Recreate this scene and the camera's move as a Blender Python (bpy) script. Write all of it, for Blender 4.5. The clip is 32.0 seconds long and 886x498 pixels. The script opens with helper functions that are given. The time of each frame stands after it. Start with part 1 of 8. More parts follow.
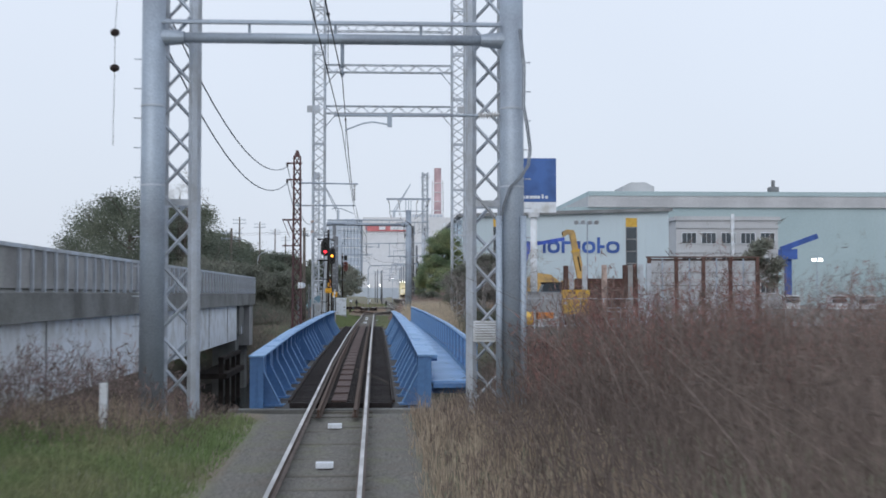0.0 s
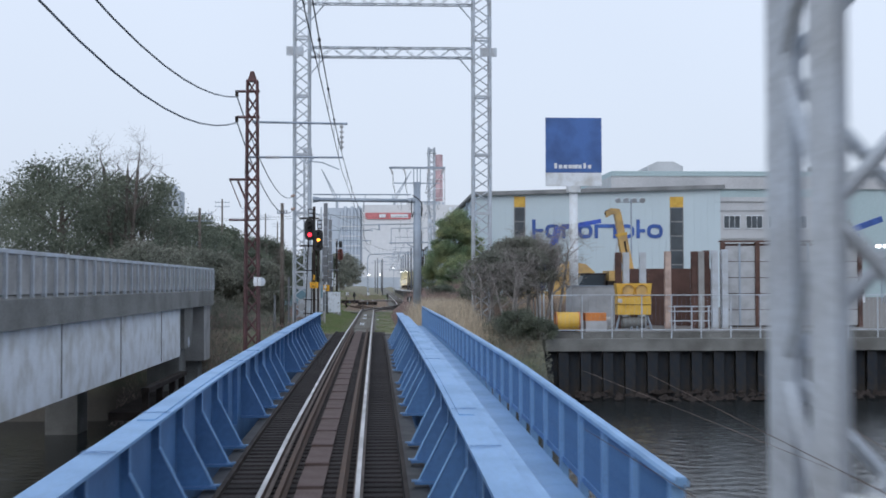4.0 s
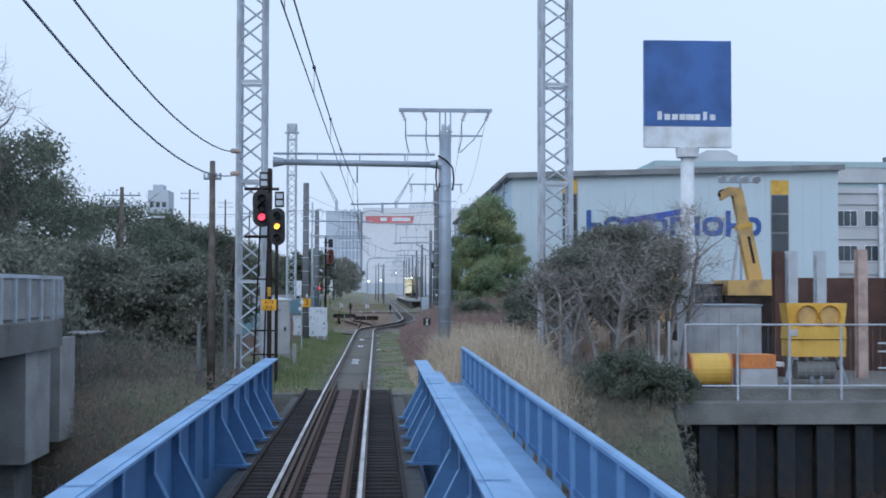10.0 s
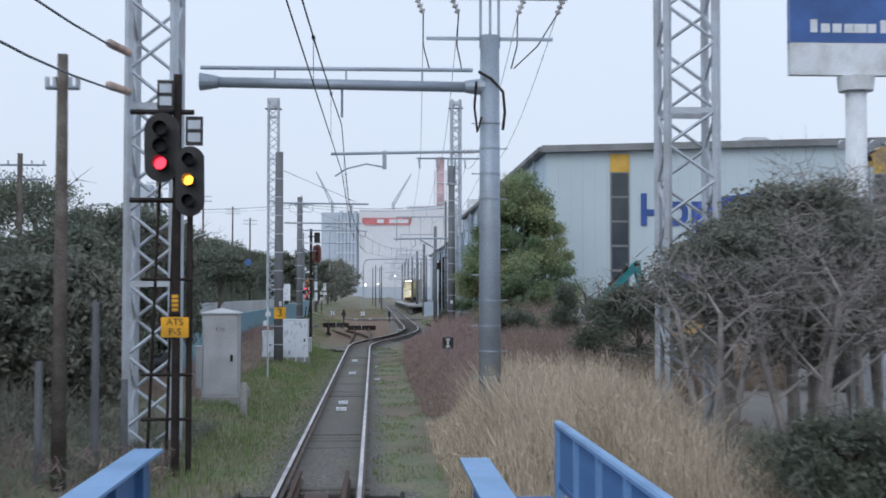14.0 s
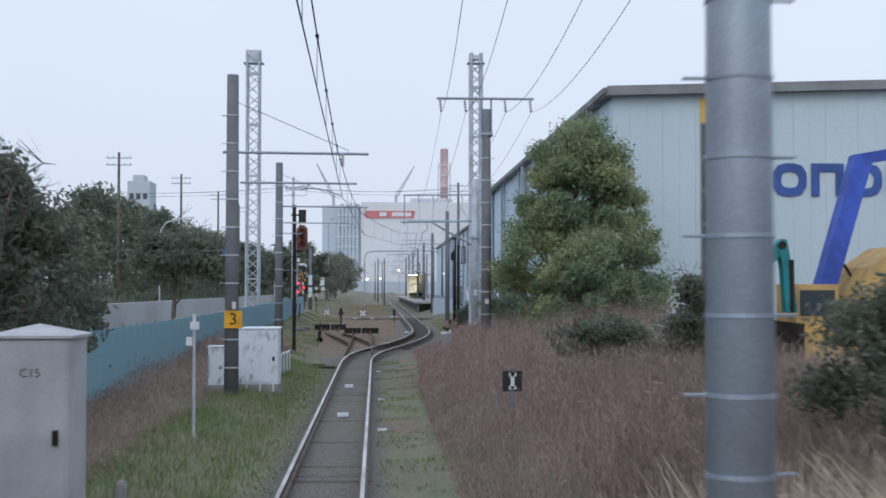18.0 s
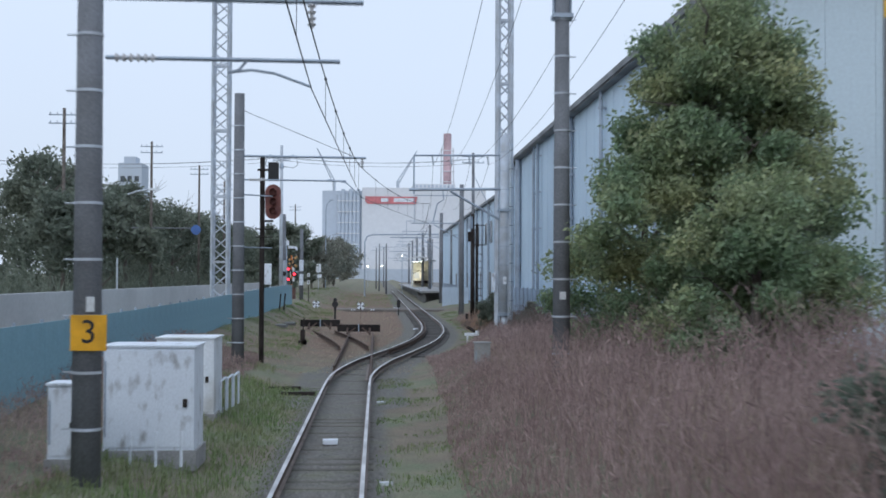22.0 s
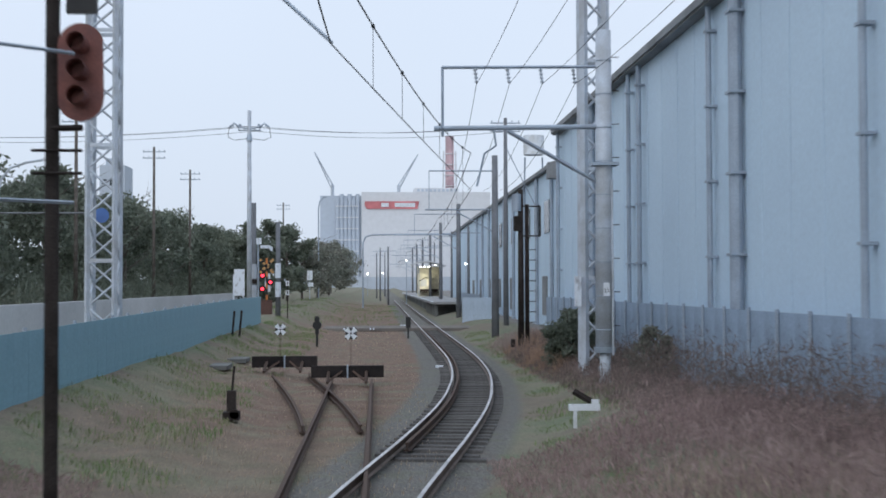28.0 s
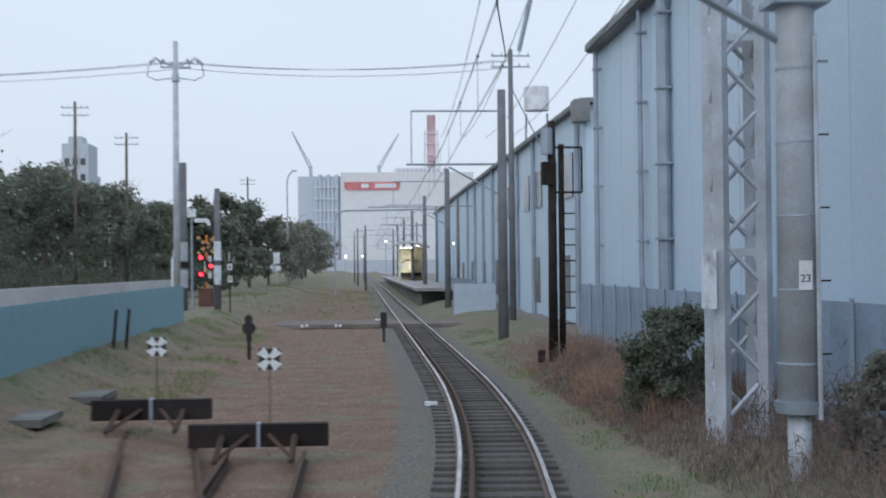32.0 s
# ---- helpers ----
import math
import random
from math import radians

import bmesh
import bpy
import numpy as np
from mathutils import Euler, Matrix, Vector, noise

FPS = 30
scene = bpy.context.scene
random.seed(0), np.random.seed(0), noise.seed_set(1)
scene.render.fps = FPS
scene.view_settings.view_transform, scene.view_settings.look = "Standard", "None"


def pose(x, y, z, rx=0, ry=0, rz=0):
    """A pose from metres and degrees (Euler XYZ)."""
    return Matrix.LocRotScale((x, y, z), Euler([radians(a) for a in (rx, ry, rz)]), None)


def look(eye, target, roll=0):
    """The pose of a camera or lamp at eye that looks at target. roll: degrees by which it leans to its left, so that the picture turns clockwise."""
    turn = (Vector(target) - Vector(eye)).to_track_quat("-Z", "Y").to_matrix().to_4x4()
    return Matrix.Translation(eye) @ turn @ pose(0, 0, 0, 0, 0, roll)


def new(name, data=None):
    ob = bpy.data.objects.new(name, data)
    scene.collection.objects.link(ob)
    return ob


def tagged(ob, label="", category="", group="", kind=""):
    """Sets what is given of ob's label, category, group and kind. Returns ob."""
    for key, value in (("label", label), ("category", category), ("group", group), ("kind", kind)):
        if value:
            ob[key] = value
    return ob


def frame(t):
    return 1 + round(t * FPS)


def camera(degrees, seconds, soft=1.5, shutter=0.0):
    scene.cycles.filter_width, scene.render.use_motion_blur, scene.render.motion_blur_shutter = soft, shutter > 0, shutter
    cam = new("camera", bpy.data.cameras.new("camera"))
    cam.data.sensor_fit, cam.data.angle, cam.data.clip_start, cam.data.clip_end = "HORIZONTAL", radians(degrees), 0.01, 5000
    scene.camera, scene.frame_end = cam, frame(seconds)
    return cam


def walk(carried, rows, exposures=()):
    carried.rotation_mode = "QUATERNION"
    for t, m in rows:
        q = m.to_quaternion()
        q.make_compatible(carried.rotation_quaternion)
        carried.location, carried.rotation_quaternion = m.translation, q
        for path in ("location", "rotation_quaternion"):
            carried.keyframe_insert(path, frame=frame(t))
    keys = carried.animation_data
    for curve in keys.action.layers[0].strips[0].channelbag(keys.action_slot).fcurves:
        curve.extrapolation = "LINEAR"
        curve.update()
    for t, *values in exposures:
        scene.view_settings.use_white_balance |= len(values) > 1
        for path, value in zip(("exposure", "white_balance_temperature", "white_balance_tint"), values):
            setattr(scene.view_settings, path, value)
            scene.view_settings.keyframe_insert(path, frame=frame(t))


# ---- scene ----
# The train runs along +y; rail tops lie at z = 0, the straight track's centre at x = 0.
cam = camera(38.0, 32.0, 1.7, 0.9)
PATH = [
    (0.0, 0.763, 0.000, 1.803, -2.989, 2.118, -0.008),
    (0.5, 0.754, 2.430, 1.844, -3.097, 2.164, 0.050),
    (1.0, 0.733, 4.847, 1.907, -3.156, 2.187, 0.094),
    (1.5, 0.744, 7.264, 1.951, -3.183, 2.180, 0.130),
    (2.0, 0.773, 9.696, 1.990, -3.139, 2.167, 0.135),
    (2.5, 0.778, 12.176, 2.022, -3.161, 1.979, 0.069),
    (3.0, 0.778, 14.679, 2.082, -3.061, 1.774, -0.013),
    (3.5, 0.784, 17.124, 2.124, -3.027, 1.701, -0.072),
    (5.5, 0.780, 26.617, 2.309, -2.864, 1.416, -0.160),
    (6.0, 0.773, 28.977, 2.360, -2.875, 1.438, -0.181),
    (6.5, 0.753, 31.301, 2.438, -2.890, 1.539, -0.097),
    (7.0, 0.739, 33.603, 2.467, -2.941, 1.628, -0.079),
    (7.5, 0.741, 35.923, 2.510, -2.939, 1.679, -0.091),
    (8.0, 0.746, 38.243, 2.544, -2.939, 1.744, -0.092),
    (8.5, 0.733, 40.555, 2.573, -2.971, 1.791, -0.044),
    (9.0, 0.738, 42.863, 2.578, -2.968, 1.879, 0.020),
    (9.5, 0.761, 45.144, 2.598, -2.972, 1.865, 0.108),
    (10.0, 0.774, 47.383, 2.612, -2.952, 1.875, 0.102),
    (10.5, 0.785, 49.619, 2.634, -2.952, 1.940, 0.003),
    (11.0, 0.783, 51.866, 2.641, -2.987, 2.014, -0.012),
    (11.5, 0.782, 54.124, 2.663, -3.021, 2.009, -0.008),
    (12.0, 0.766, 56.326, 2.685, -3.085, 1.966, -0.018),
    (12.5, 0.754, 58.472, 2.703, -3.105, 1.954, -0.034),
    (13.0, 0.750, 60.614, 2.698, -3.085, 2.035, -0.020),
    (13.5, 0.736, 62.707, 2.723, -3.105, 2.016, -0.039),
    (14.0, 0.747, 64.791, 2.714, -3.093, 2.029, 0.032),
    (14.5, 0.736, 67.019, 2.726, -3.113, 2.049, 0.040),
    (16.5, 0.775, 75.800, 2.743, -2.967, 1.912, 0.029),
    (17.0, 0.759, 77.927, 2.742, -2.954, 1.842, 0.028),
    (17.5, 0.754, 80.005, 2.748, -2.925, 1.858, 0.041),
    (18.0, 0.742, 82.075, 2.763, -2.994, 1.802, 0.026),
    (18.5, 0.766, 84.161, 2.741, -2.996, 1.764, 0.013),
    (19.0, 0.773, 86.255, 2.733, -2.956, 1.654, 0.024),
    (19.5, 0.759, 88.343, 2.733, -2.953, 1.581, 0.111),
    (20.0, 0.743, 90.422, 2.739, -2.958, 1.470, 0.169),
    (20.5, 0.748, 92.471, 2.732, -2.966, 1.433, 0.154),
    (21.0, 0.775, 94.514, 2.730, -2.988, 1.394, 0.184),
    (21.5, 0.758, 96.608, 2.724, -2.958, 1.286, 0.222),
    (22.0, 0.740, 98.740, 2.713, -2.939, 1.268, 0.258),
    (22.5, 0.742, 100.902, 2.703, -2.918, 1.242, 0.260),
    (23.0, 0.758, 103.068, 2.683, -2.911, 1.219, 0.238),
    (23.5, 0.759, 105.181, 2.681, -2.915, 1.186, 0.310),
    (24.0, 0.760, 107.262, 2.680, -2.949, 1.267, 0.329),
    (24.5, 0.771, 109.357, 2.712, -2.972, 1.284, 0.301),
    (25.0, 0.767, 111.492, 2.722, -2.990, 1.373, 0.237),
    (25.5, 0.781, 113.676, 2.716, -2.960, 1.386, 0.152),
    (27.5, 0.748, 122.596, 2.717, -2.918, 1.574, -0.046),
    (28.0, 0.738, 124.811, 2.706, -2.921, 1.615, -0.185),
    (28.5, 0.739, 127.025, 2.700, -2.902, 1.602, -0.216),
    (29.0, 0.728, 129.247, 2.711, -2.893, 1.571, -0.251),
    (29.5, 0.708, 131.473, 2.691, -2.924, 1.605, -0.270),
    (30.0, 0.698, 133.714, 2.710, -2.873, 1.560, -0.303),
    (30.5, 0.737, 135.982, 2.713, -2.976, 1.578, -0.326),
    (31.0, 0.889, 138.258, 2.721, -2.964, 1.593, -0.457),
    (31.5, 1.107, 140.543, 2.723, -3.089, 1.394, -0.581),
    (32.0, 1.411, 142.847, 2.714, -3.735, 0.848, -0.554),
]
walk(cam, [(t, pose(x, y, z, 90 + pitch, 0, yaw) @ pose(0, 0, 0, 0, 0, roll)) for t, x, y, z, yaw, pitch, roll in PATH], [(0.0, 0.0, 6050, 10), (3.0, 0.0, 5850, 10), (6.0, 0.0, 5900, 10), (8.0, 0.0, 5650, 9), (9.6, 0.0, 5300, 8), (12.0, 0.0, 5350, 8), (13.2, 0.0, 5800, 10), (21.0, 0.0, 5850, 10), (22.8, 0.0, 5520, 8), (24.2, 0.0, 5520, 8), (25.5, 0.0, 5680, 9), (28.0, 0.0, 5850, 9), (32.0, 0.0, 5900, 9)])
# ---------------------------------------------------------------- world and light
world = bpy.data.worlds.new("overcast_dusk")
scene.world = world
world.use_nodes = True
wn, wl = world.node_tree.nodes, world.node_tree.links
wn.clear()
w_out = wn.new("ShaderNodeOutputWorld")
w_bg = wn.new("ShaderNodeBackground")
w_sky = wn.new("ShaderNodeTexSky")
w_sky.sky_type = "NISHITA"
w_sky.sun_disc = False
w_sky.sun_elevation, w_sky.sun_rotation = radians(24), radians(200)
w_sky.dust_density, w_sky.air_density = 4.0, 1.0
w_scale = wn.new("ShaderNodeVectorMath")
w_scale.operation = "SCALE"
w_scale.inputs[3].default_value = 0.10
w_mix = wn.new("ShaderNodeMix")
w_mix.data_type = "RGBA"
w_mix.inputs[0].default_value = 0.88
# Flat cloud layer: a little brighter overhead, bluish at the horizon.
w_tc = wn.new("ShaderNodeTexCoord")
w_sep = wn.new("ShaderNodeSeparateXYZ")
w_ramp = wn.new("ShaderNodeValToRGB")
w_ramp.color_ramp.elements[0].position, w_ramp.color_ramp.elements[0].color = 0.0, (0.795, 0.83, 0.885, 1)
w_ramp.color_ramp.elements[1].position, w_ramp.color_ramp.elements[1].color = 0.55, (0.945, 0.985, 1.05, 1)
w_noise = wn.new("ShaderNodeTexNoise")
w_noise.inputs["Scale"].default_value, w_noise.inputs["Detail"].default_value = 2.2, 3.0
w_nm = wn.new("ShaderNodeMapRange")
w_nm.inputs[3].default_value, w_nm.inputs[4].default_value = 0.94, 1.06
w_mul = wn.new("ShaderNodeVectorMath")
w_mul.operation = "SCALE"
wl.new(w_tc.outputs["Generated"], w_sep.inputs[0])
wl.new(w_sep.outputs[2], w_ramp.inputs[0])
wl.new(w_tc.outputs["Generated"], w_noise.inputs["Vector"])
wl.new(w_noise.outputs[0], w_nm.inputs[0])
wl.new(w_ramp.outputs[0], w_mul.inputs[0])
wl.new(w_nm.outputs[0], w_mul.inputs[3])
wl.new(w_sky.outputs[0], w_scale.inputs[0])
wl.new(w_scale.outputs[0], w_mix.inputs[6])
wl.new(w_mul.outputs[0], w_mix.inputs[7])
wl.new(w_mix.outputs[2], w_bg.inputs[0])
w_bg.inputs[1].default_value = 1.0
wl.new(w_bg.outputs[0], w_out.inputs[0])
sun = new("sun", bpy.data.lights.new("sun", "SUN"))
sun.data.energy, sun.data.angle, sun.data.color = 0.6, radians(35), (1.0, 0.96, 0.9)
sun.matrix_world = look((-30, -60, 60), (0, 30, 0))


# ---------------------------------------------------------------- materials
def material(name, color, rough=0.7, metal=0.0, vary=0.18, scale=3.0, fine=40.0, bump=0.0, second=None, amount=0.5, stretch=(1, 1, 1), edge=0.08, rand=0.0, thin=0.0):
    """A painted or natural surface: two scales of noise move the colour, a second colour breaks in as stains, bump gives grain."""
    m = bpy.data.materials.new(name)
    m.use_nodes = True
    n, l = m.node_tree.nodes, m.node_tree.links
    b = n["Principled BSDF"]
    tc = n.new("ShaderNodeTexCoord")
    mp = n.new("ShaderNodeMapping")
    mp.inputs["Scale"].default_value = stretch
    l.new(tc.outputs["Object"], mp.inputs[0])
    big, small = n.new("ShaderNodeTexNoise"), n.new("ShaderNodeTexNoise")
    big.inputs["Scale"].default_value, big.inputs["Detail"].default_value = scale, 5
    small.inputs["Scale"].default_value, small.inputs["Detail"].default_value = fine, 3
    l.new(mp.outputs[0], big.inputs["Vector"])
    l.new(mp.outputs[0], small.inputs["Vector"])
    mix = n.new("ShaderNodeMix")
    mix.data_type = "RGBA"
    mix.inputs[6].default_value = (*color, 1)
    mix.inputs[7].default_value = (*(second or [c * 0.6 for c in color]), 1)
    ramp = n.new("ShaderNodeMapRange")
    ramp.inputs[1].default_value, ramp.inputs[2].default_value = 0.62 - 0.3 * amount - edge, 0.62 - 0.3 * amount + edge + 0.1
    l.new(big.outputs[0], ramp.inputs[0])
    l.new(ramp.outputs[0], mix.inputs[0])
    val = n.new("ShaderNodeMapRange")
    val.inputs[1].default_value, val.inputs[2].default_value = 0.3, 0.7
    val.inputs[3].default_value, val.inputs[4].default_value = 1 - vary, 1 + vary
    l.new(small.outputs[0], val.inputs[0])
    sc = n.new("ShaderNodeVectorMath")
    sc.operation = "SCALE"
    l.new(mix.outputs[2], sc.inputs[0])
    if rand:
        info = n.new("ShaderNodeNewGeometry") if rand < 0 else n.new("ShaderNodeObjectInfo")
        rr = n.new("ShaderNodeMapRange")
        rr.inputs[3].default_value, rr.inputs[4].default_value = 1 - abs(rand), 1 + abs(rand)
        l.new(info.outputs["Random Per Island" if rand < 0 else "Random"], rr.inputs[0])
        mul = n.new("ShaderNodeMath")
        mul.operation = "MULTIPLY"
        l.new(val.outputs[0], mul.inputs[0])
        l.new(rr.outputs[0], mul.inputs[1])
        l.new(mul.outputs[0], sc.inputs[3])
    else:
        l.new(val.outputs[0], sc.inputs[3])
    l.new(sc.outputs[0], b.inputs["Base Color"])
    b.inputs["Metallic"].default_value = metal
    b.inputs["Specular IOR Level"].default_value = 0.5 if rough < 0.72 else 0.15
    rg = n.new("ShaderNodeMapRange")
    rg.inputs[3].default_value, rg.inputs[4].default_value = max(0.05, rough - 0.1), min(1.0, rough + 0.12)
    l.new(big.outputs[0], rg.inputs[0])
    l.new(rg.outputs[0], b.inputs["Roughness"])
    if bump:
        bp = n.new("ShaderNodeBump")
        bp.inputs["Strength"].default_value, bp.inputs["Distance"].default_value = bump, 0.02
        l.new(small.outputs[0], bp.inputs["Height"])
        l.new(bp.outputs[0], b.inputs["Normal"])
    if thin:
        # Light passes through leaves and dry blades.
        tr = n.new("ShaderNodeBsdfTranslucent")
        l.new(sc.outputs[0], tr.inputs[0])
        mx = n.new("ShaderNodeMixShader")
        mx.inputs[0].default_value = thin
        l.new(b.outputs[0], mx.inputs[1])
        l.new(tr.outputs[0], mx.inputs[2])
        l.new(mx.outputs[0], n["Material Output"].inputs[0])
    return m


def glow(name, color, strength):
    m = bpy.data.materials.new(name)
    m.use_nodes = True
    b = m.node_tree.nodes["Principled BSDF"]
    b.inputs["Base Color"].default_value = (*color, 1)
    b.inputs["Emission Color"].default_value = (*color, 1)
    b.inputs["Emission Strength"].default_value = strength
    return m


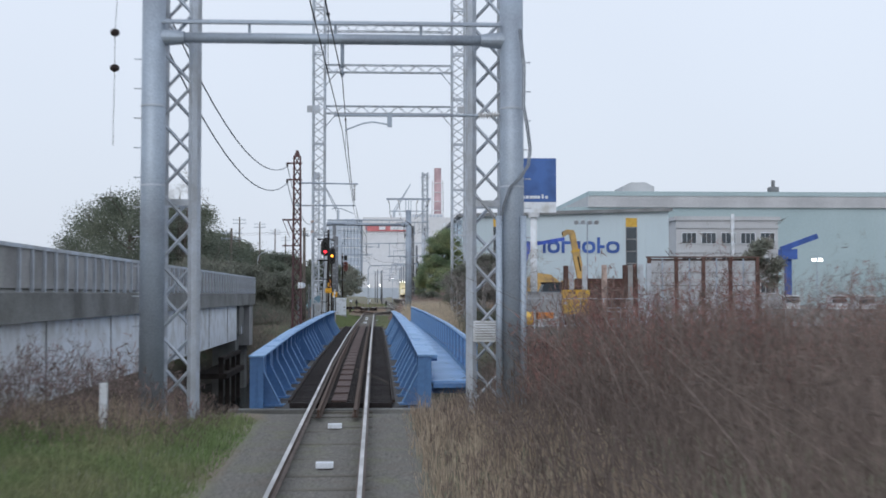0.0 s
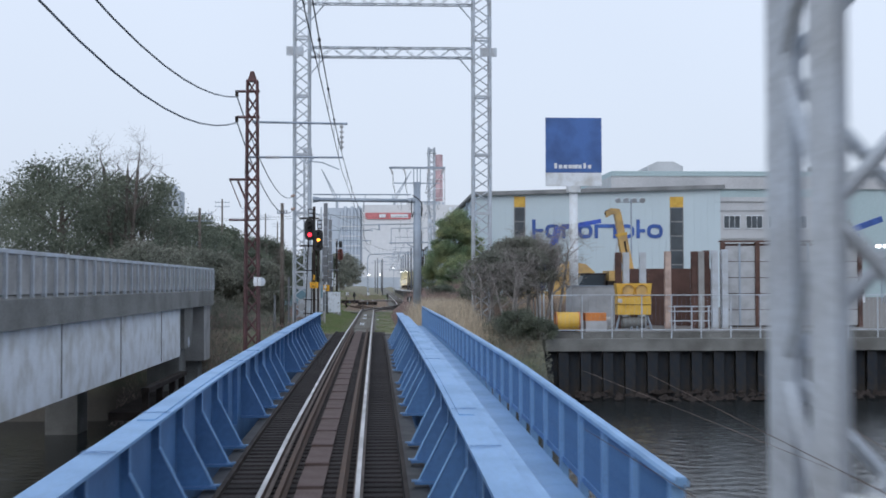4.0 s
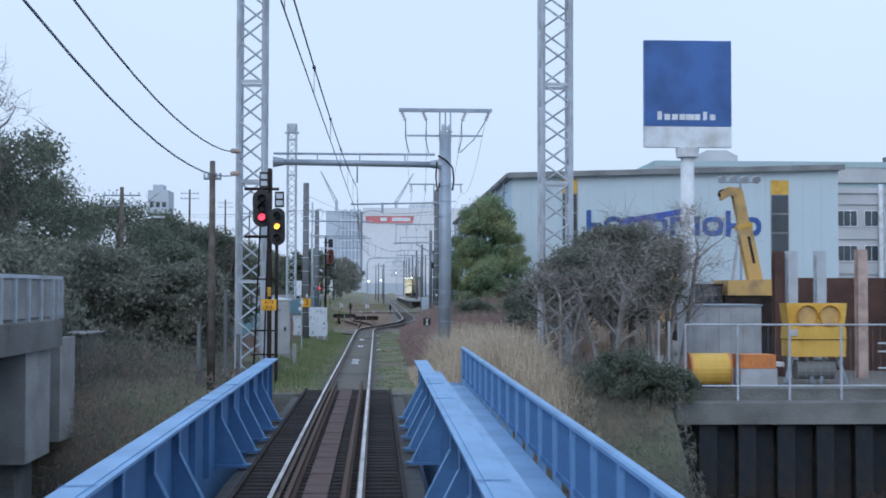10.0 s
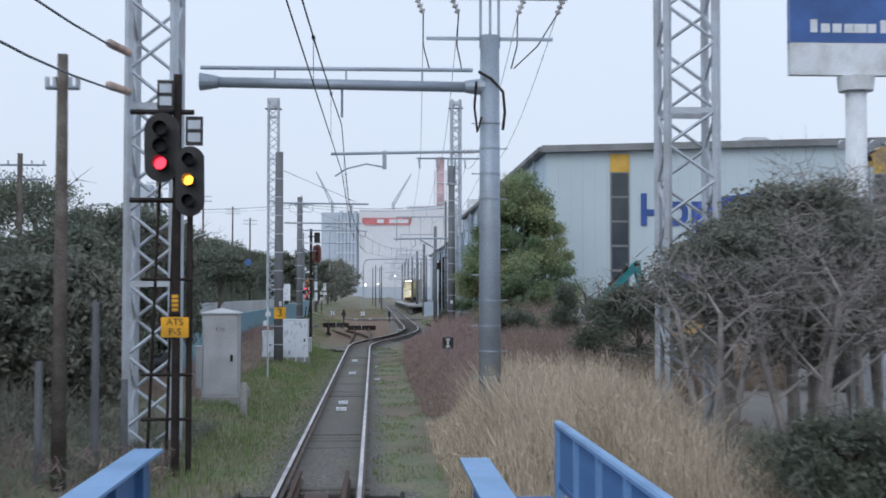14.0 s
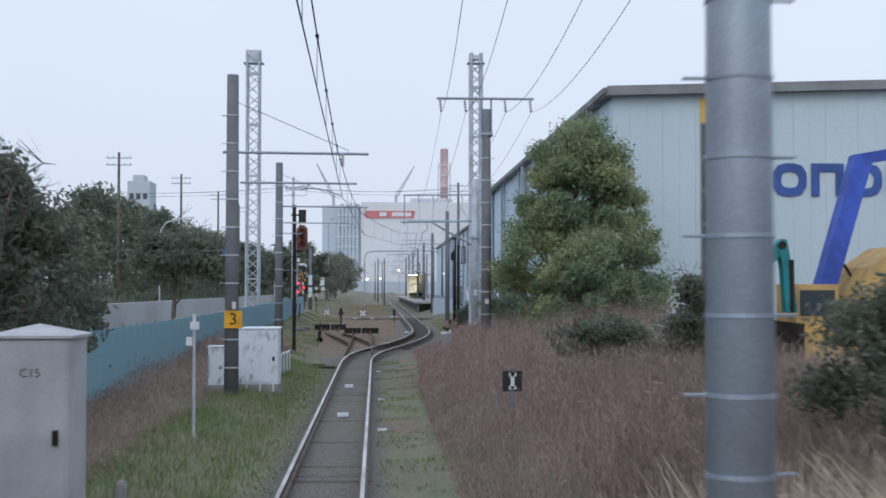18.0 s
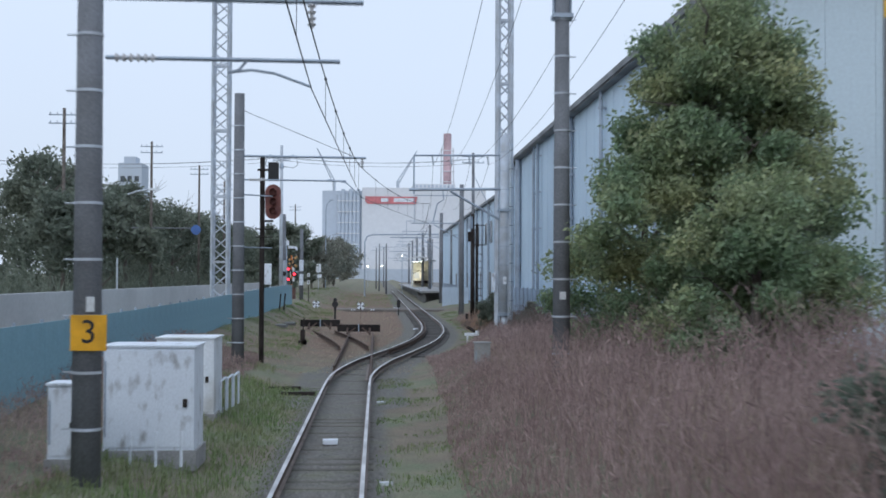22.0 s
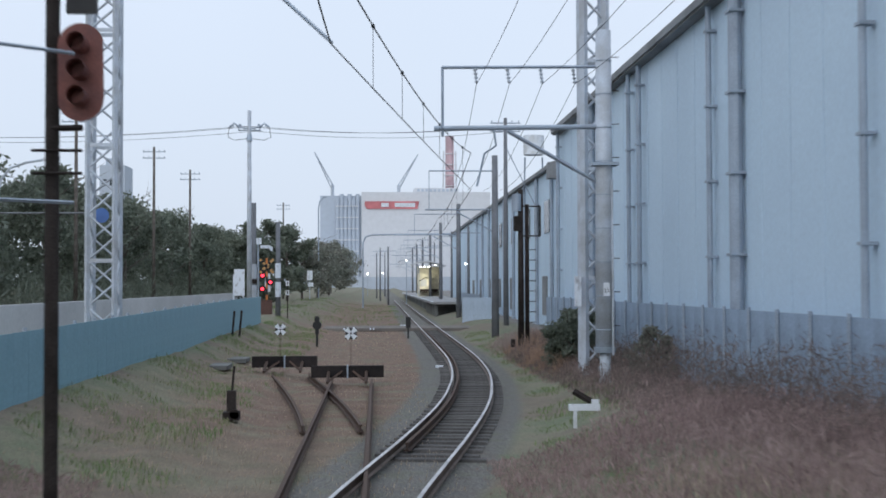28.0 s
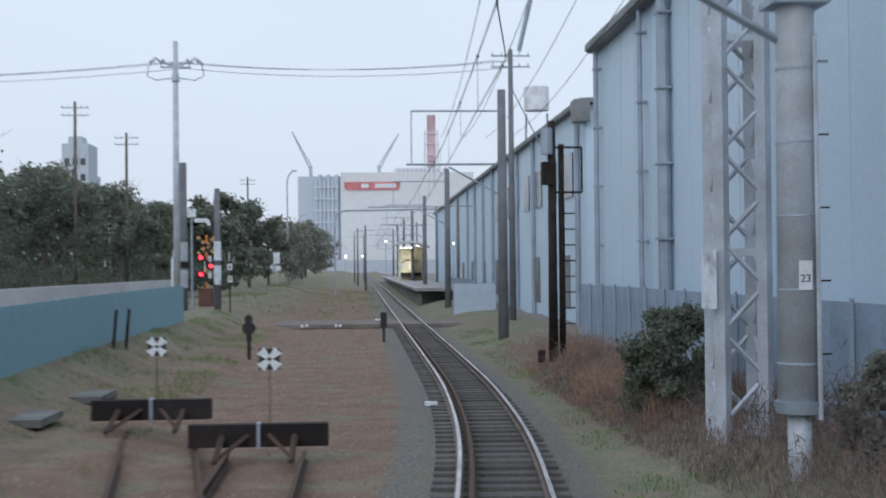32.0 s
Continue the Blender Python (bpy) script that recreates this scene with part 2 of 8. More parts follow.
MT = dict(
    galv=material("galvanised_steel", (0.36, 0.42, 0.50), 0.5, 0.35, 0.1, 1.2, 30, 0.05, (0.29, 0.33, 0.39)),
    galv_light=material("pale_painted_steel", (0.50, 0.55, 0.62), 0.55, 0.1, 0.1, 1.5, 30, 0.05, (0.38, 0.40, 0.43)),
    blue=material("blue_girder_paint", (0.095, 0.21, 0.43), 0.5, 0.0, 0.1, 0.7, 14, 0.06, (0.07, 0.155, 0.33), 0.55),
    # Lighter blue for flanges, deck, top rail and posts; plain blue for the rest.
    blue_light=material("lighter_blue_steel", (0.21, 0.375, 0.63), 0.5, 0.0, 0.1, 0.9, 18, 0.05, (0.165, 0.30, 0.515), 0.5),
    rail=material("rail_steel", (0.16, 0.12, 0.10), 0.6, 0.5, 0.2, 2, 30, 0.05, (0.10, 0.075, 0.06)),
    rail_top=material("polished_rail_head", (0.62, 0.61, 0.61), 0.36, 0.9, 0.1, 1, 20),
    rail_rust=material("rusty_rail", (0.085, 0.060, 0.050), 0.75, 0.2, 0.3, 3, 40, 0.1, (0.105, 0.072, 0.056)),
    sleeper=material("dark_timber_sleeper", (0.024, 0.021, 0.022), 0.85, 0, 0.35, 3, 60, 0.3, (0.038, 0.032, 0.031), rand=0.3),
    sleeper_c=material("grey_sleeper", (0.135, 0.13, 0.128), 0.85, 0, 0.3, 3, 60, 0.2, (0.10, 0.096, 0.094), rand=0.2),
    sleeper_w=material("earth_covered_sleeper", (0.12, 0.112, 0.10), 0.9, 0, 0.3, 3, 60, 0.2, (0.15, 0.14, 0.122), rand=0.2),
    plank=material("brown_walk_board", (0.115, 0.088, 0.085), 0.85, 0, 0.25, 2.5, 50, 0.2, (0.09, 0.065, 0.06), rand=0.06),
    concrete=material("grey_concrete", (0.36, 0.36, 0.36), 0.85, 0, 0.15, 0.9, 25, 0.15, (0.25, 0.25, 0.25)),
    concrete_d=material("stained_concrete", (0.22, 0.225, 0.22), 0.88, 0, 0.2, 0.6, 25, 0.15, (0.13, 0.13, 0.125)),
    pole=material("concrete_pole", (0.19, 0.20, 0.22), 0.8, 0, 0.15, 1.2, 30, 0.1, (0.14, 0.145, 0.155)),
    white=material("white_paint", (0.72, 0.76, 0.81), 0.6, 0, 0.08, 1.5, 30, 0.03, (0.52, 0.53, 0.53), 0.35),
    white_worn=material("worn_white_paint", (0.70, 0.75, 0.82), 0.6, 0, 0.08, 3.4, 30, 0.05, (0.34, 0.35, 0.37), 0.10, stretch=(1.6, 1.6, 0.8), edge=0.04),
    grey_box=material("grey_enamel", (0.46, 0.48, 0.51), 0.5, 0, 0.06, 1.5, 30, 0.02, (0.36, 0.37, 0.39)),
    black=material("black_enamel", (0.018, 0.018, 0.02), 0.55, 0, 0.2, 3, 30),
    dark=material("dark_rusted_iron", (0.045, 0.037, 0.034), 0.8, 0.1, 0.3, 3, 40, 0.1),
    rust=material("rusty_steel", (0.135, 0.082, 0.070), 0.85, 0.1, 0.25, 1.0, 25, 0.15, (0.085, 0.056, 0.05)),
    rust_lat=material("red_oxide_lattice", (0.15, 0.085, 0.085), 0.75, 0.1, 0.25, 1.5, 30, 0.1, (0.085, 0.058, 0.06)),
    yellow=material("machine_yellow", (0.66, 0.42, 0.07), 0.45, 0, 0.08, 1.5, 20, 0.02, (0.52, 0.30, 0.03), 0.3),
    tan=material("dusty_tan_paint", (0.58, 0.38, 0.13), 0.55, 0, 0.1, 1.5, 20, 0.02, (0.36, 0.25, 0.12), 0.3),
    sign_yellow=material("sign_yellow", (0.86, 0.44, 0.01), 0.5, 0, 0.04, 1.5, 20),
    signal_yellow=material("faded_signal_yellow", (0.5, 0.3, 0.1), 0.6, 0, 0.15, 1.5, 20, 0.02, (0.34, 0.2, 0.1)),
    orange=material("orange_paint", (0.62, 0.22, 0.05), 0.55, 0, 0.1, 1.5, 20, 0.02, (0.4, 0.15, 0.05)),
    teal=material("teal_machine", (0.03, 0.30, 0.34), 0.45, 0, 0.08, 1.5, 20),
    crane_blue=material("crane_blue", (0.05, 0.11, 0.55), 0.45, 0, 0.08, 1.5, 20),
    sign_blue=material("sign_blue", (0.06, 0.145, 0.42), 0.4, 0, 0.05, 0.6, 10),
    letter_blue=material("letter_blue", (0.05, 0.12, 0.42), 0.5, 0, 0.05, 0.6, 10),
    factory=material("pale_factory_cladding", (0.53, 0.625, 0.68), 0.6, 0, 0.05, 0.25, 12, 0.02, (0.49, 0.58, 0.635), 0.4, edge=0.2),
    factory_b=material("pale_blue_cladding", (0.545, 0.675, 0.79), 0.6, 0, 0.05, 0.25, 12, 0.02, (0.50, 0.62, 0.735), 0.4, edge=0.2),
    roof=material("roof_trim", (0.24, 0.25, 0.26), 0.7, 0, 0.1, 0.5, 12),
    teal_wall=material("far_teal_wall", (0.40, 0.50, 0.53), 0.7, 0, 0.04, 0.1, 3, 0, (0.36, 0.46, 0.49)),
    office=material("office_render", (0.52, 0.53, 0.55), 0.8, 0, 0.06, 0.2, 6, 0, (0.42, 0.43, 0.45)),
    glass=material("dark_window_glass", (0.06, 0.075, 0.09), 0.15, 0, 0.1, 0.5, 4),
    # Distance haze is mixed into these four far colours, making them paler.
    far_wall=material("hazed_mill_wall", (0.66, 0.67, 0.69), 0.8, 0, 0.04, 0.02, 0.5, 0, (0.62, 0.63, 0.65)),
    far_grey=material("hazed_mill_grey", (0.48, 0.53, 0.60), 0.8, 0, 0.04, 0.02, 0.5, 0, (0.43, 0.48, 0.55)),
    hazed_red=material("hazed_red", (0.66, 0.22, 0.23), 0.7, 0, 0.05, 0.1, 1),
    far_pink=material("hazed_red_chimney", (0.62, 0.45, 0.48), 0.8, 0, 0.05, 0.1, 1),
    fence_blue=material("teal_blue_fence_sheet", (0.21, 0.37, 0.445), 0.6, 0, 0.1, 0.5, 12, 0.03, (0.18, 0.32, 0.39)),
    fence_blue_pale=material("pale_blue_fence_sheet", (0.42, 0.50, 0.60), 0.6, 0, 0.1, 0.5, 12, 0.03, (0.36, 0.43, 0.52)),
    fence_grey=material("grey_blue_fence_sheet", (0.29, 0.37, 0.48), 0.65, 0, 0.12, 0.8, 14, 0.03, (0.22, 0.28, 0.36)),
    pile=material("dark_sheet_pile_steel", (0.030, 0.036, 0.046), 0.75, 0.2, 0.25, 1.5, 25, 0.1, (0.05, 0.045, 0.042)),
    shroud=material("red_brown_signal_board", (0.20, 0.07, 0.055), 0.6, 0, 0.15, 3, 30, 0.05, (0.13, 0.05, 0.045)),
    wire=material("dark_wire", (0.05, 0.055, 0.065), 0.6, 0.3, 0.1, 1, 10),
    cable=material("grey_cable", (0.22, 0.25, 0.29), 0.6, 0, 0.1, 1, 10),
    insul=material("pale_insulator", (0.58, 0.58, 0.59), 0.4, 0, 0.08, 2, 20),
    insul_pink=material("pinkish_porcelain", (0.52, 0.40, 0.35), 0.35, 0, 0.08, 2, 20),
    asphalt=material("asphalt", (0.085, 0.085, 0.088), 0.9, 0, 0.25, 0.6, 40, 0.2, (0.12, 0.12, 0.12)),
    bark=material("bark", (0.10, 0.085, 0.075), 0.9, 0, 0.3, 3, 40, 0.3, (0.16, 0.145, 0.13)),
    bark_pale=material("pale_bark", (0.31, 0.29, 0.28), 0.9, 0, 0.25, 3, 40, 0.3, (0.2, 0.185, 0.175)),
    leaf=material("evergreen_leaf", (0.205, 0.285, 0.165), 0.45, 0, 0.3, 0.55, 6, 0, (0.39, 0.40, 0.21), 0.42, rand=-0.32, thin=0.45),
    leaf_dark=material("dark_leaf", (0.13, 0.155, 0.12), 0.65, 0, 0.3, 0.3, 5, 0, (0.18, 0.2, 0.15), 0.5, rand=-0.28, thin=0.4),
    leaf_grey=material("dull_grey_leaf", (0.185, 0.2, 0.165), 0.7, 0, 0.3, 0.4, 5, 0, (0.25, 0.245, 0.205), 0.5, rand=-0.28, thin=0.4),
    straw=material("dry_straw", (0.48, 0.4, 0.31), 0.8, 0, 0.25, 0.8, 8, 0, (0.34, 0.27, 0.21), 0.5, rand=-0.28, thin=0.4),
    pampas=material("pale_plume_grass", (0.66, 0.58, 0.46), 0.8, 0, 0.25, 0.8, 8, 0, (0.46, 0.39, 0.30), 0.45, rand=-0.28, thin=0.4),
    dull_straw=material("dull_straw", (0.25, 0.2, 0.17), 0.85, 0, 0.3, 0.8, 8, 0, (0.34, 0.27, 0.21), 0.4, rand=-0.28, thin=0.4),
    rust_straw=material("rusty_straw", (0.4, 0.27, 0.19), 0.8, 0, 0.25, 0.8, 8, 0, (0.3, 0.21, 0.16), 0.5, rand=-0.28, thin=0.4),
    brush=material("red_brown_brush", (0.31, 0.225, 0.215), 0.85, 0, 0.3, 0.7, 8, 0, (0.39, 0.3, 0.275), 0.5, rand=-0.28, thin=0.4),
    brush_red=material("rust_brown_brush", (0.25, 0.135, 0.12), 0.85, 0, 0.3, 0.7, 8, 0, (0.32, 0.20, 0.18), 0.5, rand=-0.28, thin=0.4),
    brush_grey=material("grey_brown_brush", (0.17, 0.138, 0.125), 0.85, 0, 0.3, 0.5, 8, 0, (0.235, 0.19, 0.168), 0.5, rand=-0.28, thin=0.4),
    red_twig=material("rust_red_twig", (0.24, 0.1, 0.09), 0.85, 0, 0.3, 0.7, 8, 0, (0.18, 0.085, 0.078), 0.5, rand=-0.3, thin=0.4),
    grass=material("winter_grass", (0.185, 0.255, 0.11), 0.8, 0, 0.3, 0.5, 8, 0, (0.26, 0.275, 0.155), 0.5, rand=-0.28, thin=0.4),
    red_lamp=glow("red_lamp", (1.0, 0.03, 0.05), 3.5),
    amber_lamp=glow("amber_lamp", (1.0, 0.36, 0.03), 3.5),
    white_lamp=glow("white_lamp", (1.0, 0.95, 0.85), 8.0),
    crossing_slab=material("dusty_crossing_slab", (0.17, 0.155, 0.145), 0.9, 0, 0.3, 0.8, 30, 0.2, (0.22, 0.2, 0.18), 0.5),
    cream=material("cream_shelter_wall", (0.68, 0.65, 0.52), 0.7, 0, 0.05, 1.0, 10),
)


def ground_material():
    """Grass verge, gravel, brown earth and dry litter, broken up by noise and laid by the place's own plan."""
    m = bpy.data.materials.new("verge_ground")
    m.use_nodes = True
    n, l = m.node_tree.nodes, m.node_tree.links
    b = n["Principled BSDF"]
    geo = n.new("ShaderNodeNewGeometry")
    sep = n.new("ShaderNodeSeparateXYZ")
    l.new(geo.outputs["Position"], sep.inputs[0])

    def noise_tex(scale, detail=4):
        t = n.new("ShaderNodeTexNoise")
        t.inputs["Scale"].default_value, t.inputs["Detail"].default_value = scale, detail
        l.new(geo.outputs["Position"], t.inputs["Vector"])
        return t.outputs[0]

    def span(value, lo, hi):
        r = n.new("ShaderNodeMapRange")
        r.inputs[1].default_value, r.inputs[2].default_value = lo, hi
        l.new(value, r.inputs[0])
        return r.outputs[0]

    def op(kind, a, c):
        q = n.new("ShaderNodeMath")
        q.operation = kind
        q.use_clamp = kind != "ADD"
        for i, v in enumerate((a, c)):
            if isinstance(v, (int, float)):
                q.inputs[i].default_value = v
            else:
                l.new(v, q.inputs[i])
        return q.outputs[0]

    def blend(f, a, c):
        x = n.new("ShaderNodeMix")
        x.data_type = "RGBA"
        l.new(f, x.inputs[0])
        for i, v in ((6, a), (7, c)):
            if isinstance(v, tuple):
                x.inputs[i].default_value = (*v, 1)
            else:
                l.new(v, x.inputs[i])
        return x.outputs[2]

    big, mid, fine = noise_tex(0.35), noise_tex(1.6), noise_tex(22.0, 3)
    grass = blend(span(mid, 0.35, 0.65), (0.14, 0.165, 0.098), (0.20, 0.19, 0.13))
    litter = blend(span(mid, 0.35, 0.65), (0.155, 0.132, 0.098), (0.205, 0.172, 0.128))
    soil = blend(span(mid, 0.35, 0.65), (0.155, 0.10, 0.072), (0.215, 0.145, 0.105))
    gravel = blend(span(fine, 0.35, 0.65), (0.105, 0.102, 0.096), (0.185, 0.178, 0.162))
    gravel = blend(op("MULTIPLY", span(mid, 0.5, 0.75), 0.7), gravel, (0.15, 0.155, 0.095))
    gravel = blend(op("MULTIPLY", span(mid, 0.45, 0.25), 0.5), gravel, (0.135, 0.105, 0.08))
    base = blend(span(big, 0.45, 0.58), grass, litter)
    # Brown earth between the sidings before the crossing.
    earth_y = op("MULTIPLY", span(sep.outputs[1], 138, 152), span(sep.outputs[1], 330, 290))
    earth_x = op("MULTIPLY", span(op("ADD", sep.outputs[0], op("ADD", big, -0.5)), -5.6, -2.6), span(sep.outputs[0], 2.9, 2.3))
    soil = blend(op("MULTIPLY", span(noise_tex(0.8), 0.5, 0.68), 0.75), soil, grass)
    soil = blend(op("MULTIPLY", span(noise_tex(3.2), 0.55, 0.72), 0.6), soil, (0.105, 0.085, 0.07))
    base = blend(op("MULTIPLY", earth_y, earth_x), base, soil)
    # Ballast and cess along the line.
    vc = n.new("ShaderNodeAttribute")
    vc.attribute_name = "bed"
    bed = span(op("ADD", vc.outputs["Fac"], op("ADD", op("MULTIPLY", mid, 0.6), -0.3)), 0.35, 0.65)
    base = blend(bed, base, gravel)
    yard = op("MULTIPLY", span(sep.outputs[0], 8.7, 9.4), span(sep.outputs[1], 82.0, 83.6))
    base = blend(yard, base, (0.19, 0.18, 0.17))
    mud = span(sep.outputs[2], -1.6, -2.6)
    base = blend(mud, base, (0.075, 0.068, 0.058))
    sc = n.new("ShaderNodeVectorMath")
    sc.operation = "SCALE"
    l.new(base, sc.inputs[0])
    v = n.new("ShaderNodeMapRange")
    v.inputs[1].default_value, v.inputs[2].default_value, v.inputs[3].default_value, v.inputs[4].default_value = 0.3, 0.7, 0.72, 1.28
    l.new(fine, v.inputs[0])
    l.new(v.outputs[0], sc.inputs[3])
    l.new(sc.outputs[0], b.inputs["Base Color"])
    b.inputs["Roughness"].default_value = 0.95
    bp = n.new("ShaderNodeBump")
    bp.inputs["Strength"].default_value, bp.inputs["Distance"].default_value = 0.6, 0.05
    l.new(fine, bp.inputs["Height"])
    l.new(bp.outputs[0], b.inputs["Normal"])
    return m


def water_material():
    m = bpy.data.materials.new("canal_water")
    m.use_nodes = True
    n, l = m.node_tree.nodes, m.node_tree.links
    b = n["Principled BSDF"]
    b.inputs["Base Color"].default_value = (0.012, 0.016, 0.017, 1)
    b.inputs["Roughness"].default_value = 0.16
    b.inputs["Specular IOR Level"].default_value = 0.3
    t = n.new("ShaderNodeTexNoise")
    tc = n.new("ShaderNodeTexCoord")
    l.new(tc.outputs["Object"], t.inputs["Vector"])
    t.inputs["Scale"].default_value, t.inputs["Detail"].default_value = 1.8, 4
    bp = n.new("ShaderNodeBump")
    bp.inputs["Strength"].default_value, bp.inputs["Distance"].default_value = 0.5, 0.12
    l.new(t.outputs[0], bp.inputs["Height"])
    l.new(bp.outputs[0], b.inputs["Normal"])
    return m


# ---------------------------------------------------------------- mesh helpers
class Mesh:
    """Collects vertices and faces of one mesh."""

    def __init__(self):
        self.v, self.f = [], []

    def box(self, lo, hi, m=None):
        k = len(self.v)
        c = [(x, y, z) for z in (lo[2], hi[2]) for y in (lo[1], hi[1]) for x in (lo[0], hi[0])]
        self.v += [tuple(m @ Vector(p)) for p in c] if m else c
        self.f += [tuple(k + i for i in q) for q in ((0, 2, 3, 1), (4, 5, 7, 6), (0, 1, 5, 4), (2, 6, 7, 3), (0, 4, 6, 2), (1, 3, 7, 5))]
        return self

    def tube(self, a, b, r, r2=None, sides=8, caps=True):
        a, b = Vector(a), Vector(b)
        r2 = r if r2 is None else r2
        d = (b - a).normalized()
        u = d.orthogonal().normalized()
        w = d.cross(u)
        k = len(self.v)
        for p, q in ((a, r), (b, r2)):
            for i in range(sides):
                t = 2 * math.pi * (i + 0.5) / sides
                self.v.append(tuple(p + q * (math.cos(t) * u + math.sin(t) * w)))
        for i in range(sides):
            j = (i + 1) % sides
            self.f.append((k + i, k + j, k + sides + j, k + sides + i))
        if caps:
            self.f.append(tuple(k + i for i in reversed(range(sides))))
            self.f.append(tuple(k + sides + i for i in range(sides)))
        return self

    def bar(self, a, b, w, h=None):
        """A square bar from a to b."""
        return self.tube(a, b, w * 0.7071, sides=4)

    def angle(self, a, b, w, t=0.012):
        """A thin flat bar from a to b."""
        return self.tube(a, b, w * 0.6, sides=3)

    def path(self, pts, r, sides=6):
        """One unbroken round sweep along the points."""
        P = [Vector(p) for p in pts]
        k, u = len(self.v), None
        for i, p in enumerate(P):
            d = (P[min(i + 1, len(P) - 1)] - P[max(i - 1, 0)]).normalized()
            u = d.orthogonal().normalized() if u is None else (u - d * u.dot(d)).normalized()
            w = d.cross(u)
            for j in range(sides):
                t = 2 * math.pi * (j + 0.5) / sides
                self.v.append(tuple(p + r * (math.cos(t) * u + math.sin(t) * w)))
        for i in range(len(P) - 1):
            for j in range(sides):
                a, c = k + i * sides + j, k + i * sides + (j + 1) % sides
                self.f.append((a, c, c + sides, a + sides))
        self.f.append(tuple(k + j for j in reversed(range(sides))))
        self.f.append(tuple(k + (len(P) - 1) * sides + j for j in range(sides)))
        return self

    def lathe(self, a, b, rings, sides=8):
        """A turned shape: rings of (share of the way, radius) from a to b."""
        a, b = Vector(a), Vector(b)
        d = (b - a).normalized()
        u = d.orthogonal().normalized()
        w = d.cross(u)
        k = len(self.v)
        for t, r in rings:
            for j in range(sides):
                g = 2 * math.pi * j / sides
                self.v.append(tuple(a + (b - a) * t + r * (math.cos(g) * u + math.sin(g) * w)))
        for i in range(len(rings) - 1):
            for j in range(sides):
                p, q = k + i * sides + j, k + i * sides + (j + 1) % sides
                self.f.append((p, q, q + sides, p + sides))
        self.f.append(tuple(k + j for j in reversed(range(sides))))
        self.f.append(tuple(k + (len(rings) - 1) * sides + j for j in range(sides)))
        return self

    def profile(self, outline, pts):
        """Sweeps an (x, z) outline along a list of points (x, y, z) that runs mainly along y."""
        n = len(outline)
        for i, p in enumerate(pts):
            a, c = pts[max(0, i - 1)], pts[min(len(pts) - 1, i + 1)]
            dx, dy = c[0] - a[0], c[1] - a[1]
            s = math.hypot(dx, dy)
            nx, ny = dy / s, -dx / s
            for ox, oz in outline:
                self.v.append((p[0] + nx * ox, p[1] + ny * ox, p[2] + oz))
        k = len(self.v) - n * len(pts)
        for i in range(len(pts) - 1):
            for j in range(n):
                q = (j + 1) % n
                self.f.append((k + i * n + j, k + i * n + q, k + (i + 1) * n + q, k + (i + 1) * n + j))
        self.f.append(tuple(k + j for j in reversed(range(n))))
        self.f.append(tuple(k + (len(pts) - 1) * n + j for j in range(n)))
        return self

    def disc(self, c, r, axis, depth, sides=20):
        c, axis = Vector(c), Vector(axis).normalized()
        return self.tube(c, c + axis * depth, r, sides=sides)

    def prism(self, poly, y0, y1):
        """An (x, z) polygon pushed along y."""
        k, n = len(self.v), len(poly)
        self.v += [(x, y0, z) for x, z in poly] + [(x, y1, z) for x, z in poly]
        self.f.append(tuple(k + i for i in range(n)))
        self.f.append(tuple(k + n + i for i in reversed(range(n))))
        for i in range(n):
            j = (i + 1) % n
            self.f.append((k + i, k + n + i, k + n + j, k + j))
        return self

    def data(self, name, mat, smooth=False):
        me = bpy.data.meshes.new(name)
        me.from_pydata(self.v, [], self.f)
        me.materials.append(mat)
        if smooth:
            me.polygons.foreach_set("use_smooth", [True] * len(me.polygons))
        me.update()
        return me


def part(name, mesh, mat, parent, label="", smooth=False):
    """One mesh object under a thing or a part."""
    ob = new(name, mesh.data(name, mat, smooth) if isinstance(mesh, Mesh) else mesh)
    if parent:
        ob.parent = parent
    return tagged(ob, label) if label else ob


def thing(name, label, category, at=(0, 0, 0), group="", kind=""):
    ob = new(name)
    ob.empty_display_size = 0.2
    ob.location = at
    return tagged(ob, label, category, group, kind)


def solid(name, mesh, mat, label, category, group="", kind="", smooth=False):
    return tagged(new(name, mesh.data(name, mat, smooth)), label, category, group, kind)


def writing(name, text, size, mat, parent, at, rx=90, rz=0):
    cu = bpy.data.curves.new(name, "FONT")
    cu.body, cu.size, cu.extrude = text, size, 0.002
    cu.align_x, cu.align_y = "CENTER", "CENTER"
    cu.materials.append(mat)
    ob = new(name, cu)
    ob.parent = parent
    ob.matrix_basis = pose(*at, rx, 0, rz)
    return ob


# ---------------------------------------------------------------- the line's plan
GRADE = [(-120, -3.26), (40, -0.145), (60, 0.0), (80, 0.05), (100, 0.0), (150, 0.0), (230, 0.15), (400, 0.5), (2000, 4.5)]
MAIN = [(131, 0.0), (134, 0.03), (136, 0.13), (138, 0.30), (141, 0.65), (144, 1.13), (147, 1.63), (150, 2.10), (153, 2.54), (156, 2.91), (158, 3.11), (162, 3.45), (166, 3.68), (172, 3.87), (178, 3.92), (190, 3.93)]


def rail_z(y):
    for (a, za), (b, zb) in zip(GRADE, GRADE[1:]):
        if y <= b:
            return za + (zb - za) * (y - a) / (b - a)
    return GRADE[-1][1]


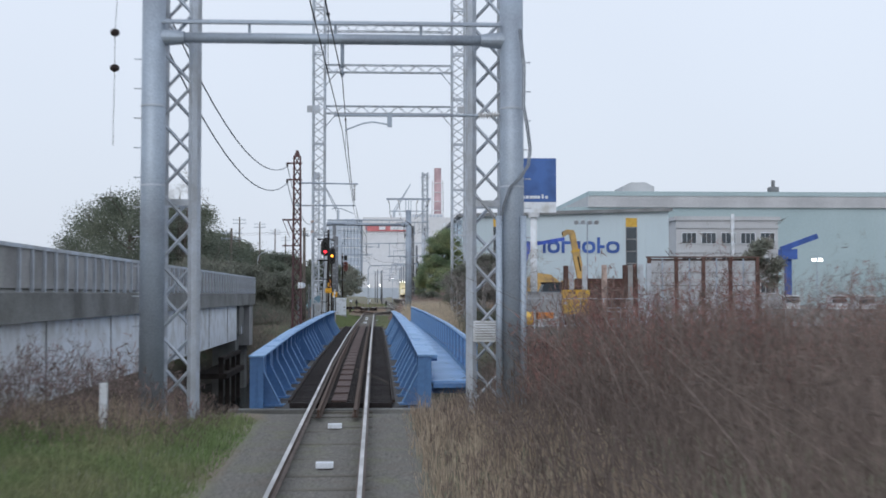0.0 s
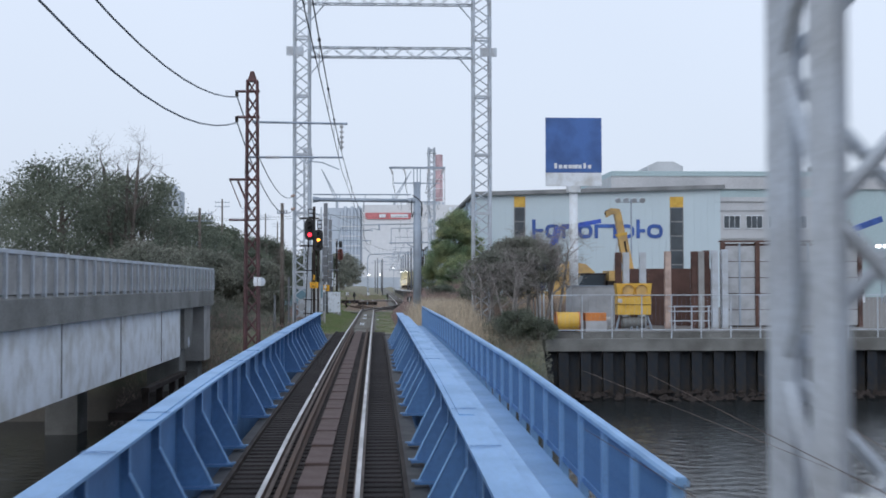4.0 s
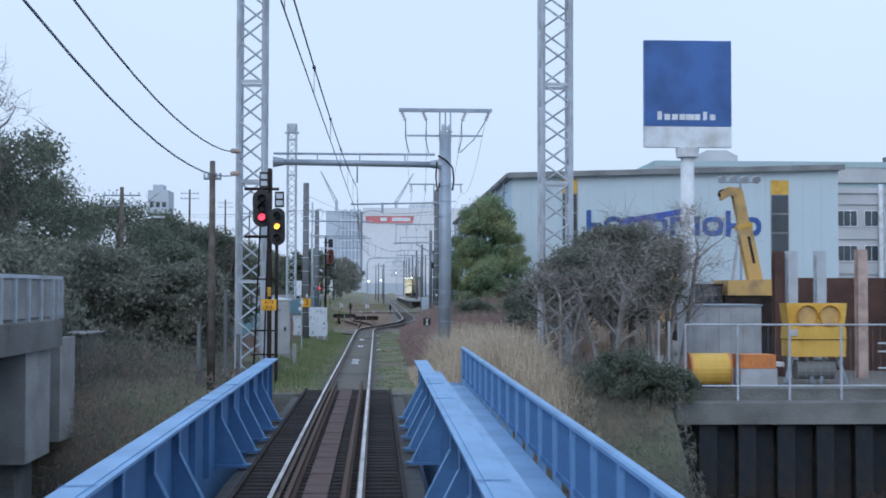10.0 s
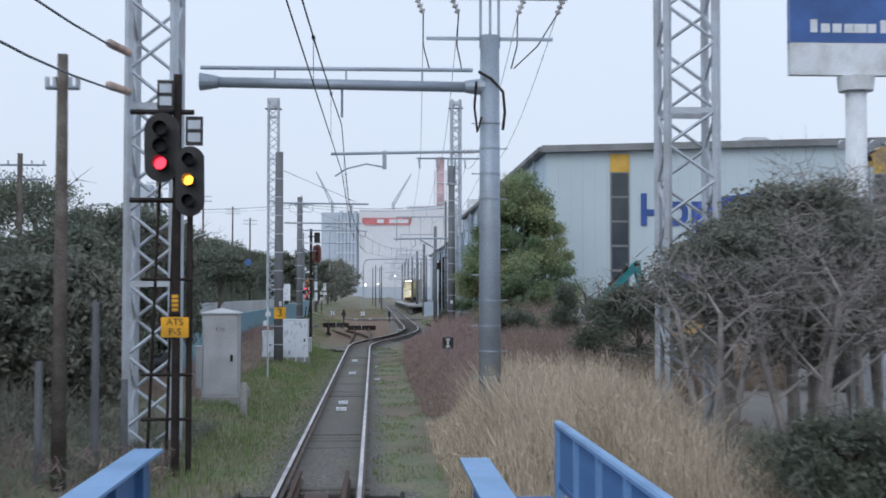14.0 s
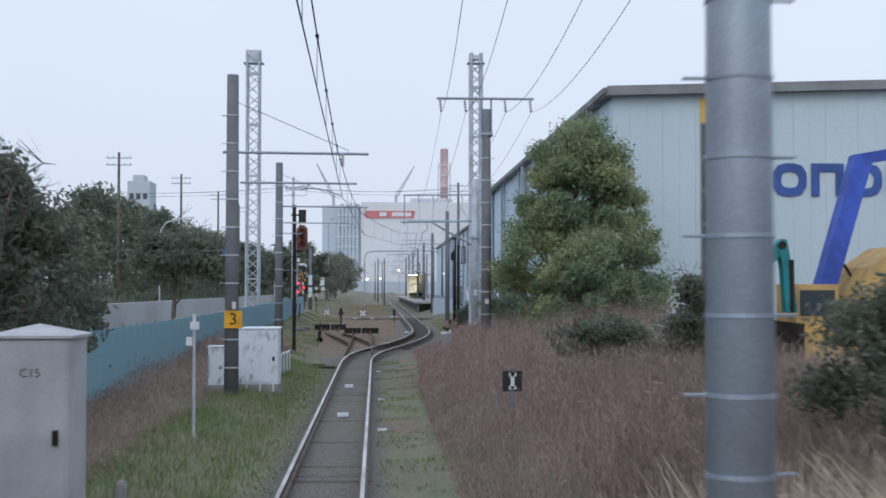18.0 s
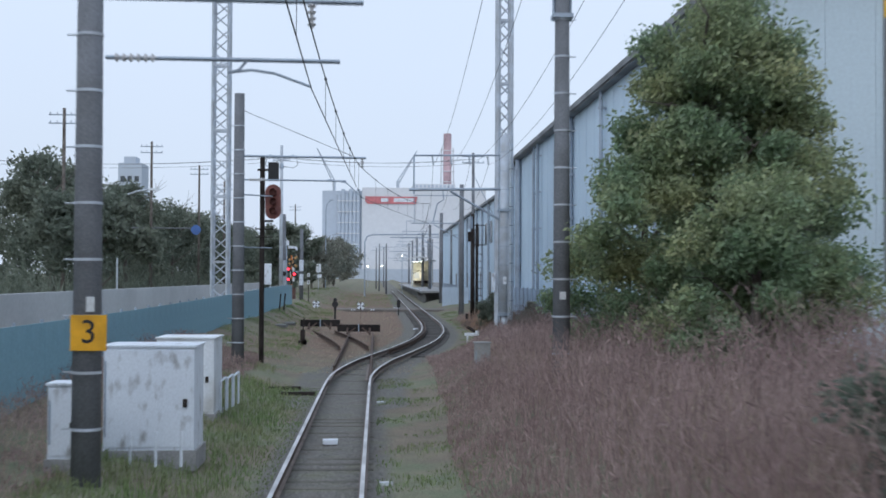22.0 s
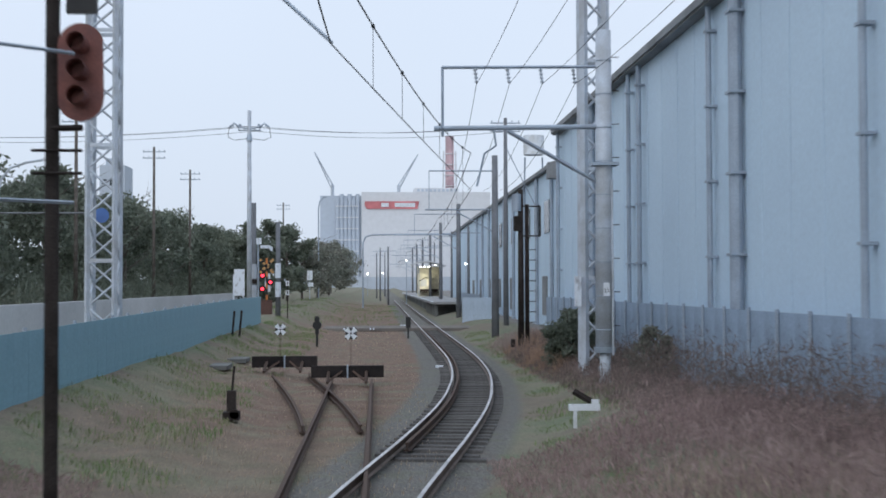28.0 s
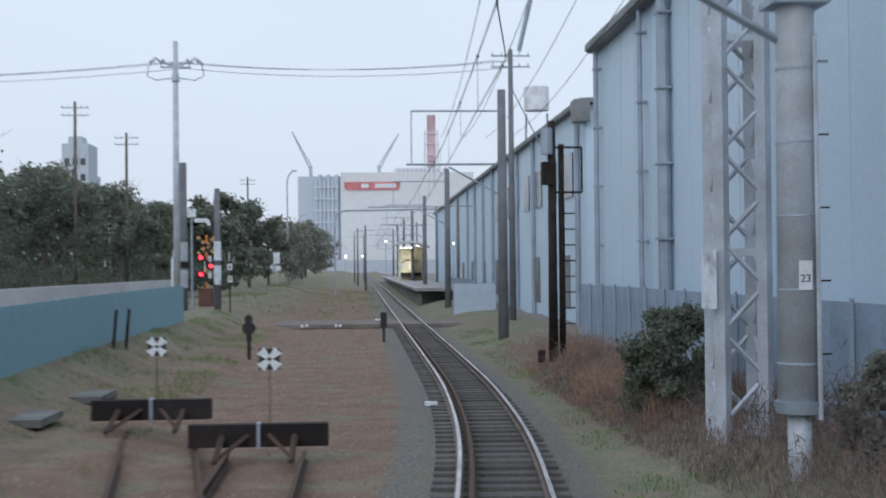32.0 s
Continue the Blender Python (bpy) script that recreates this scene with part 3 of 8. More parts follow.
def main_x(y):
    if y <= MAIN[0][0]:
        return 0.0
    if y >= MAIN[-1][0]:
        return MAIN[-1][1]
    for i in range(len(MAIN) - 1):
        (a, xa), (b, xb) = MAIN[i], MAIN[i + 1]
        if a <= y <= b:
            pa, pb = MAIN[max(0, i - 1)], MAIN[min(len(MAIN) - 1, i + 2)]
            ma = (xb - pa[1]) / (b - pa[0]) * (b - a)
            mb = (pb[1] - xa) / (pb[0] - a) * (b - a)
            t = (y - a) / (b - a)
            return (2 * t**3 - 3 * t**2 + 1) * xa + (t**3 - 2 * t**2 + t) * ma + (-2 * t**3 + 3 * t**2) * xb + (t**3 - t**2) * mb
    return 0.0


def ease(v, lo, hi):
    t = min(1.0, max(0.0, (v - lo) / (hi - lo)))
    return t * t * (3 - 2 * t)


WATER = -3.45


def ground_z(x, y):
    """The height of the ground."""
    base = rail_z(min(y, 400)) - 0.24 if y < 400 else rail_z(y) - 0.24
    off = min(abs(x), abs(x - main_x(y)) if y > 130 else abs(x))
    side = 0.0
    if x < 0:
        side = 0.25 * ease(-x, 1.6, 3.0) * ease(y, 84, 95) + 0.65 * ease(-x, 3.6, 5.6) * ease(y, 100, 140)
    else:
        side = 0.55 * ease(off, 1.8, 4.5) * ease(y, 92, 112) * (1 - 0.6 * ease(y, 140, 154)) + 0.25 * ease(off, 1.5, 3.5) * ease(y, 84, 95)
    side += 0.25 * ease(off, 1.4, 3.5) * ease(-y, -26, -20)
    if x > 8.7 and y > 82:
        side = 0.08 * ease(y, 82, 100) + 0.55 * ease(y, 105, 140)
        base = -0.22
    z = base + side + 0.05 * noise.noise((x * 0.7, y * 0.7, 0)) * ease(off, 1.2, 2.0) + (0.12 * noise.noise((x * 0.16, y * 0.16, 5)) if off > 2 else 0)
    # The canal: a near bank, a far bank that slopes where no quay holds it.
    near0, near1 = 27.0, 31.0
    far0, far1 = (84.35, 84.9) if x > 9.2 else (76.5, 84.5)
    if x < -9:
        far0, far1 = 70.0, 80.0
    sink = ease(y, near0, near1) * (1 - ease(y, far0, far1))
    return z + (-5.2 - z) * sink


# ---------------------------------------------------------------- ground and water
def steps(*runs):
    out = []
    for a, b, s in runs:
        k = max(1, round((b - a) / s))
        out += [a + (b - a) * i / k for i in range(k)]
    return out + [runs[-1][1]]


def build_ground():
    xs = steps((-900, -100, 100), (-100, -30, 10), (-30, -9, 1.5), (-9, -2, 0.5), (-2, 6, 0.25), (6, 12, 0.5), (12, 30, 2), (30, 100, 10), (100, 900, 100))
    ys = steps((-120, 0, 10), (0, 26, 0.8), (26, 32, 0.5), (32, 76, 3), (76, 86, 0.5), (86, 220, 0.8), (220, 420, 5), (420, 1000, 40), (1000, 2600, 200))
    me = bpy.data.meshes.new("ground")
    v = [(x, y, ground_z(x, y)) for y in ys for x in xs]
    n = len(xs)
    f = [(j * n + i, j * n + i + 1, (j + 1) * n + i + 1, (j + 1) * n + i) for j in range(len(ys) - 1) for i in range(n - 1)]
    me.from_pydata(v, [], f)
    me.materials.append(ground_material())
    bed = me.attributes.new("bed", "FLOAT", "POINT")
    vals = []
    for y in ys:
        for x in xs:
            off = min(abs(x) if y < 139 else 9, abs(x - main_x(y)))
            wide = 0.95 if 84 < y < 128 else 1.5 if y < 140 else 1.3 if x > main_x(y) else 1.6
            vals.append(1 - ease(off, wide - 0.5, wide + 0.5))
    bed.data.foreach_set("value", vals)
    me.polygons.foreach_set("use_smooth", [True] * len(me.polygons))
    ob = new("ground", me)
    return tagged(ob, "verge of winter grass, dry litter, brown earth and ballast", "ground", kind="structure")


build_ground()
water = Mesh().box((-900, 20, WATER - 0.1), (900, 95, WATER))
water_ob = tagged(new("water", water.data("water", water_material())), "dark rippled water of a narrow canal", "water", kind="structure")

# ---------------------------------------------------------------- track
RAIL = [(-0.06, -0.15), (0.06, -0.15), (0.06, -0.135), (0.012, -0.12), (0.012, -0.04), (0.032, -0.03), (0.032, -0.004), (-0.032, -0.004), (-0.032, -0.03), (-0.012, -0.04), (-0.012, -0.12), (-0.06, -0.135)]
HEAD = [(-0.031, -0.006), (0.031, -0.006), (0.029, 0.0), (-0.029, 0.0)]
G = 0.566


def line_points(fx, y0, y1, s, off=0.0, dz=0.0):
    ys = steps((y0, y1, s))
    out = []
    for y in ys:
        d = (fx(y + 0.2) - fx(y - 0.2)) / 0.4
        out.append((fx(y) + off / math.hypot(1, d), y - off * d / math.hypot(1, d), rail_z(y) + dz))
    return out


def laid_rail(name, fx, y0, y1, off, parent, polished=True, s=1.0, dz=0.0):
    pts = line_points(fx, y0, y1, s, off, dz)
    ob = part(name, Mesh().profile(RAIL, pts), MT["rail" if polished else "rail_rust"], parent)
    part("rail_head", Mesh().profile(HEAD, pts), MT["rail_top" if polished else "rail_rust"], ob)
    return ob


def straight(y):
    return 0.0


def siding_x(y):
    t = min(1.0, max(0.0, (y - 147.5) / 17.0))
    return -1.95 * t**1.35


track = thing("railway_track", "single narrow-gauge track with polished rails on ballast", "railway track", kind="structure")
laid_rail("rail", main_x, -40, 330, -G, track)
laid_rail("rail", main_x, -40, 330, G, track)
# Guard rails over the bridge and on the curve.
for off in (-0.36, 0.36):
    laid_rail("guard_rail", straight, 25.5, 84.5, off, track, False, 4.0)
laid_rail("guard_rail", main_x, 147, 205, -G + 0.17, track, False, 1.0)
# The straight road past the switch and the second dead end.
siding = thing("siding_track", "rusty disused siding tracks sunk in brown earth", "railway track", kind="structure")
laid_rail("rail", straight, 138.5, 162.2, -G, siding, False, dz=-0.02)
laid_rail("rail", straight, 133, 162.2, G, siding, False, dz=-0.02)
laid_rail("rail", siding_x, 150.2, 165.0, -G, siding, False, dz=-0.03)
laid_rail("rail", siding_x, 150.2, 165.0, G, siding, False, dz=-0.03)
for x0, y0, x1, y1 in ((-0.50, 132.6, -0.36, 139.5), (0.47, 132.8, 0.50, 139.0)):
    part("switch_blade", Mesh().profile(HEAD, [(x0, y0, -0.004), ((x0 + x1) / 2, (y0 + y1) / 2, -0.004), (x1, y1, -0.004)]), MT["rail"], siding)

# Bridge deck: timbers, centre board, edge strips.


def girder_z(y):
    """The girders' tops run parallel to the rails."""
    return rail_z(y) + 0.87


def knee_places(y0, y1):
    """Fives of knee stiffeners with a plain splice bay between the fives."""
    y, out = y0 + 4.4, []
    while y < y1 - 0.4:
        out += [(y + 1.85 * k, True) for k in range(5)] + [(y + 7.4 + 1.5 * k, False) for k in (1, 2)]
        y += 11.9
    return [(y0 + 0.5, True), (y0 + 2.4, True)] + [q for q in out if q[0] < y1 - 0.2]


def build_girder(name, x_web, inward, y0, y1, flange):
    """One half-through plate girder: web, top flange with splice plates, stiffeners with knee plates on the track side."""
    th = thing(name, "blue-painted riveted plate girder of the railway bridge, weathered", "bridge girder", group="bridge girders")
    pts = [(x_web, y, girder_z(y)) for y in steps((y0, y1, 2.0))]
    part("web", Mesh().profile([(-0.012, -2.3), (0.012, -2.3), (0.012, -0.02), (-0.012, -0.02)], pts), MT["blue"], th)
    part("top_flange", Mesh().profile([(flange[0], -0.035), (flange[1], -0.035), (flange[1], 0.0), (flange[0], 0.0)], pts), MT["blue_light"], th, "light blue flange plate, patchy in tone")
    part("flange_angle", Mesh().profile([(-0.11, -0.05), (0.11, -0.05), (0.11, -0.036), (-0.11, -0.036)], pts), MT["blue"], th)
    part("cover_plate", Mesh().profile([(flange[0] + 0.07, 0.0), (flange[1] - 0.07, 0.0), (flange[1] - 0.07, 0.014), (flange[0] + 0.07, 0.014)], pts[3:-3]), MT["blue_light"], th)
    part("bottom_flange", Mesh().profile([(-0.2, -2.34), (0.2, -2.34), (0.2, -2.3), (-0.2, -2.3)], pts), MT["blue"], th)
    part("end_plate", Mesh().box((x_web - 0.15, y0 + 0.03, girder_z(y0) - 1.9), (x_web + 0.15, y0 + 0.05, girder_z(y0) - 0.05)), MT["blue"], th)
    s = inward
    e0, e1 = x_web + 0.014 * s, x_web + 0.10 * s
    foot = x_web + 0.50 * s
    for y, knee in knee_places(y0, y1):
        z, zb = girder_z(y), rail_z(y) - 0.26
        if not knee:
            a, b = min(e0, e1), max(e0, e1)
            part("stiffener", Mesh().box((a, y - 0.007, zb), (b, y + 0.007, z - 0.052)).box((min(e1, e1 - 0.06 * s), y + 0.007, zb), (max(e1, e1 - 0.06 * s), y + 0.018, z - 0.052)), MT["blue"], th)
            continue
        poly = [(e0, z - 0.052), (e1, z - 0.052), (e1, z - 0.36), (foot, zb), (e0, zb)]
        rib = part("stiffener", Mesh().prism(poly if s > 0 else poly[::-1], y - 0.007, y + 0.007), MT["blue"], th)
        edge = Mesh().box((min(e1, e1 + 0.012 * s), y - 0.04, z - 0.37), (max(e1, e1 + 0.012 * s), y + 0.04, z - 0.052))
        edge.bar(Vector((e1 + 0.006 * s, y, z - 0.36)), Vector((foot, y, zb)), 0.03)
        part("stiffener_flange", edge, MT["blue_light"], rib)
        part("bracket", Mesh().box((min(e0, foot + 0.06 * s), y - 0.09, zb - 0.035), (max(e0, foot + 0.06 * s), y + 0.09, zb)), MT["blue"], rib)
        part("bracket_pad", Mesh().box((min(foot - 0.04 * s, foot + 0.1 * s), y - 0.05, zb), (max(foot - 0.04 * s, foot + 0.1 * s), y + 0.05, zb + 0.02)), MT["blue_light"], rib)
    y = y0 + 3.4
    while y < y1 - 1:
        for yy in (y, y + 3.2):
            if yy < y1 - 0.5:
                part("splice_plate", Mesh().box((x_web + flange[0] + 0.005, yy - 0.02, girder_z(yy) + 0.015), (x_web + flange[1] - 0.005, yy + 0.02, girder_z(yy) + 0.021)), MT["blue"], th)
        y += 11.9
    return th


build_girder("plate_girder", -1.86, 1, 28.6, 80.0, (-0.17, 0.17))
build_girder("plate_girder", 1.86, -1, 28.8, 79.0, (-0.16, 0.16))

# Walkway and railing on the outer side, a good step below the girder's top.
walkway = thing("bridge_walkway", "light blue steel walkway deck beside the railway bridge", "walkway", kind="")
wpts = [(0, y, girder_z(y)) for y in steps((28.8, 80.4, 2.0))]
part("deck_beam", Mesh().profile([(2.05, -0.74), (2.90, -0.74), (2.90, -0.645), (2.05, -0.645)], wpts), MT["blue"], walkway)
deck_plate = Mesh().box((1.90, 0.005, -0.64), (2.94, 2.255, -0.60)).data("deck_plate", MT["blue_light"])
for k in range(22):
    y = 29.0 + 2.26 * k
    o = new("deck_plate", deck_plate)
    o.parent = walkway
    o.matrix_basis = pose(0, y, girder_z(y), math.degrees(math.atan((girder_z(y + 2.26) - girder_z(y)) / 2.26)), 0, 0)
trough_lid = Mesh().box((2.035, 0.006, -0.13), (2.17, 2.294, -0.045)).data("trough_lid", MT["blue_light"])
for k in range(20):
    y = 29.4 + 2.3 * k
    o = new("trough_lid", trough_lid)
    o.parent = walkway
    o.matrix_basis = pose(0, y, girder_z(y), math.degrees(math.atan((girder_z(y + 2.3) - girder_z(y)) / 2.3)), 0, 0)
    part("trough_bracket", Mesh().box((1.88, y + 0.2, girder_z(y) - 0.19), (2.17, y + 0.26, girder_z(y) - 0.135)), MT["blue"], walkway)
for y in steps((29.3, 79.8, 2.3)):
    part("joist", Mesh().box((1.9, y - 0.05, girder_z(y) - 0.9), (3.0, y + 0.05, girder_z(y) - 0.75)), MT["blue"], walkway)
railing = thing("bridge_railing", "blue steel bridge railing with close upright bars", "railing")
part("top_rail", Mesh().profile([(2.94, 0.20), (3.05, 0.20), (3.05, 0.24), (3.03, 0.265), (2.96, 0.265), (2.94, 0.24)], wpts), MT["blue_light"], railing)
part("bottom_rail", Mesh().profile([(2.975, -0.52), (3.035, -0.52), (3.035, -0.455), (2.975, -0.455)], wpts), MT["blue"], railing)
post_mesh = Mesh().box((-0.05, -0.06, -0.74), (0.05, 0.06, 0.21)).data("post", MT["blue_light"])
bar_mesh = Mesh().box((-0.014, -0.014, -0.455), (0.014, 0.014, 0.21)).data("upright_bar", MT["blue"])
ys = steps((28.95, 80.3, 1.43))
for i, y in enumerate(ys):
    o = new("post", post_mesh)
    o.parent, o.location = railing, (2.995, y, girder_z(y))
    if i < len(ys) - 1:
        for k in range(1, 10):
            yy = y + 1.43 * k / 10
            o = new("upright_bar", bar_mesh)
            o.parent, o.location = railing, (2.995, yy, girder_z(yy))

# Bridge piers and abutments under the girders.
for name, y in (("bridge_abutment", 27.6), ("bridge_pier", 55.0), ("bridge_abutment", 82.6)):
    m = Mesh().box((-2.5, y - 0.9, -6), (3.2, y + 0.9, girder_z(y) - 2.4))
    m.box((-2.7, y - 1.0, girder_z(y) - 2.4), (3.3, y + 1.0, girder_z(y) - 2.34))
    solid(name, m, MT["concrete_d"], "stained concrete pier under the railway bridge", "bridge pier")
for name, y0, y1 in (("ballast_wall", 28.0, 28.4), ("ballast_wall", 82.9, 83.3)):
    solid(name, Mesh().box((-2.4, y0, -3), (2.6, y1, rail_z(y0) - 0.26)), MT["concrete_d"], "low concrete ballast wall at the bridge end", "wall", kind="structure")


# ---------------------------------------------------------------- lattice work
def lattice_mesh(w, d, z0, z1, pitch, leg=0.08, brace=0.035, taper=1.0, closed=True):
    """Legs and zigzag bracing of an upright lattice mast of width w and depth d."""
    legs, braces = [], []
    n = max(1, round((z1 - z0) / pitch))

    def corner(i, t):
        s = 1 + (taper - 1) * t
        return Vector(((-1 if i in (0, 3) else 1) * w / 2 * s, (-1 if i < 2 else 1) * d / 2 * s, z0 + (z1 - z0) * t))

    for i in range(4):
        legs.append(Mesh().tube(corner(i, 0), corner(i, 1), leg * 0.7, leg * 0.7 * max(taper, 0.6), sides=4))
    for k in range(n):
        t0, t1 = k / n, (k + 1) / n
        for a, b in ((0, 1), (1, 2), (2, 3), (3, 0)):
            p, q = (a, b) if (k + a) % 2 else (b, a)
            braces.append(Mesh().tube(corner(p, t0), corner(q, t1), brace * 0.7, sides=4))
    return legs, braces


def lattice_mast(name, label, at, w, d, z1, pitch, mat, z0=0.0, leg=0.08, brace=0.035, taper=1.0, group="", flat_every=0):
    th = thing(name, label, "lattice mast", at, group)
    legs, braces = lattice_mesh(w, d, z0, z1, pitch, leg, brace, taper)
    for m in legs:
        part("leg", m, mat, th)
    for m in braces:
        part("brace", m, mat, th)
    if flat_every:
        z = z0 + flat_every
        while z < z1:
            for sy in (-d / 2, d / 2):
                part("batten", Mesh().box((-w / 2, sy - 0.02, z - 0.05), (w / 2, sy + 0.02, z + 0.05)), mat, th)
            z += flat_every
    return th


def lattice_part(parent, at, w, d, z1, pitch, mat, z0, leg, brace):
    """A lattice leg that belongs to a portal: its bracing carries the four corner angles."""
    legs, braces = lattice_mesh(w, d, z0, z1, pitch, leg, brace)
    frame_mesh = Mesh()
    for m in legs:
        k = len(frame_mesh.v)
        frame_mesh.v += m.v
        frame_mesh.f += [tuple(i + k for i in f) for f in m.f]
    ob = part("lattice_leg", frame_mesh, mat, parent, "pale steel lattice leg with bolted diagonals")
    ob.location = at
    for m in braces:
        part("brace", m, mat, ob)
    for sy in (-d / 2, d / 2):
        part("batten", Mesh().box((-w / 2, sy - 0.02, 3.53), (w / 2, sy + 0.02, 3.65)), mat, ob)
        for k in range(8):
            part("bolt", Mesh().tube((-w / 2 - 0.03 + 0.06 * (k % 2), sy - 0.09, 4.1 + 0.09 * (k // 2)), (-w / 2 - 0.03 + 0.06 * (k % 2), sy - 0.06, 4.1 + 0.09 * (k // 2)), 0.014, sides=6), mat, ob)
    return ob


def truss_mesh(x0, x1, z0, z1, d, pitch, chord=0.05, brace=0.025):
    c = [Mesh().bar((x0, y, z), (x1, y, z), chord) for y in (-d / 2, d / 2) for z in (z0, z1)]
    b = []
    n = max(2, round((x1 - x0) / pitch))
    for k in range(n):
        a, e = x0 + (x1 - x0) * k / n, x0 + (x1 - x0) * (k + 1) / n
        p, q = (z0, z1) if k % 2 else (z1, z0)
        b += [Mesh().bar((a, y, p), (e, y, q), brace) for y in (-d / 2, d / 2)]
        b += [Mesh().bar((a, -d / 2 if k % 2 else d / 2, z), (e, d / 2 if k % 2 else -d / 2, z), brace) for z in (z0, z1)]
    return c, b


def insulator(th, a, b, n=6, r=0.06, mat="insul"):
    rings = [(0.0, r * 0.4)]
    for k in range(n):
        rings += [((k + 0.22) / n, r * 0.4), ((k + 0.3) / n, r), ((k + 0.62) / n, r * 0.75), ((k + 0.72) / n, r * 0.4)]
    m = Mesh().lathe(a, b, rings + [(1.0, r * 0.4)])
    return part("insulator", m, MT[mat], th)


# Portal over the line before the bridge.
PY = 24.0
portal = thing("catenary_portal", "grey steel catenary portal with pipe columns and lattice legs", "portal")
for x in (-3.36, 3.31):
    col = Mesh().tube((x, PY, -0.9), (x, PY, 8.6), 0.235, 0.215, sides=20)
    c = part("column", col, MT["galv"], portal, smooth=True)
    for z in (3.86, 5.33):
        part("band", Mesh().tube((x, PY, z - 0.015), (x, PY, z + 0.015), 0.232, sides=20), MT["galv_light"], c)
    s = 1 if x > 0 else -1
    for k in range(11):
        z = 0.71 + 0.55 * k
        part("step_bolt", Mesh().tube((x + 0.2 * s, PY, z), (x + 0.36 * s, PY, z), 0.012, sides=5), MT["galv_light"], c)
part("beam", Mesh().tube((-3.2, PY, 6.62), (3.1, PY, 6.62), 0.10, sides=14), MT["galv"], portal, smooth=True)
part("beam_upper_rail", Mesh().tube((-3.2, PY, 6.93), (3.1, PY, 6.93), 0.035, sides=8), MT["galv"], portal)
part("beam_upper_rail", Mesh().tube((-3.2, PY - 0.12, 6.88), (3.1, PY - 0.12, 6.88), 0.03, sides=8), MT["galv"], portal)
for x in (-1.6, 0.0, 1.6):
    part("beam_strut", Mesh().box((x - 0.025, PY - 0.03, 6.62), (x + 0.025, PY + 0.03, 6.93)), MT["galv"], portal)
for x, s in ((-3.15, 1), (3.08, -1)):
    part("collar", Mesh().tube((x - 0.12 * s, PY, 6.62), (x + 0.35 * s, PY, 6.62), 0.17, 0.12, sides=14), MT["galv"], portal)
part("brace", Mesh().bar((-3.1, PY, 6.5), (-2.7, PY, 7.0), 0.05), MT["galv"], portal)
part("hanger", Mesh().bar((0.13, PY, 6.55), (0.13, PY, 6.16), 0.05), MT["galv"], portal)
insulator(portal, (0.13, PY, 6.18), (0.13, PY, 5.9), 2, 0.055, "galv")
# Registration pipe and steady arm below the beam.
part("registration_arm", Mesh().tube((-0.02, PY, 5.19), (2.68, PY, 5.2), 0.028, sides=8), MT["galv"], portal)
insulator(portal, (2.68, PY, 5.2), (3.08, PY, 5.22), 8, 0.075, "insul")
part("arm_clamp", Mesh().box((0.97, PY - 0.04, 4.98), (1.06, PY + 0.04, 5.24)), MT["galv"], portal)
part("steady_arm", Mesh().path([(1.0, PY, 5.02), (0.7, PY, 5.07), (0.52, PY, 5.04), (0.18, PY, 4.91)], 0.016), MT["galv"], portal)
for z in (6.04, 6.70):
    part("ball_insulator", Mesh().lathe((-4.08, PY, z - 0.07), (-4.08, PY, z + 0.07), [(0, 0.03), (0.2, 0.075), (0.5, 0.09), (0.8, 0.075), (1.0, 0.03)], 12), MT["dark"], portal, "dark round insulator on a stay wire")
part("stay_wire", Mesh().path([(-4.1, PY, 4.6), (-4.08, PY, 6.04), (-4.08, PY, 6.7), (-4.0, PY, 8.2)], 0.006, 5), MT["wire"], portal)
for x in (-2.98, 2.87):
    lattice_part(portal, (x + (-0.05 if x < 0 else 0.05), PY + 0.9, 0), 0.62, 0.55, 9.2, 0.66, MT["galv_light"], -0.9, 0.12, 0.05)
board = thing("notice_board", "white notice board with small grey print on the lattice leg", "notice board", (2.86, PY + 0.5, 1.14))
part("panel", Mesh().box((-0.24, 0, -0.2), (0.34, 0.012, 0.2)), MT["white"], board)
for k in range(7):
    part("print_bar", Mesh().box((-0.2, -0.003, 0.15 - 0.05 * k), (0.3 - 0.08 * (k % 3), -0.001, 0.162 - 0.05 * k)), MT["concrete_d"], board)
for x in (3.05, 3.5):
    part("conduit", Mesh().tube((x, PY - 0.2, -0.8), (x, PY - 0.2, 3.3), 0.06, sides=10), MT["galv"], portal, smooth=True)
for dx in (0.0, 0.035):
    drape = [(3.42 + dx, PY - 0.26, 6.8), (3.5 + dx, PY - 0.24, 6.1), (3.49 + dx, PY - 0.24, 5.35), (3.56 + dx, PY - 0.2, 5.0), (3.63 + dx, PY - 0.1, 4.57), (3.58 + dx, PY - 0.2, 4.25), (3.42 + dx, PY - 0.26, 4.0), (3.24 + dx, PY - 0.27, 3.84), (3.12 + dx, PY - 0.25, 3.5), (3.06 + dx, PY - 0.22, 3.2)]
    part("loose_cable", Mesh().path(drape, 0.016), MT["cable"], portal, "loose dark cable")

# Red-brown lattice pole beside the bridge.
bp_ = lattice_mast("lattice_pole", "slim red-brown riveted lattice pole with catenary arms", (-2.57, 54.6, 0), 0.42, 0.42, 7.75, 0.42, MT["rust_lat"], -4.2, 0.07, 0.035, 0.62)
part("cap", Mesh().tube((0, 0, 7.72), (0, 0, 8.0), 0.15, 0.05, sides=8), MT["rust_lat"], bp_)
part("arm", Mesh().bar((0, 0, 6.62), (2.58, 0, 6.58), 0.045), MT["galv"], bp_)
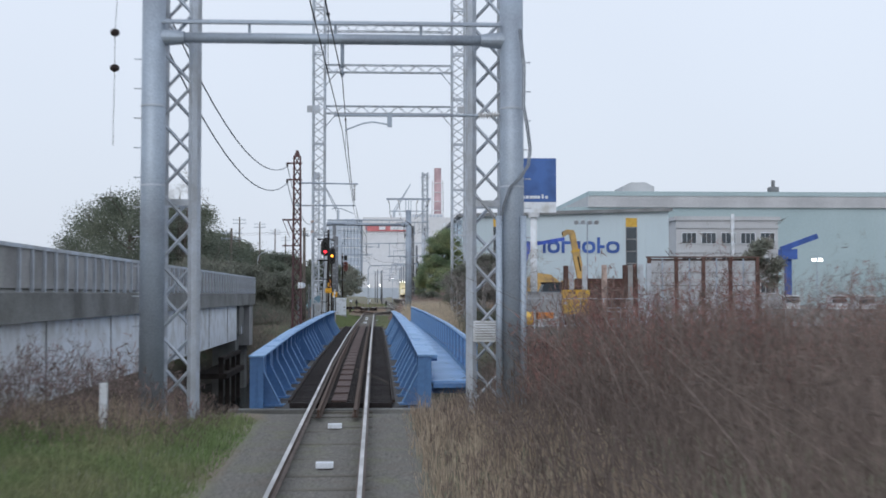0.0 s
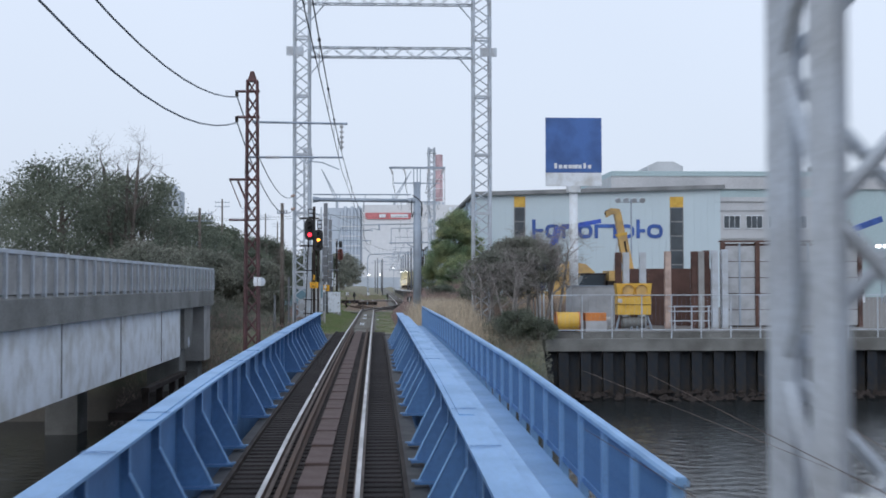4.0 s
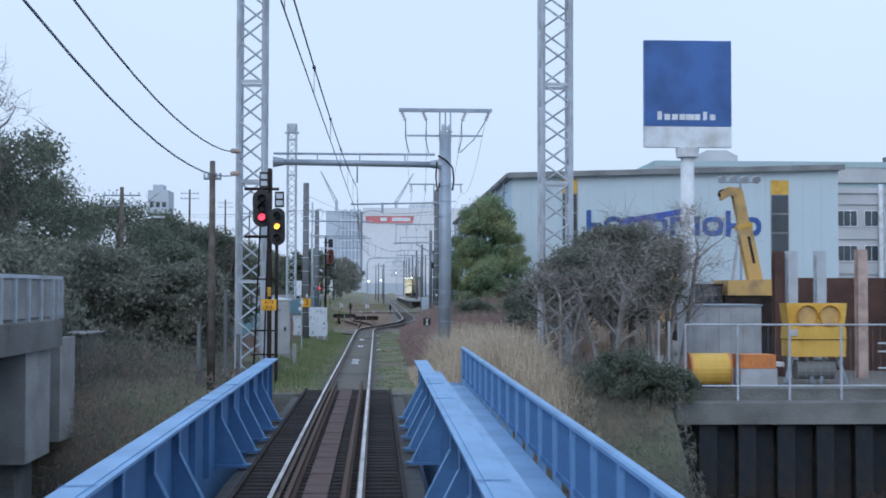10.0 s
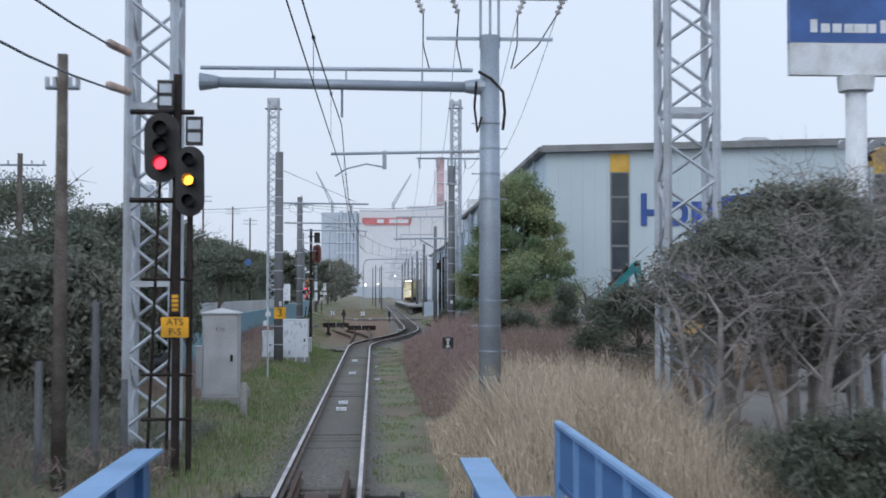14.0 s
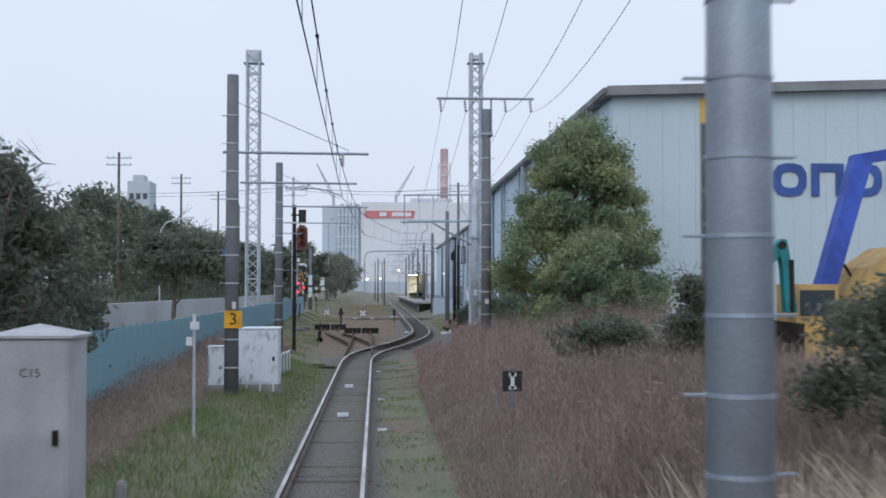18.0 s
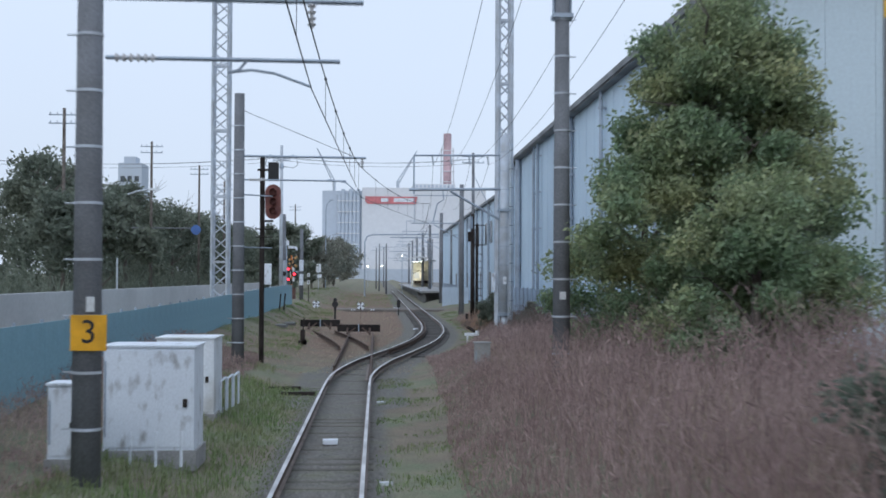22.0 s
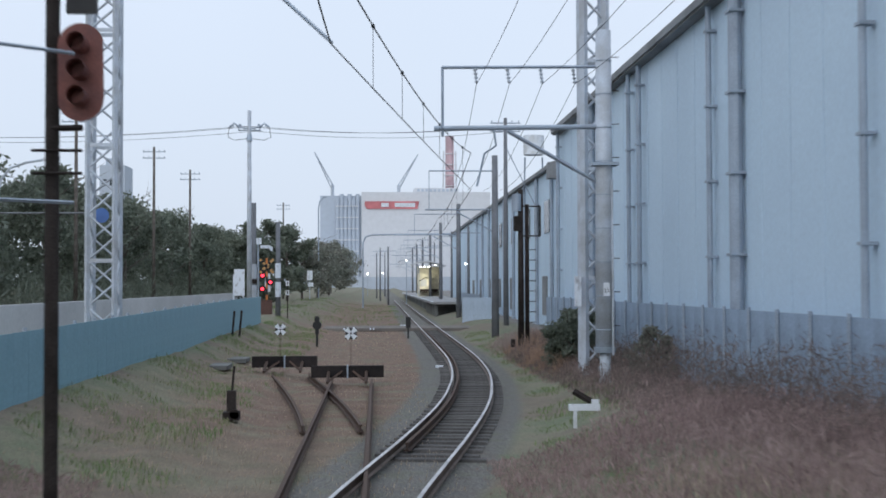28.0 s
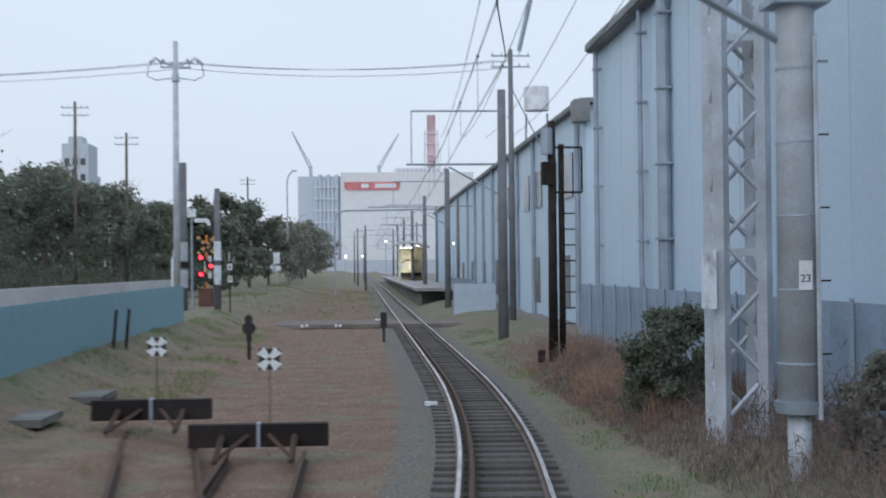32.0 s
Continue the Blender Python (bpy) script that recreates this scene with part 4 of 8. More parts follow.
part("arm", Mesh().bar((-0.1, 0, 5.66), (2.45, 0, 5.66), 0.04), MT["galv"], bp_)
part("steady_arm", Mesh().path([(1.69, 0, 5.66), (1.60, 0, 5.58), (1.44, 0, 5.50), (1.60, 0, 5.55), (1.9, 0, 5.52), (2.36, 0, 5.33)], 0.016), MT["galv"], bp_)
insulator(bp_, (0.35, 0, 5.66), (0.75, 0, 5.66))
insulator(bp_, (2.42, 0, 6.56), (2.42, 0, 5.86), 5, 0.06)
for z in (7.45, 6.75):
    part("cable_bracket", Mesh().bar((-0.42, 0, z), (0.2, 0, z), 0.05), MT["rust_lat"], bp_)
    part("cable_clamp", Mesh().box((-0.46, -0.05, z - 0.14), (-0.38, 0.05, z + 0.02)), MT["dark"], bp_)
frame_m = Mesh().bar((-0.62, 0, 5.05), (0.2, 0, 5.05), 0.05).bar((-0.4, 0, 5.05), (-0.05, 0, 4.2), 0.04).bar((-0.62, 0, 3.95), (0.1, 0, 3.95), 0.04).bar((-0.6, 0, 5.05), (-0.3, 0, 4.3), 0.02)
part("side_frame", frame_m, MT["rust_lat"], bp_)
wsg = thing("trackside_sign", "white square sign with a grey disc half behind it", "sign", (-2.37, 54.4, 2.28))
part("panel", Mesh().box((-0.14, 0, -0.12), (0.06, 0.01, 0.12)), MT["white"], wsg)
part("disc", Mesh().disc((0.06, 0.012, 0), 0.12, (0, 1, 0), 0.01), MT["galv_light"], wsg)

# Tall tower pair on the far bank with trusses between.
TL, TR, TY = (-3.12, 87.7), (6.40, 87.7), 87.7
lattice_mast("lattice_tower", "tall pale grey steel lattice tower at the line side", (TL[0], TY, 0), 0.78, 0.78, 24.0, 0.62, MT["galv_light"], -0.2, 0.11, 0.045, group="towers", flat_every=3.1)
tr_ = lattice_mast("lattice_tower", "tall pale grey steel lattice tower rising from the shrubs", (TR[0], TY, 0), 0.88, 0.78, 24.0, 0.62, MT["galv_light"], -0.2, 0.11, 0.045, group="towers", flat_every=3.1)
part("cable_duct", Mesh().tube((0.5, 0, 0), (0.5, 0, 9.8), 0.045, sides=8), MT["galv_light"], tr_)
for z in (14.55, 17.38, 20.2):
    th = thing("tower_truss", "pale steel truss beam spanning the track between towers", "truss beam", (0, TY, 0), "tower beams")
    c, b = truss_mesh(TL[0] + 0.35, TR[0] - 0.35, z - 0.25, z + 0.25, 0.5, 0.62, 0.05, 0.026)
    for m in c:
        part("chord", m, MT["galv_light"], th)
    for m in b:
        part("brace", m, MT["galv_light"], th)
    for s, x in ((1, TL[0] + 0.4), (-1, TR[0] - 0.4)):
        part("knee_brace", Mesh().bar((x, 0, z - 1.2), (x + 0.8 * s, 0, z - 0.25), 0.05), MT["galv_light"], th)
        if z < 15:
            part("box_node", Mesh().box((x - 0.75 * s - 0.45, -0.42, z - 0.25), (x - 0.75 * s + 0.45, -0.38, z + 0.22)), MT["galv_light"], th)

# Pipe portal with the bracket pole.
P3 = 90.1
p3 = thing("catenary_portal", "grey pipe portal with a tall bracket pole and insulators", "portal")
colp = part("column", Mesh().tube((3.04, P3, -0.2), (3.04, P3, 7.85), 0.225, 0.19, sides=20), MT["galv"], p3, smooth=True)
for k in range(12):
    z = 0.6 + 0.5 * k
    part("band", Mesh().tube((3.04, P3, z - 0.014), (3.04, P3, z + 0.014), 0.230 - 0.0021 * k, sides=20), MT["galv"], colp)
    part("step_bolt", Mesh().tube((2.68 if k % 2 else 3.22, P3, z), (2.86 if k % 2 else 3.40, P3, z), 0.012, sides=5), MT["galv"], colp)
part("beam", Mesh().tube((-2.65, P3, 6.88), (2.9, P3, 6.82), 0.105, sides=14), MT["galv"], p3, smooth=True)
part("beam_upper_rail", Mesh().tube((-2.65, P3, 7.16), (2.7, P3, 7.16), 0.04, sides=8), MT["galv"], p3)
for x in (-1.2, 0.2, 1.7):
    part("beam_strut", Mesh().box((x - 0.02, P3 - 0.03, 6.85), (x + 0.02, P3 + 0.03, 7.16)), MT["galv"], p3)
part("collar", Mesh().tube((2.55, P3, 6.83), (2.95, P3, 6.83), 0.12, 0.18, sides=14), MT["galv"], p3)
part("collar", Mesh().tube((-2.66, P3, 6.88), (-2.3, P3, 6.88), 0.18, 0.12, sides=14), MT["galv"], p3)
part("crosshead", Mesh().box((1.5, P3 - 0.05, 8.58), (4.6, P3 + 0.05, 8.70)), MT["galv"], p3)
part("lower_crossarm", Mesh().box((1.78, P3 - 0.03, 7.76), (4.3, P3 + 0.03, 7.82)), MT["galv"], p3)
for x in (2.86, 3.05, 3.22):
    part("head_post", Mesh().box((x - 0.025, P3 - 0.03, 7.6), (x + 0.025, P3 + 0.03, 8.6)), MT["galv"], p3)
for x in (1.6, 2.3, 3.72, 4.5):
    insulator(p3, (x, P3, 8.58), (x + (0.12 if x < 3 else -0.12), P3, 8.28), 3, 0.07)
    tip = 1.85 if x < 2 else 2.5 if x < 3 else 3.5 if x < 4 else 3.55
    part("jumper", Mesh().path([(x + (0.12 if x < 3 else -0.12), P3, 8.28), (x + (tip - x) * 0.5, P3 + 0.2, 7.7), (tip, P3 + 0.3, 7.25)], 0.014, 5), MT["wire"], p3)
part("drooping_cable", Mesh().path([(2.8, P3 - 0.2, 7.1), (3.05, P3 - 0.26, 6.95), (3.28, P3 - 0.24, 6.7), (3.32, P3 - 0.22, 6.3), (3.28, P3 - 0.2, 5.95)], 0.03), MT["dark"], p3)
part("drooping_cable", Mesh().path([(2.76, P3 - 0.2, 6.9), (2.72, P3 - 0.22, 6.4), (2.78, P3 - 0.2, 5.9), (2.86, P3 - 0.2, 6.2)], 0.025), MT["dark"], p3)
part("hanger", Mesh().bar((0.12, P3, 6.8), (0.12, P3, 6.2), 0.035), MT["galv"], p3)
part("registration_arm", Mesh().tube((-0.1, P3 + 0.2, 5.5), (2.9, P3 + 0.1, 5.56), 0.03, sides=8), MT["galv"], p3)
part("registration_drop", Mesh().box((0.92, P3 + 0.1, 5.2), (1.0, P3 + 0.2, 5.56)), MT["galv"], p3)
part("steady_arm", Mesh().path([(0.95, P3 + 0.15, 5.24), (0.6, P3 + 0.15, 5.3), (0.2, P3 + 0.15, 5.2), (-0.02, P3 + 0.15, 5.05)], 0.018), MT["galv"], p3)
insulator(p3, (2.3, P3 + 0.12, 5.55), (2.75, P3 + 0.1, 5.56), 6, 0.06)

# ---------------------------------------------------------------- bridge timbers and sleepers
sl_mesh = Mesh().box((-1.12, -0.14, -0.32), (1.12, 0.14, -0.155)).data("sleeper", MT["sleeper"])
deck = thing("bridge_timbers", "dark bridge timbers with brown walk boards between the rails", "bridge deck", kind="structure")
y = 28.5
while y < 83.2:
    o = new("sleeper", sl_mesh)
    o.parent, o.location = deck, (0, y, rail_z(y))
    y += 0.36
# Added black sheet below the timbers stops light coming up through the gaps.
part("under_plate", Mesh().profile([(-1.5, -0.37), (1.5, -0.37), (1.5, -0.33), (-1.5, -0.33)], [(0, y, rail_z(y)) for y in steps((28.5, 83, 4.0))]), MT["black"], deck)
for k, y in enumerate(steps((28.4, 83.0, 1.82))[:-1]):
    m = Mesh().box((-0.20, 0, -0.155), (0.13, 1.79, -0.115))
    o = part("walk_board", m, MT["plank"], deck)
    o.location = (0, y, rail_z(y + 0.9))
for x in (-1.16, 1.13):
    part("edge_strip", Mesh().profile([(x, -0.17), (x + 0.06, -0.17), (x + 0.06, -0.10), (x, -0.10)], [(0, y, rail_z(y)) for y in steps((28.5, 83, 4.0))]), MT["dark"], deck)
cs_mesh = Mesh().box((-0.94, -0.11, -0.30), (0.86, 0.11, -0.185)).data("sleeper", MT["sleeper_c"])
wd_mesh = Mesh().box((-0.70, -0.10, -0.32), (0.70, 0.10, -0.234)).data("sleeper", MT["sleeper_w"])
bury = random.Random(5)
y = 2.0
while y < 205:
    if not 27.8 < y < 83.5:
        o = new("sleeper", cs_mesh if y > 146 else wd_mesh)
        o.parent = track
        yaw = -math.degrees(math.atan2(main_x(y + 0.3) - main_x(y - 0.3), 0.6))
        o.matrix_basis = pose(main_x(y) + (0.18 if 133 < y < 147 else 0), y, rail_z(y) + (bury.uniform(-0.012, 0.006) if y > 146 else bury.uniform(-0.035, 0.004)), 0, bury.uniform(-0.6, 0.6), yaw + bury.uniform(-1.5, 1.5))
    y += 0.58
# White balises and marks between the rails.
for i, (x, y) in enumerate(((0.0, 19.5), (0.0, 24.4), (0.0, 61.5), (-0.05, 97.4), (-0.05, 99.5), (-0.06, 121.5), (-0.02, 112.5), (2.9, 170.0))):
    solid("track_marker", Mesh().box((x - 0.13, y - 0.10, rail_z(y) - 0.22), (x + 0.13, y + 0.10, rail_z(y) - 0.14)), MT["tan" if y == 61.5 else "white_worn"], "small dull yellow block fixed between the rails" if y == 61.5 else "small white block fixed between the rails", "track marker", "track markers")
for x, y in ((0.89, 109.6), (0.89, 117.1), (0.86, 129.0)):
    solid("edge_plate", Mesh().box((x - 0.10, y - 0.03, rail_z(y) - 0.3), (x + 0.10, y + 0.03, rail_z(y) - 0.19)), MT["white_worn"], "thin pale plate beside the rail", "plate", "edge plates")
for x, y, h in ((-2.24, 94.7, 0.75), (-2.6, 99.2, 0.34)):
    gz = ground_z(x, y)
    solid("concrete_stub", Mesh().lathe((x, y, gz - 0.2), (x + 0.02, y, gz + h), [(0, 0.09), (0.9, 0.08), (1.0, 0.06)], 10), MT["concrete"], "short grey concrete stub standing in the grass", "post", "concrete stubs")
for x, y in ((-1.2, 131.0), (-1.65, 132.6)):
    solid("point_rod_cover", Mesh().box((x - 0.42, y - 0.07, ground_z(x, y) - 0.03), (x + 0.42, y + 0.07, ground_z(x, y) + 0.09)), MT["dark"], "dark steel rod cover beside the switch", "rod cover", "rod covers")


# ---------------------------------------------------------------- wires
def hung(a, b, sag, n=14):
    a, b = Vector(a), Vector(b)
    return [tuple(a + (b - a) * (k / n) - Vector((0, 0, 4 * sag * (k / n) * (1 - k / n)))) for k in range(n + 1)]


def wire(name, pts, r, mat="wire", label="thin dark overhead wire", cat="wire", group="overhead wires"):
    return solid(name, Mesh().path(pts, r, 5), MT[mat], label, cat, group)


# Along the line, across it, and the heights of contact and messenger wire over the rail at each support.
SUPPORT = [(-25, 0.1, 5.3, 6.1), (24.0, 0.13, 5.37, 6.33), (54.6, -0.15, 5.36, 5.85), (89.8, 0.12, 5.1, 6.0), (115.4, -0.12, 5.15, 5.9), (137.5, 0.28, 5.1, 6.0), (157.8, 3.15, 5.15, 6.1),
           (191, 3.9, 5.1, 6.1), (224, 3.9, 5.1, 6.1), (258, 3.9, 5.1, 6.1), (292, 3.9, 5.1, 6.1), (330, 3.9, 5.1, 6.1)]
cat_th = thing("catenary", "overhead contact wire hung by droppers from a messenger wire", "overhead line")
for (ya, xa, ca, ma), (yb, xb, cb, mb) in zip(SUPPORT, SUPPORT[1:]):
    za, zb = rail_z(ya), rail_z(yb)
    mess = hung((xa, ya, za + ma), (xb, yb, zb + mb), 0.32)
    cont = hung((xa, ya, za + ca), (xb, yb, zb + cb), 0.02)
    part("messenger_wire", Mesh().path(mess, 0.010, 5), MT["wire"], cat_th)
    part("contact_wire", Mesh().path(cont, 0.008, 5), MT["wire"], cat_th)
    for k in range(2, 14, 2):
        p, q = Vector(mess[k]), Vector(cont[k])
        part("dropper", Mesh().tube(p, q, 0.004, sides=4), MT["wire"], cat_th)
        part("dropper_clip", Mesh().tube(p - Vector((0, 0.05, 0)), p + Vector((0, 0.05, 0)), 0.024, sides=6), MT["wire"], cat_th)
# Heavy feeder cables on the left.
for z0, z1, z2, s in ((7.95, 7.3, 6.9, 1.35), (7.22, 6.6, 6.22, 1.45)):
    wire("feeder_cable", hung((-3.5, 24.2, z0), (-2.98, 54.6, z1), s), 0.018, "cable", "heavy grey feeder cable sagging between masts", "cable", "feeder cables")
    wire("feeder_cable", hung((-2.98, 54.6, z1), (-3.5, 87.4, z2), s * 0.75), 0.018, "cable", "heavy grey feeder cable sagging between masts", "cable", "feeder cables")
ins_th = thing("strain_insulator", "pinkish ribbed strain insulators at the tower end of the cables", "insulator")
for z in (6.91, 6.23):
    insulator(ins_th, (-3.5, 85.6, z - 0.16), (-3.5, 87.3, z), 11, 0.075, "insul_pink")
# Four conductors that leave the bracket poles and run on.
for x0, x1, x2 in ((1.72, 2.85, 3.3), (2.42, 3.65, 4.15), (3.6, 4.95, 5.0), (4.38, 5.77, 5.85)):
    wire("conductor", hung((x0, 90.1, 8.28), (x1, 123.5, 8.5), 0.9), 0.0065)
    wire("conductor", hung((x1, 123.6, 8.5), (x2, 157.8, 7.9), 0.6), 0.0065)
    wire("conductor", hung((x2, 157.8, 7.9), (x2 + 1.2, 190.9, 7.6), 0.6), 0.008)


# ---------------------------------------------------------------- poles
def concrete_pole(at, top, r0, r1, label, group="catenary poles", bands=True, mat="pole", side=-1):
    z0 = ground_z(at[0], at[1]) - 0.3
    th = thing("catenary_pole", label, "pole", (at[0], at[1], 0), group)
    part("shaft", Mesh().tube((0, 0, z0), (0, 0, top), r0, r1, sides=18), MT[mat], th, smooth=True)
    if bands:
        z = z0 + 1.0
        while z < top - 0.6:
            t = (z - z0) / (top - z0)
            r = r0 + (r1 - r0) * t
            part("band", Mesh().tube((0, 0, z - 0.018), (0, 0, z + 0.018), r + 0.008, sides=18), MT["galv_light"], th)
            part("step_bolt", Mesh().tube((side * (r + 0.13), 0, z), (side * (r - 0.01), 0, z), 0.012, sides=5), MT["galv_light"], th)
            z += 0.72
    return th


p3p = concrete_pole((-2.95, 115.4), 8.3, 0.19, 0.15, "banded concrete catenary pole carrying a yellow number plate")
part("arm", Mesh().bar((-0.25, 0, 6.3), (3.5, 0, 6.27), 0.05), MT["galv"], p3p)
part("arm", Mesh().bar((0.2, 0, 5.52), (3.2, 0, 5.5), 0.04), MT["galv"], p3p)
insulator(p3p, (0.3, 0, 5.52), (0.85, 0, 5.52))
insulator(p3p, (2.83, 0, 6.25), (2.83, 0, 5.93), 4, 0.06)
part("steady_arm", Mesh().path([(2.0, 0, 5.5), (1.9, 0, 5.38), (1.76, 0, 5.34), (2.05, 0, 5.38), (2.35, 0, 5.34), (2.83, 0, 5.17)], 0.018), MT["galv"], p3p)
part("stay_wire", Mesh().tube((0.1, 0, 7.6), (3.0, 0, 6.35), 0.008, sides=4), MT["wire"], p3p)
part("white_mark", Mesh().box((0.03, -0.21, 2.26), (0.13, -0.18, 2.45)), MT["white"], p3p)
pl = part("number_plate", Mesh().box((-0.16, -0.225, 1.77), (0.29, -0.205, 2.22)), MT["sign_yellow"], p3p, "yellow plate")
writing("numeral", "3", 0.42, MT["black"], p3p, (0.065, -0.228, 1.995))

p4p = concrete_pole((-3.4, 137.5), 8.2, 0.19, 0.15, "banded concrete catenary pole beside the block signal")
part("arm", Mesh().bar((0.1, 0, 6.33), (3.8, 0, 6.3), 0.05), MT["galv"], p4p)
part("arm", Mesh().bar((0.1, 0, 5.62), (3.2, 0, 5.6), 0.035), MT["galv"], p4p)
part("stay_wire", Mesh().tube((0.1, 0, 7.7), (3.4, 0, 6.35), 0.008, sides=4), MT["wire"], p4p)
part("steady_arm", Mesh().path([(2.45, 0, 5.58), (2.7, 0, 5.64), (3.2, 0, 5.55), (3.7, 0, 5.1)], 0.02), MT["galv"], p4p)
insulator(p4p, (0.3, 0, 5.62), (0.8, 0, 5.62))
insulator(p4p, (3.68, 0, 6.3), (3.68, 0, 6.0), 4, 0.06)
for z in (5.2, 3.6):
    part("link_bar", Mesh().bar((0.1, 0.5, z), (0.9, 1.2, z), 0.03), MT["galv"], p4p)

pR = concrete_pole((4.31, 123.5), 8.6, 0.175, 0.135, "slim banded concrete pole carrying an insulator crossarm among brush", side=1)
part("crossarm", Mesh().bar((-1.6, 0, 8.95), (1.55, 0, 8.95), 0.06), MT["galv"], pR)
for x in (-0.16, 0.16):
    part("head_post", Mesh().bar((x, 0, 7.7), (x, 0, 8.95), 0.045), MT["galv"], pR)
part("head_clamp", Mesh().box((-0.2, -0.19, 7.75), (0.2, 0.19, 7.83)), MT["galv"], pR)
for x in (-1.5, -0.7, 0.6, 1.42):
    insulator(pR, (x, 0, 8.9), (x + 0.04, 0, 8.5), 4, 0.06, "galv_light")
part("white_mark", Mesh().box((-0.06, -0.20, 2.3), (0.06, -0.165, 2.45)), MT["white"], pR)

# Portal frame with pipe column and lattice tower at the curve.
C4, X4 = 157.8, 6.6
c4 = thing("catenary_portal", "blue-grey pipe column with a cantilever frame over the curved track", "portal")
colm = part("column", Mesh().tube((X4, C4, 1.04), (X4, C4, 9.3), 0.25, 0.2, sides=20), MT["galv_light"], c4, smooth=True)
part("base_stub", Mesh().tube((X4, C4, -0.4), (X4, C4, 1.04), 0.14, sides=20), MT["galv_light"], c4, smooth=True)
part("base_flange", Mesh().tube((X4, C4, 0.96), (X4, C4, 1.1), 0.27, 0.30, sides=20), MT["galv"], c4)
for k in range(9):
    z = 1.55 + 0.87 * k
    part("band", Mesh().tube((X4, C4, z - 0.012), (X4, C4, z + 0.012), 0.256 - 0.005 * k, sides=20), MT["galv"], colm)
    part("step_bolt", Mesh().tube((X4 + 0.22, C4, z + 0.1), (X4 + 0.4, C4, z + 0.1), 0.012, sides=5), MT["dark"], colm)
part("lower_beam", Mesh().tube((2.2, C4, 6.74), (X4 - 0.1, C4, 6.80), 0.065, sides=10), MT["galv"], c4)
part("upper_beam", Mesh().bar((2.42, C4, 8.32), (X4 - 0.1, C4, 8.36), 0.06), MT["galv"], c4)
part("end_post", Mesh().bar((2.42, C4, 6.55), (2.42, C4, 8.34), 0.05), MT["galv"], c4)
part("brace", Mesh().bar((4.1, C4, 6.68), (X4 - 0.1, C4, 5.32), 0.075), MT["galv"], c4)
part("brace_clamp", Mesh().box((X4 - 0.34, C4 - 0.3, 5.78), (X4 + 0.34, C4 + 0.3, 5.86)), MT["galv"], c4)
for x in (3.26, 4.1, 4.96, 5.81):
    insulator(c4, (x, C4, 8.3), (x + 0.05, C4, 7.9), 4, 0.06, "galv_light")
part("steady_arm", Mesh().path([(3.75, C4, 6.7), (3.8, C4, 6.3), (3.5, C4, 6.1), (3.3, C4, 5.25)], 0.03), MT["galv"], c4)
part("number_plate", Mesh().box((X4 - 0.08, C4 - 0.275, 2.42), (X4 + 0.08, C4 - 0.262, 2.76)), MT["white"], c4, "white plate with black figures")
writing("figures", "23", 0.13, MT["black"], c4, (X4, C4 - 0.278, 2.55))
part("conduit", Mesh().tube((X4 + 0.17, C4 - 0.24, 0.9), (X4 + 0.17, C4 - 0.2, 5.4), 0.03, sides=6), MT["galv_light"], c4)
lt = lattice_mast("lattice_tower", "tall pale steel lattice tower close beside the pipe column", (6.92, 161.3, 0), 0.62, 0.54, 17.4, 0.66, MT["galv_light"], -0.2, 0.17, 0.055, group="towers", flat_every=3.1)
part("platform", Mesh().box((-0.55, -0.4, 16.75), (0.55, 0.4, 16.8)).box((-0.4, -0.3, 17.0), (0.4, 0.3, 17.25)), MT["galv_light"], lt)
part("white_box", Mesh().box((-0.62, -0.45, 2.1), (-0.44, -0.3, 2.95)), MT["white_worn"], lt)
lt2 = lattice_mast("lattice_tower", "tall pale steel lattice tower behind the blue fence", (-6.65, 160.0, 0), 0.72, 0.7, 17.0, 0.62, MT["galv_light"], 0.3, 0.11, 0.045, group="towers", flat_every=3.1)
part("platform", Mesh().box((-0.6, -0.4, 16.4), (0.6, 0.4, 16.45)).box((-0.45, -0.3, 16.45), (0.45, 0.3, 17.2)), MT["galv_light"], lt2)

# Poles further along the line, right side, with beams reaching over the track.
for i, (x, y, top) in enumerate(((6.8, 190.9, 9.4), (7.0, 224, 9.0), (7.3, 258, 9.2), (7.6, 292, 9.4), (7.8, 326, 9.8), (8.0, 362, 10.2), (8.2, 398, 10.6))):
    th = concrete_pole((x, y), top, 0.2, 0.15, "dark catenary pole with a beam over the track", "far catenary poles", False)
    part("beam", Mesh().bar((-5.0 if i % 2 else -3.6, 0, 6.6), (0, 0, 6.6), 0.06), MT["galv"], th)
    part("upper_beam", Mesh().bar((-3.4, 0, top - 0.8), (0, 0, top - 0.8), 0.05), MT["galv"], th)
    part("end_post", Mesh().bar((-3.4, 0, 6.6), (-3.4, 0, top - 0.8), 0.03), MT["galv"], th)
    part("brace", Mesh().bar((-2.0, 0, 6.5), (0, 0, 5.4), 0.05), MT["galv"], th)
bow = thing("span_beam", "grey bowed pipe beam over the tracks before the platform", "catenary beam", (0, 262, 0))
part("pipe", Mesh().path([(-0.8, 0, 0.3), (-0.8, 0, 7.2), (-0.5, 0, 7.9), (0.2, 0, 8.1), (8.6, 0, 8.2)], 0.09, 8), MT["galv"], bow)
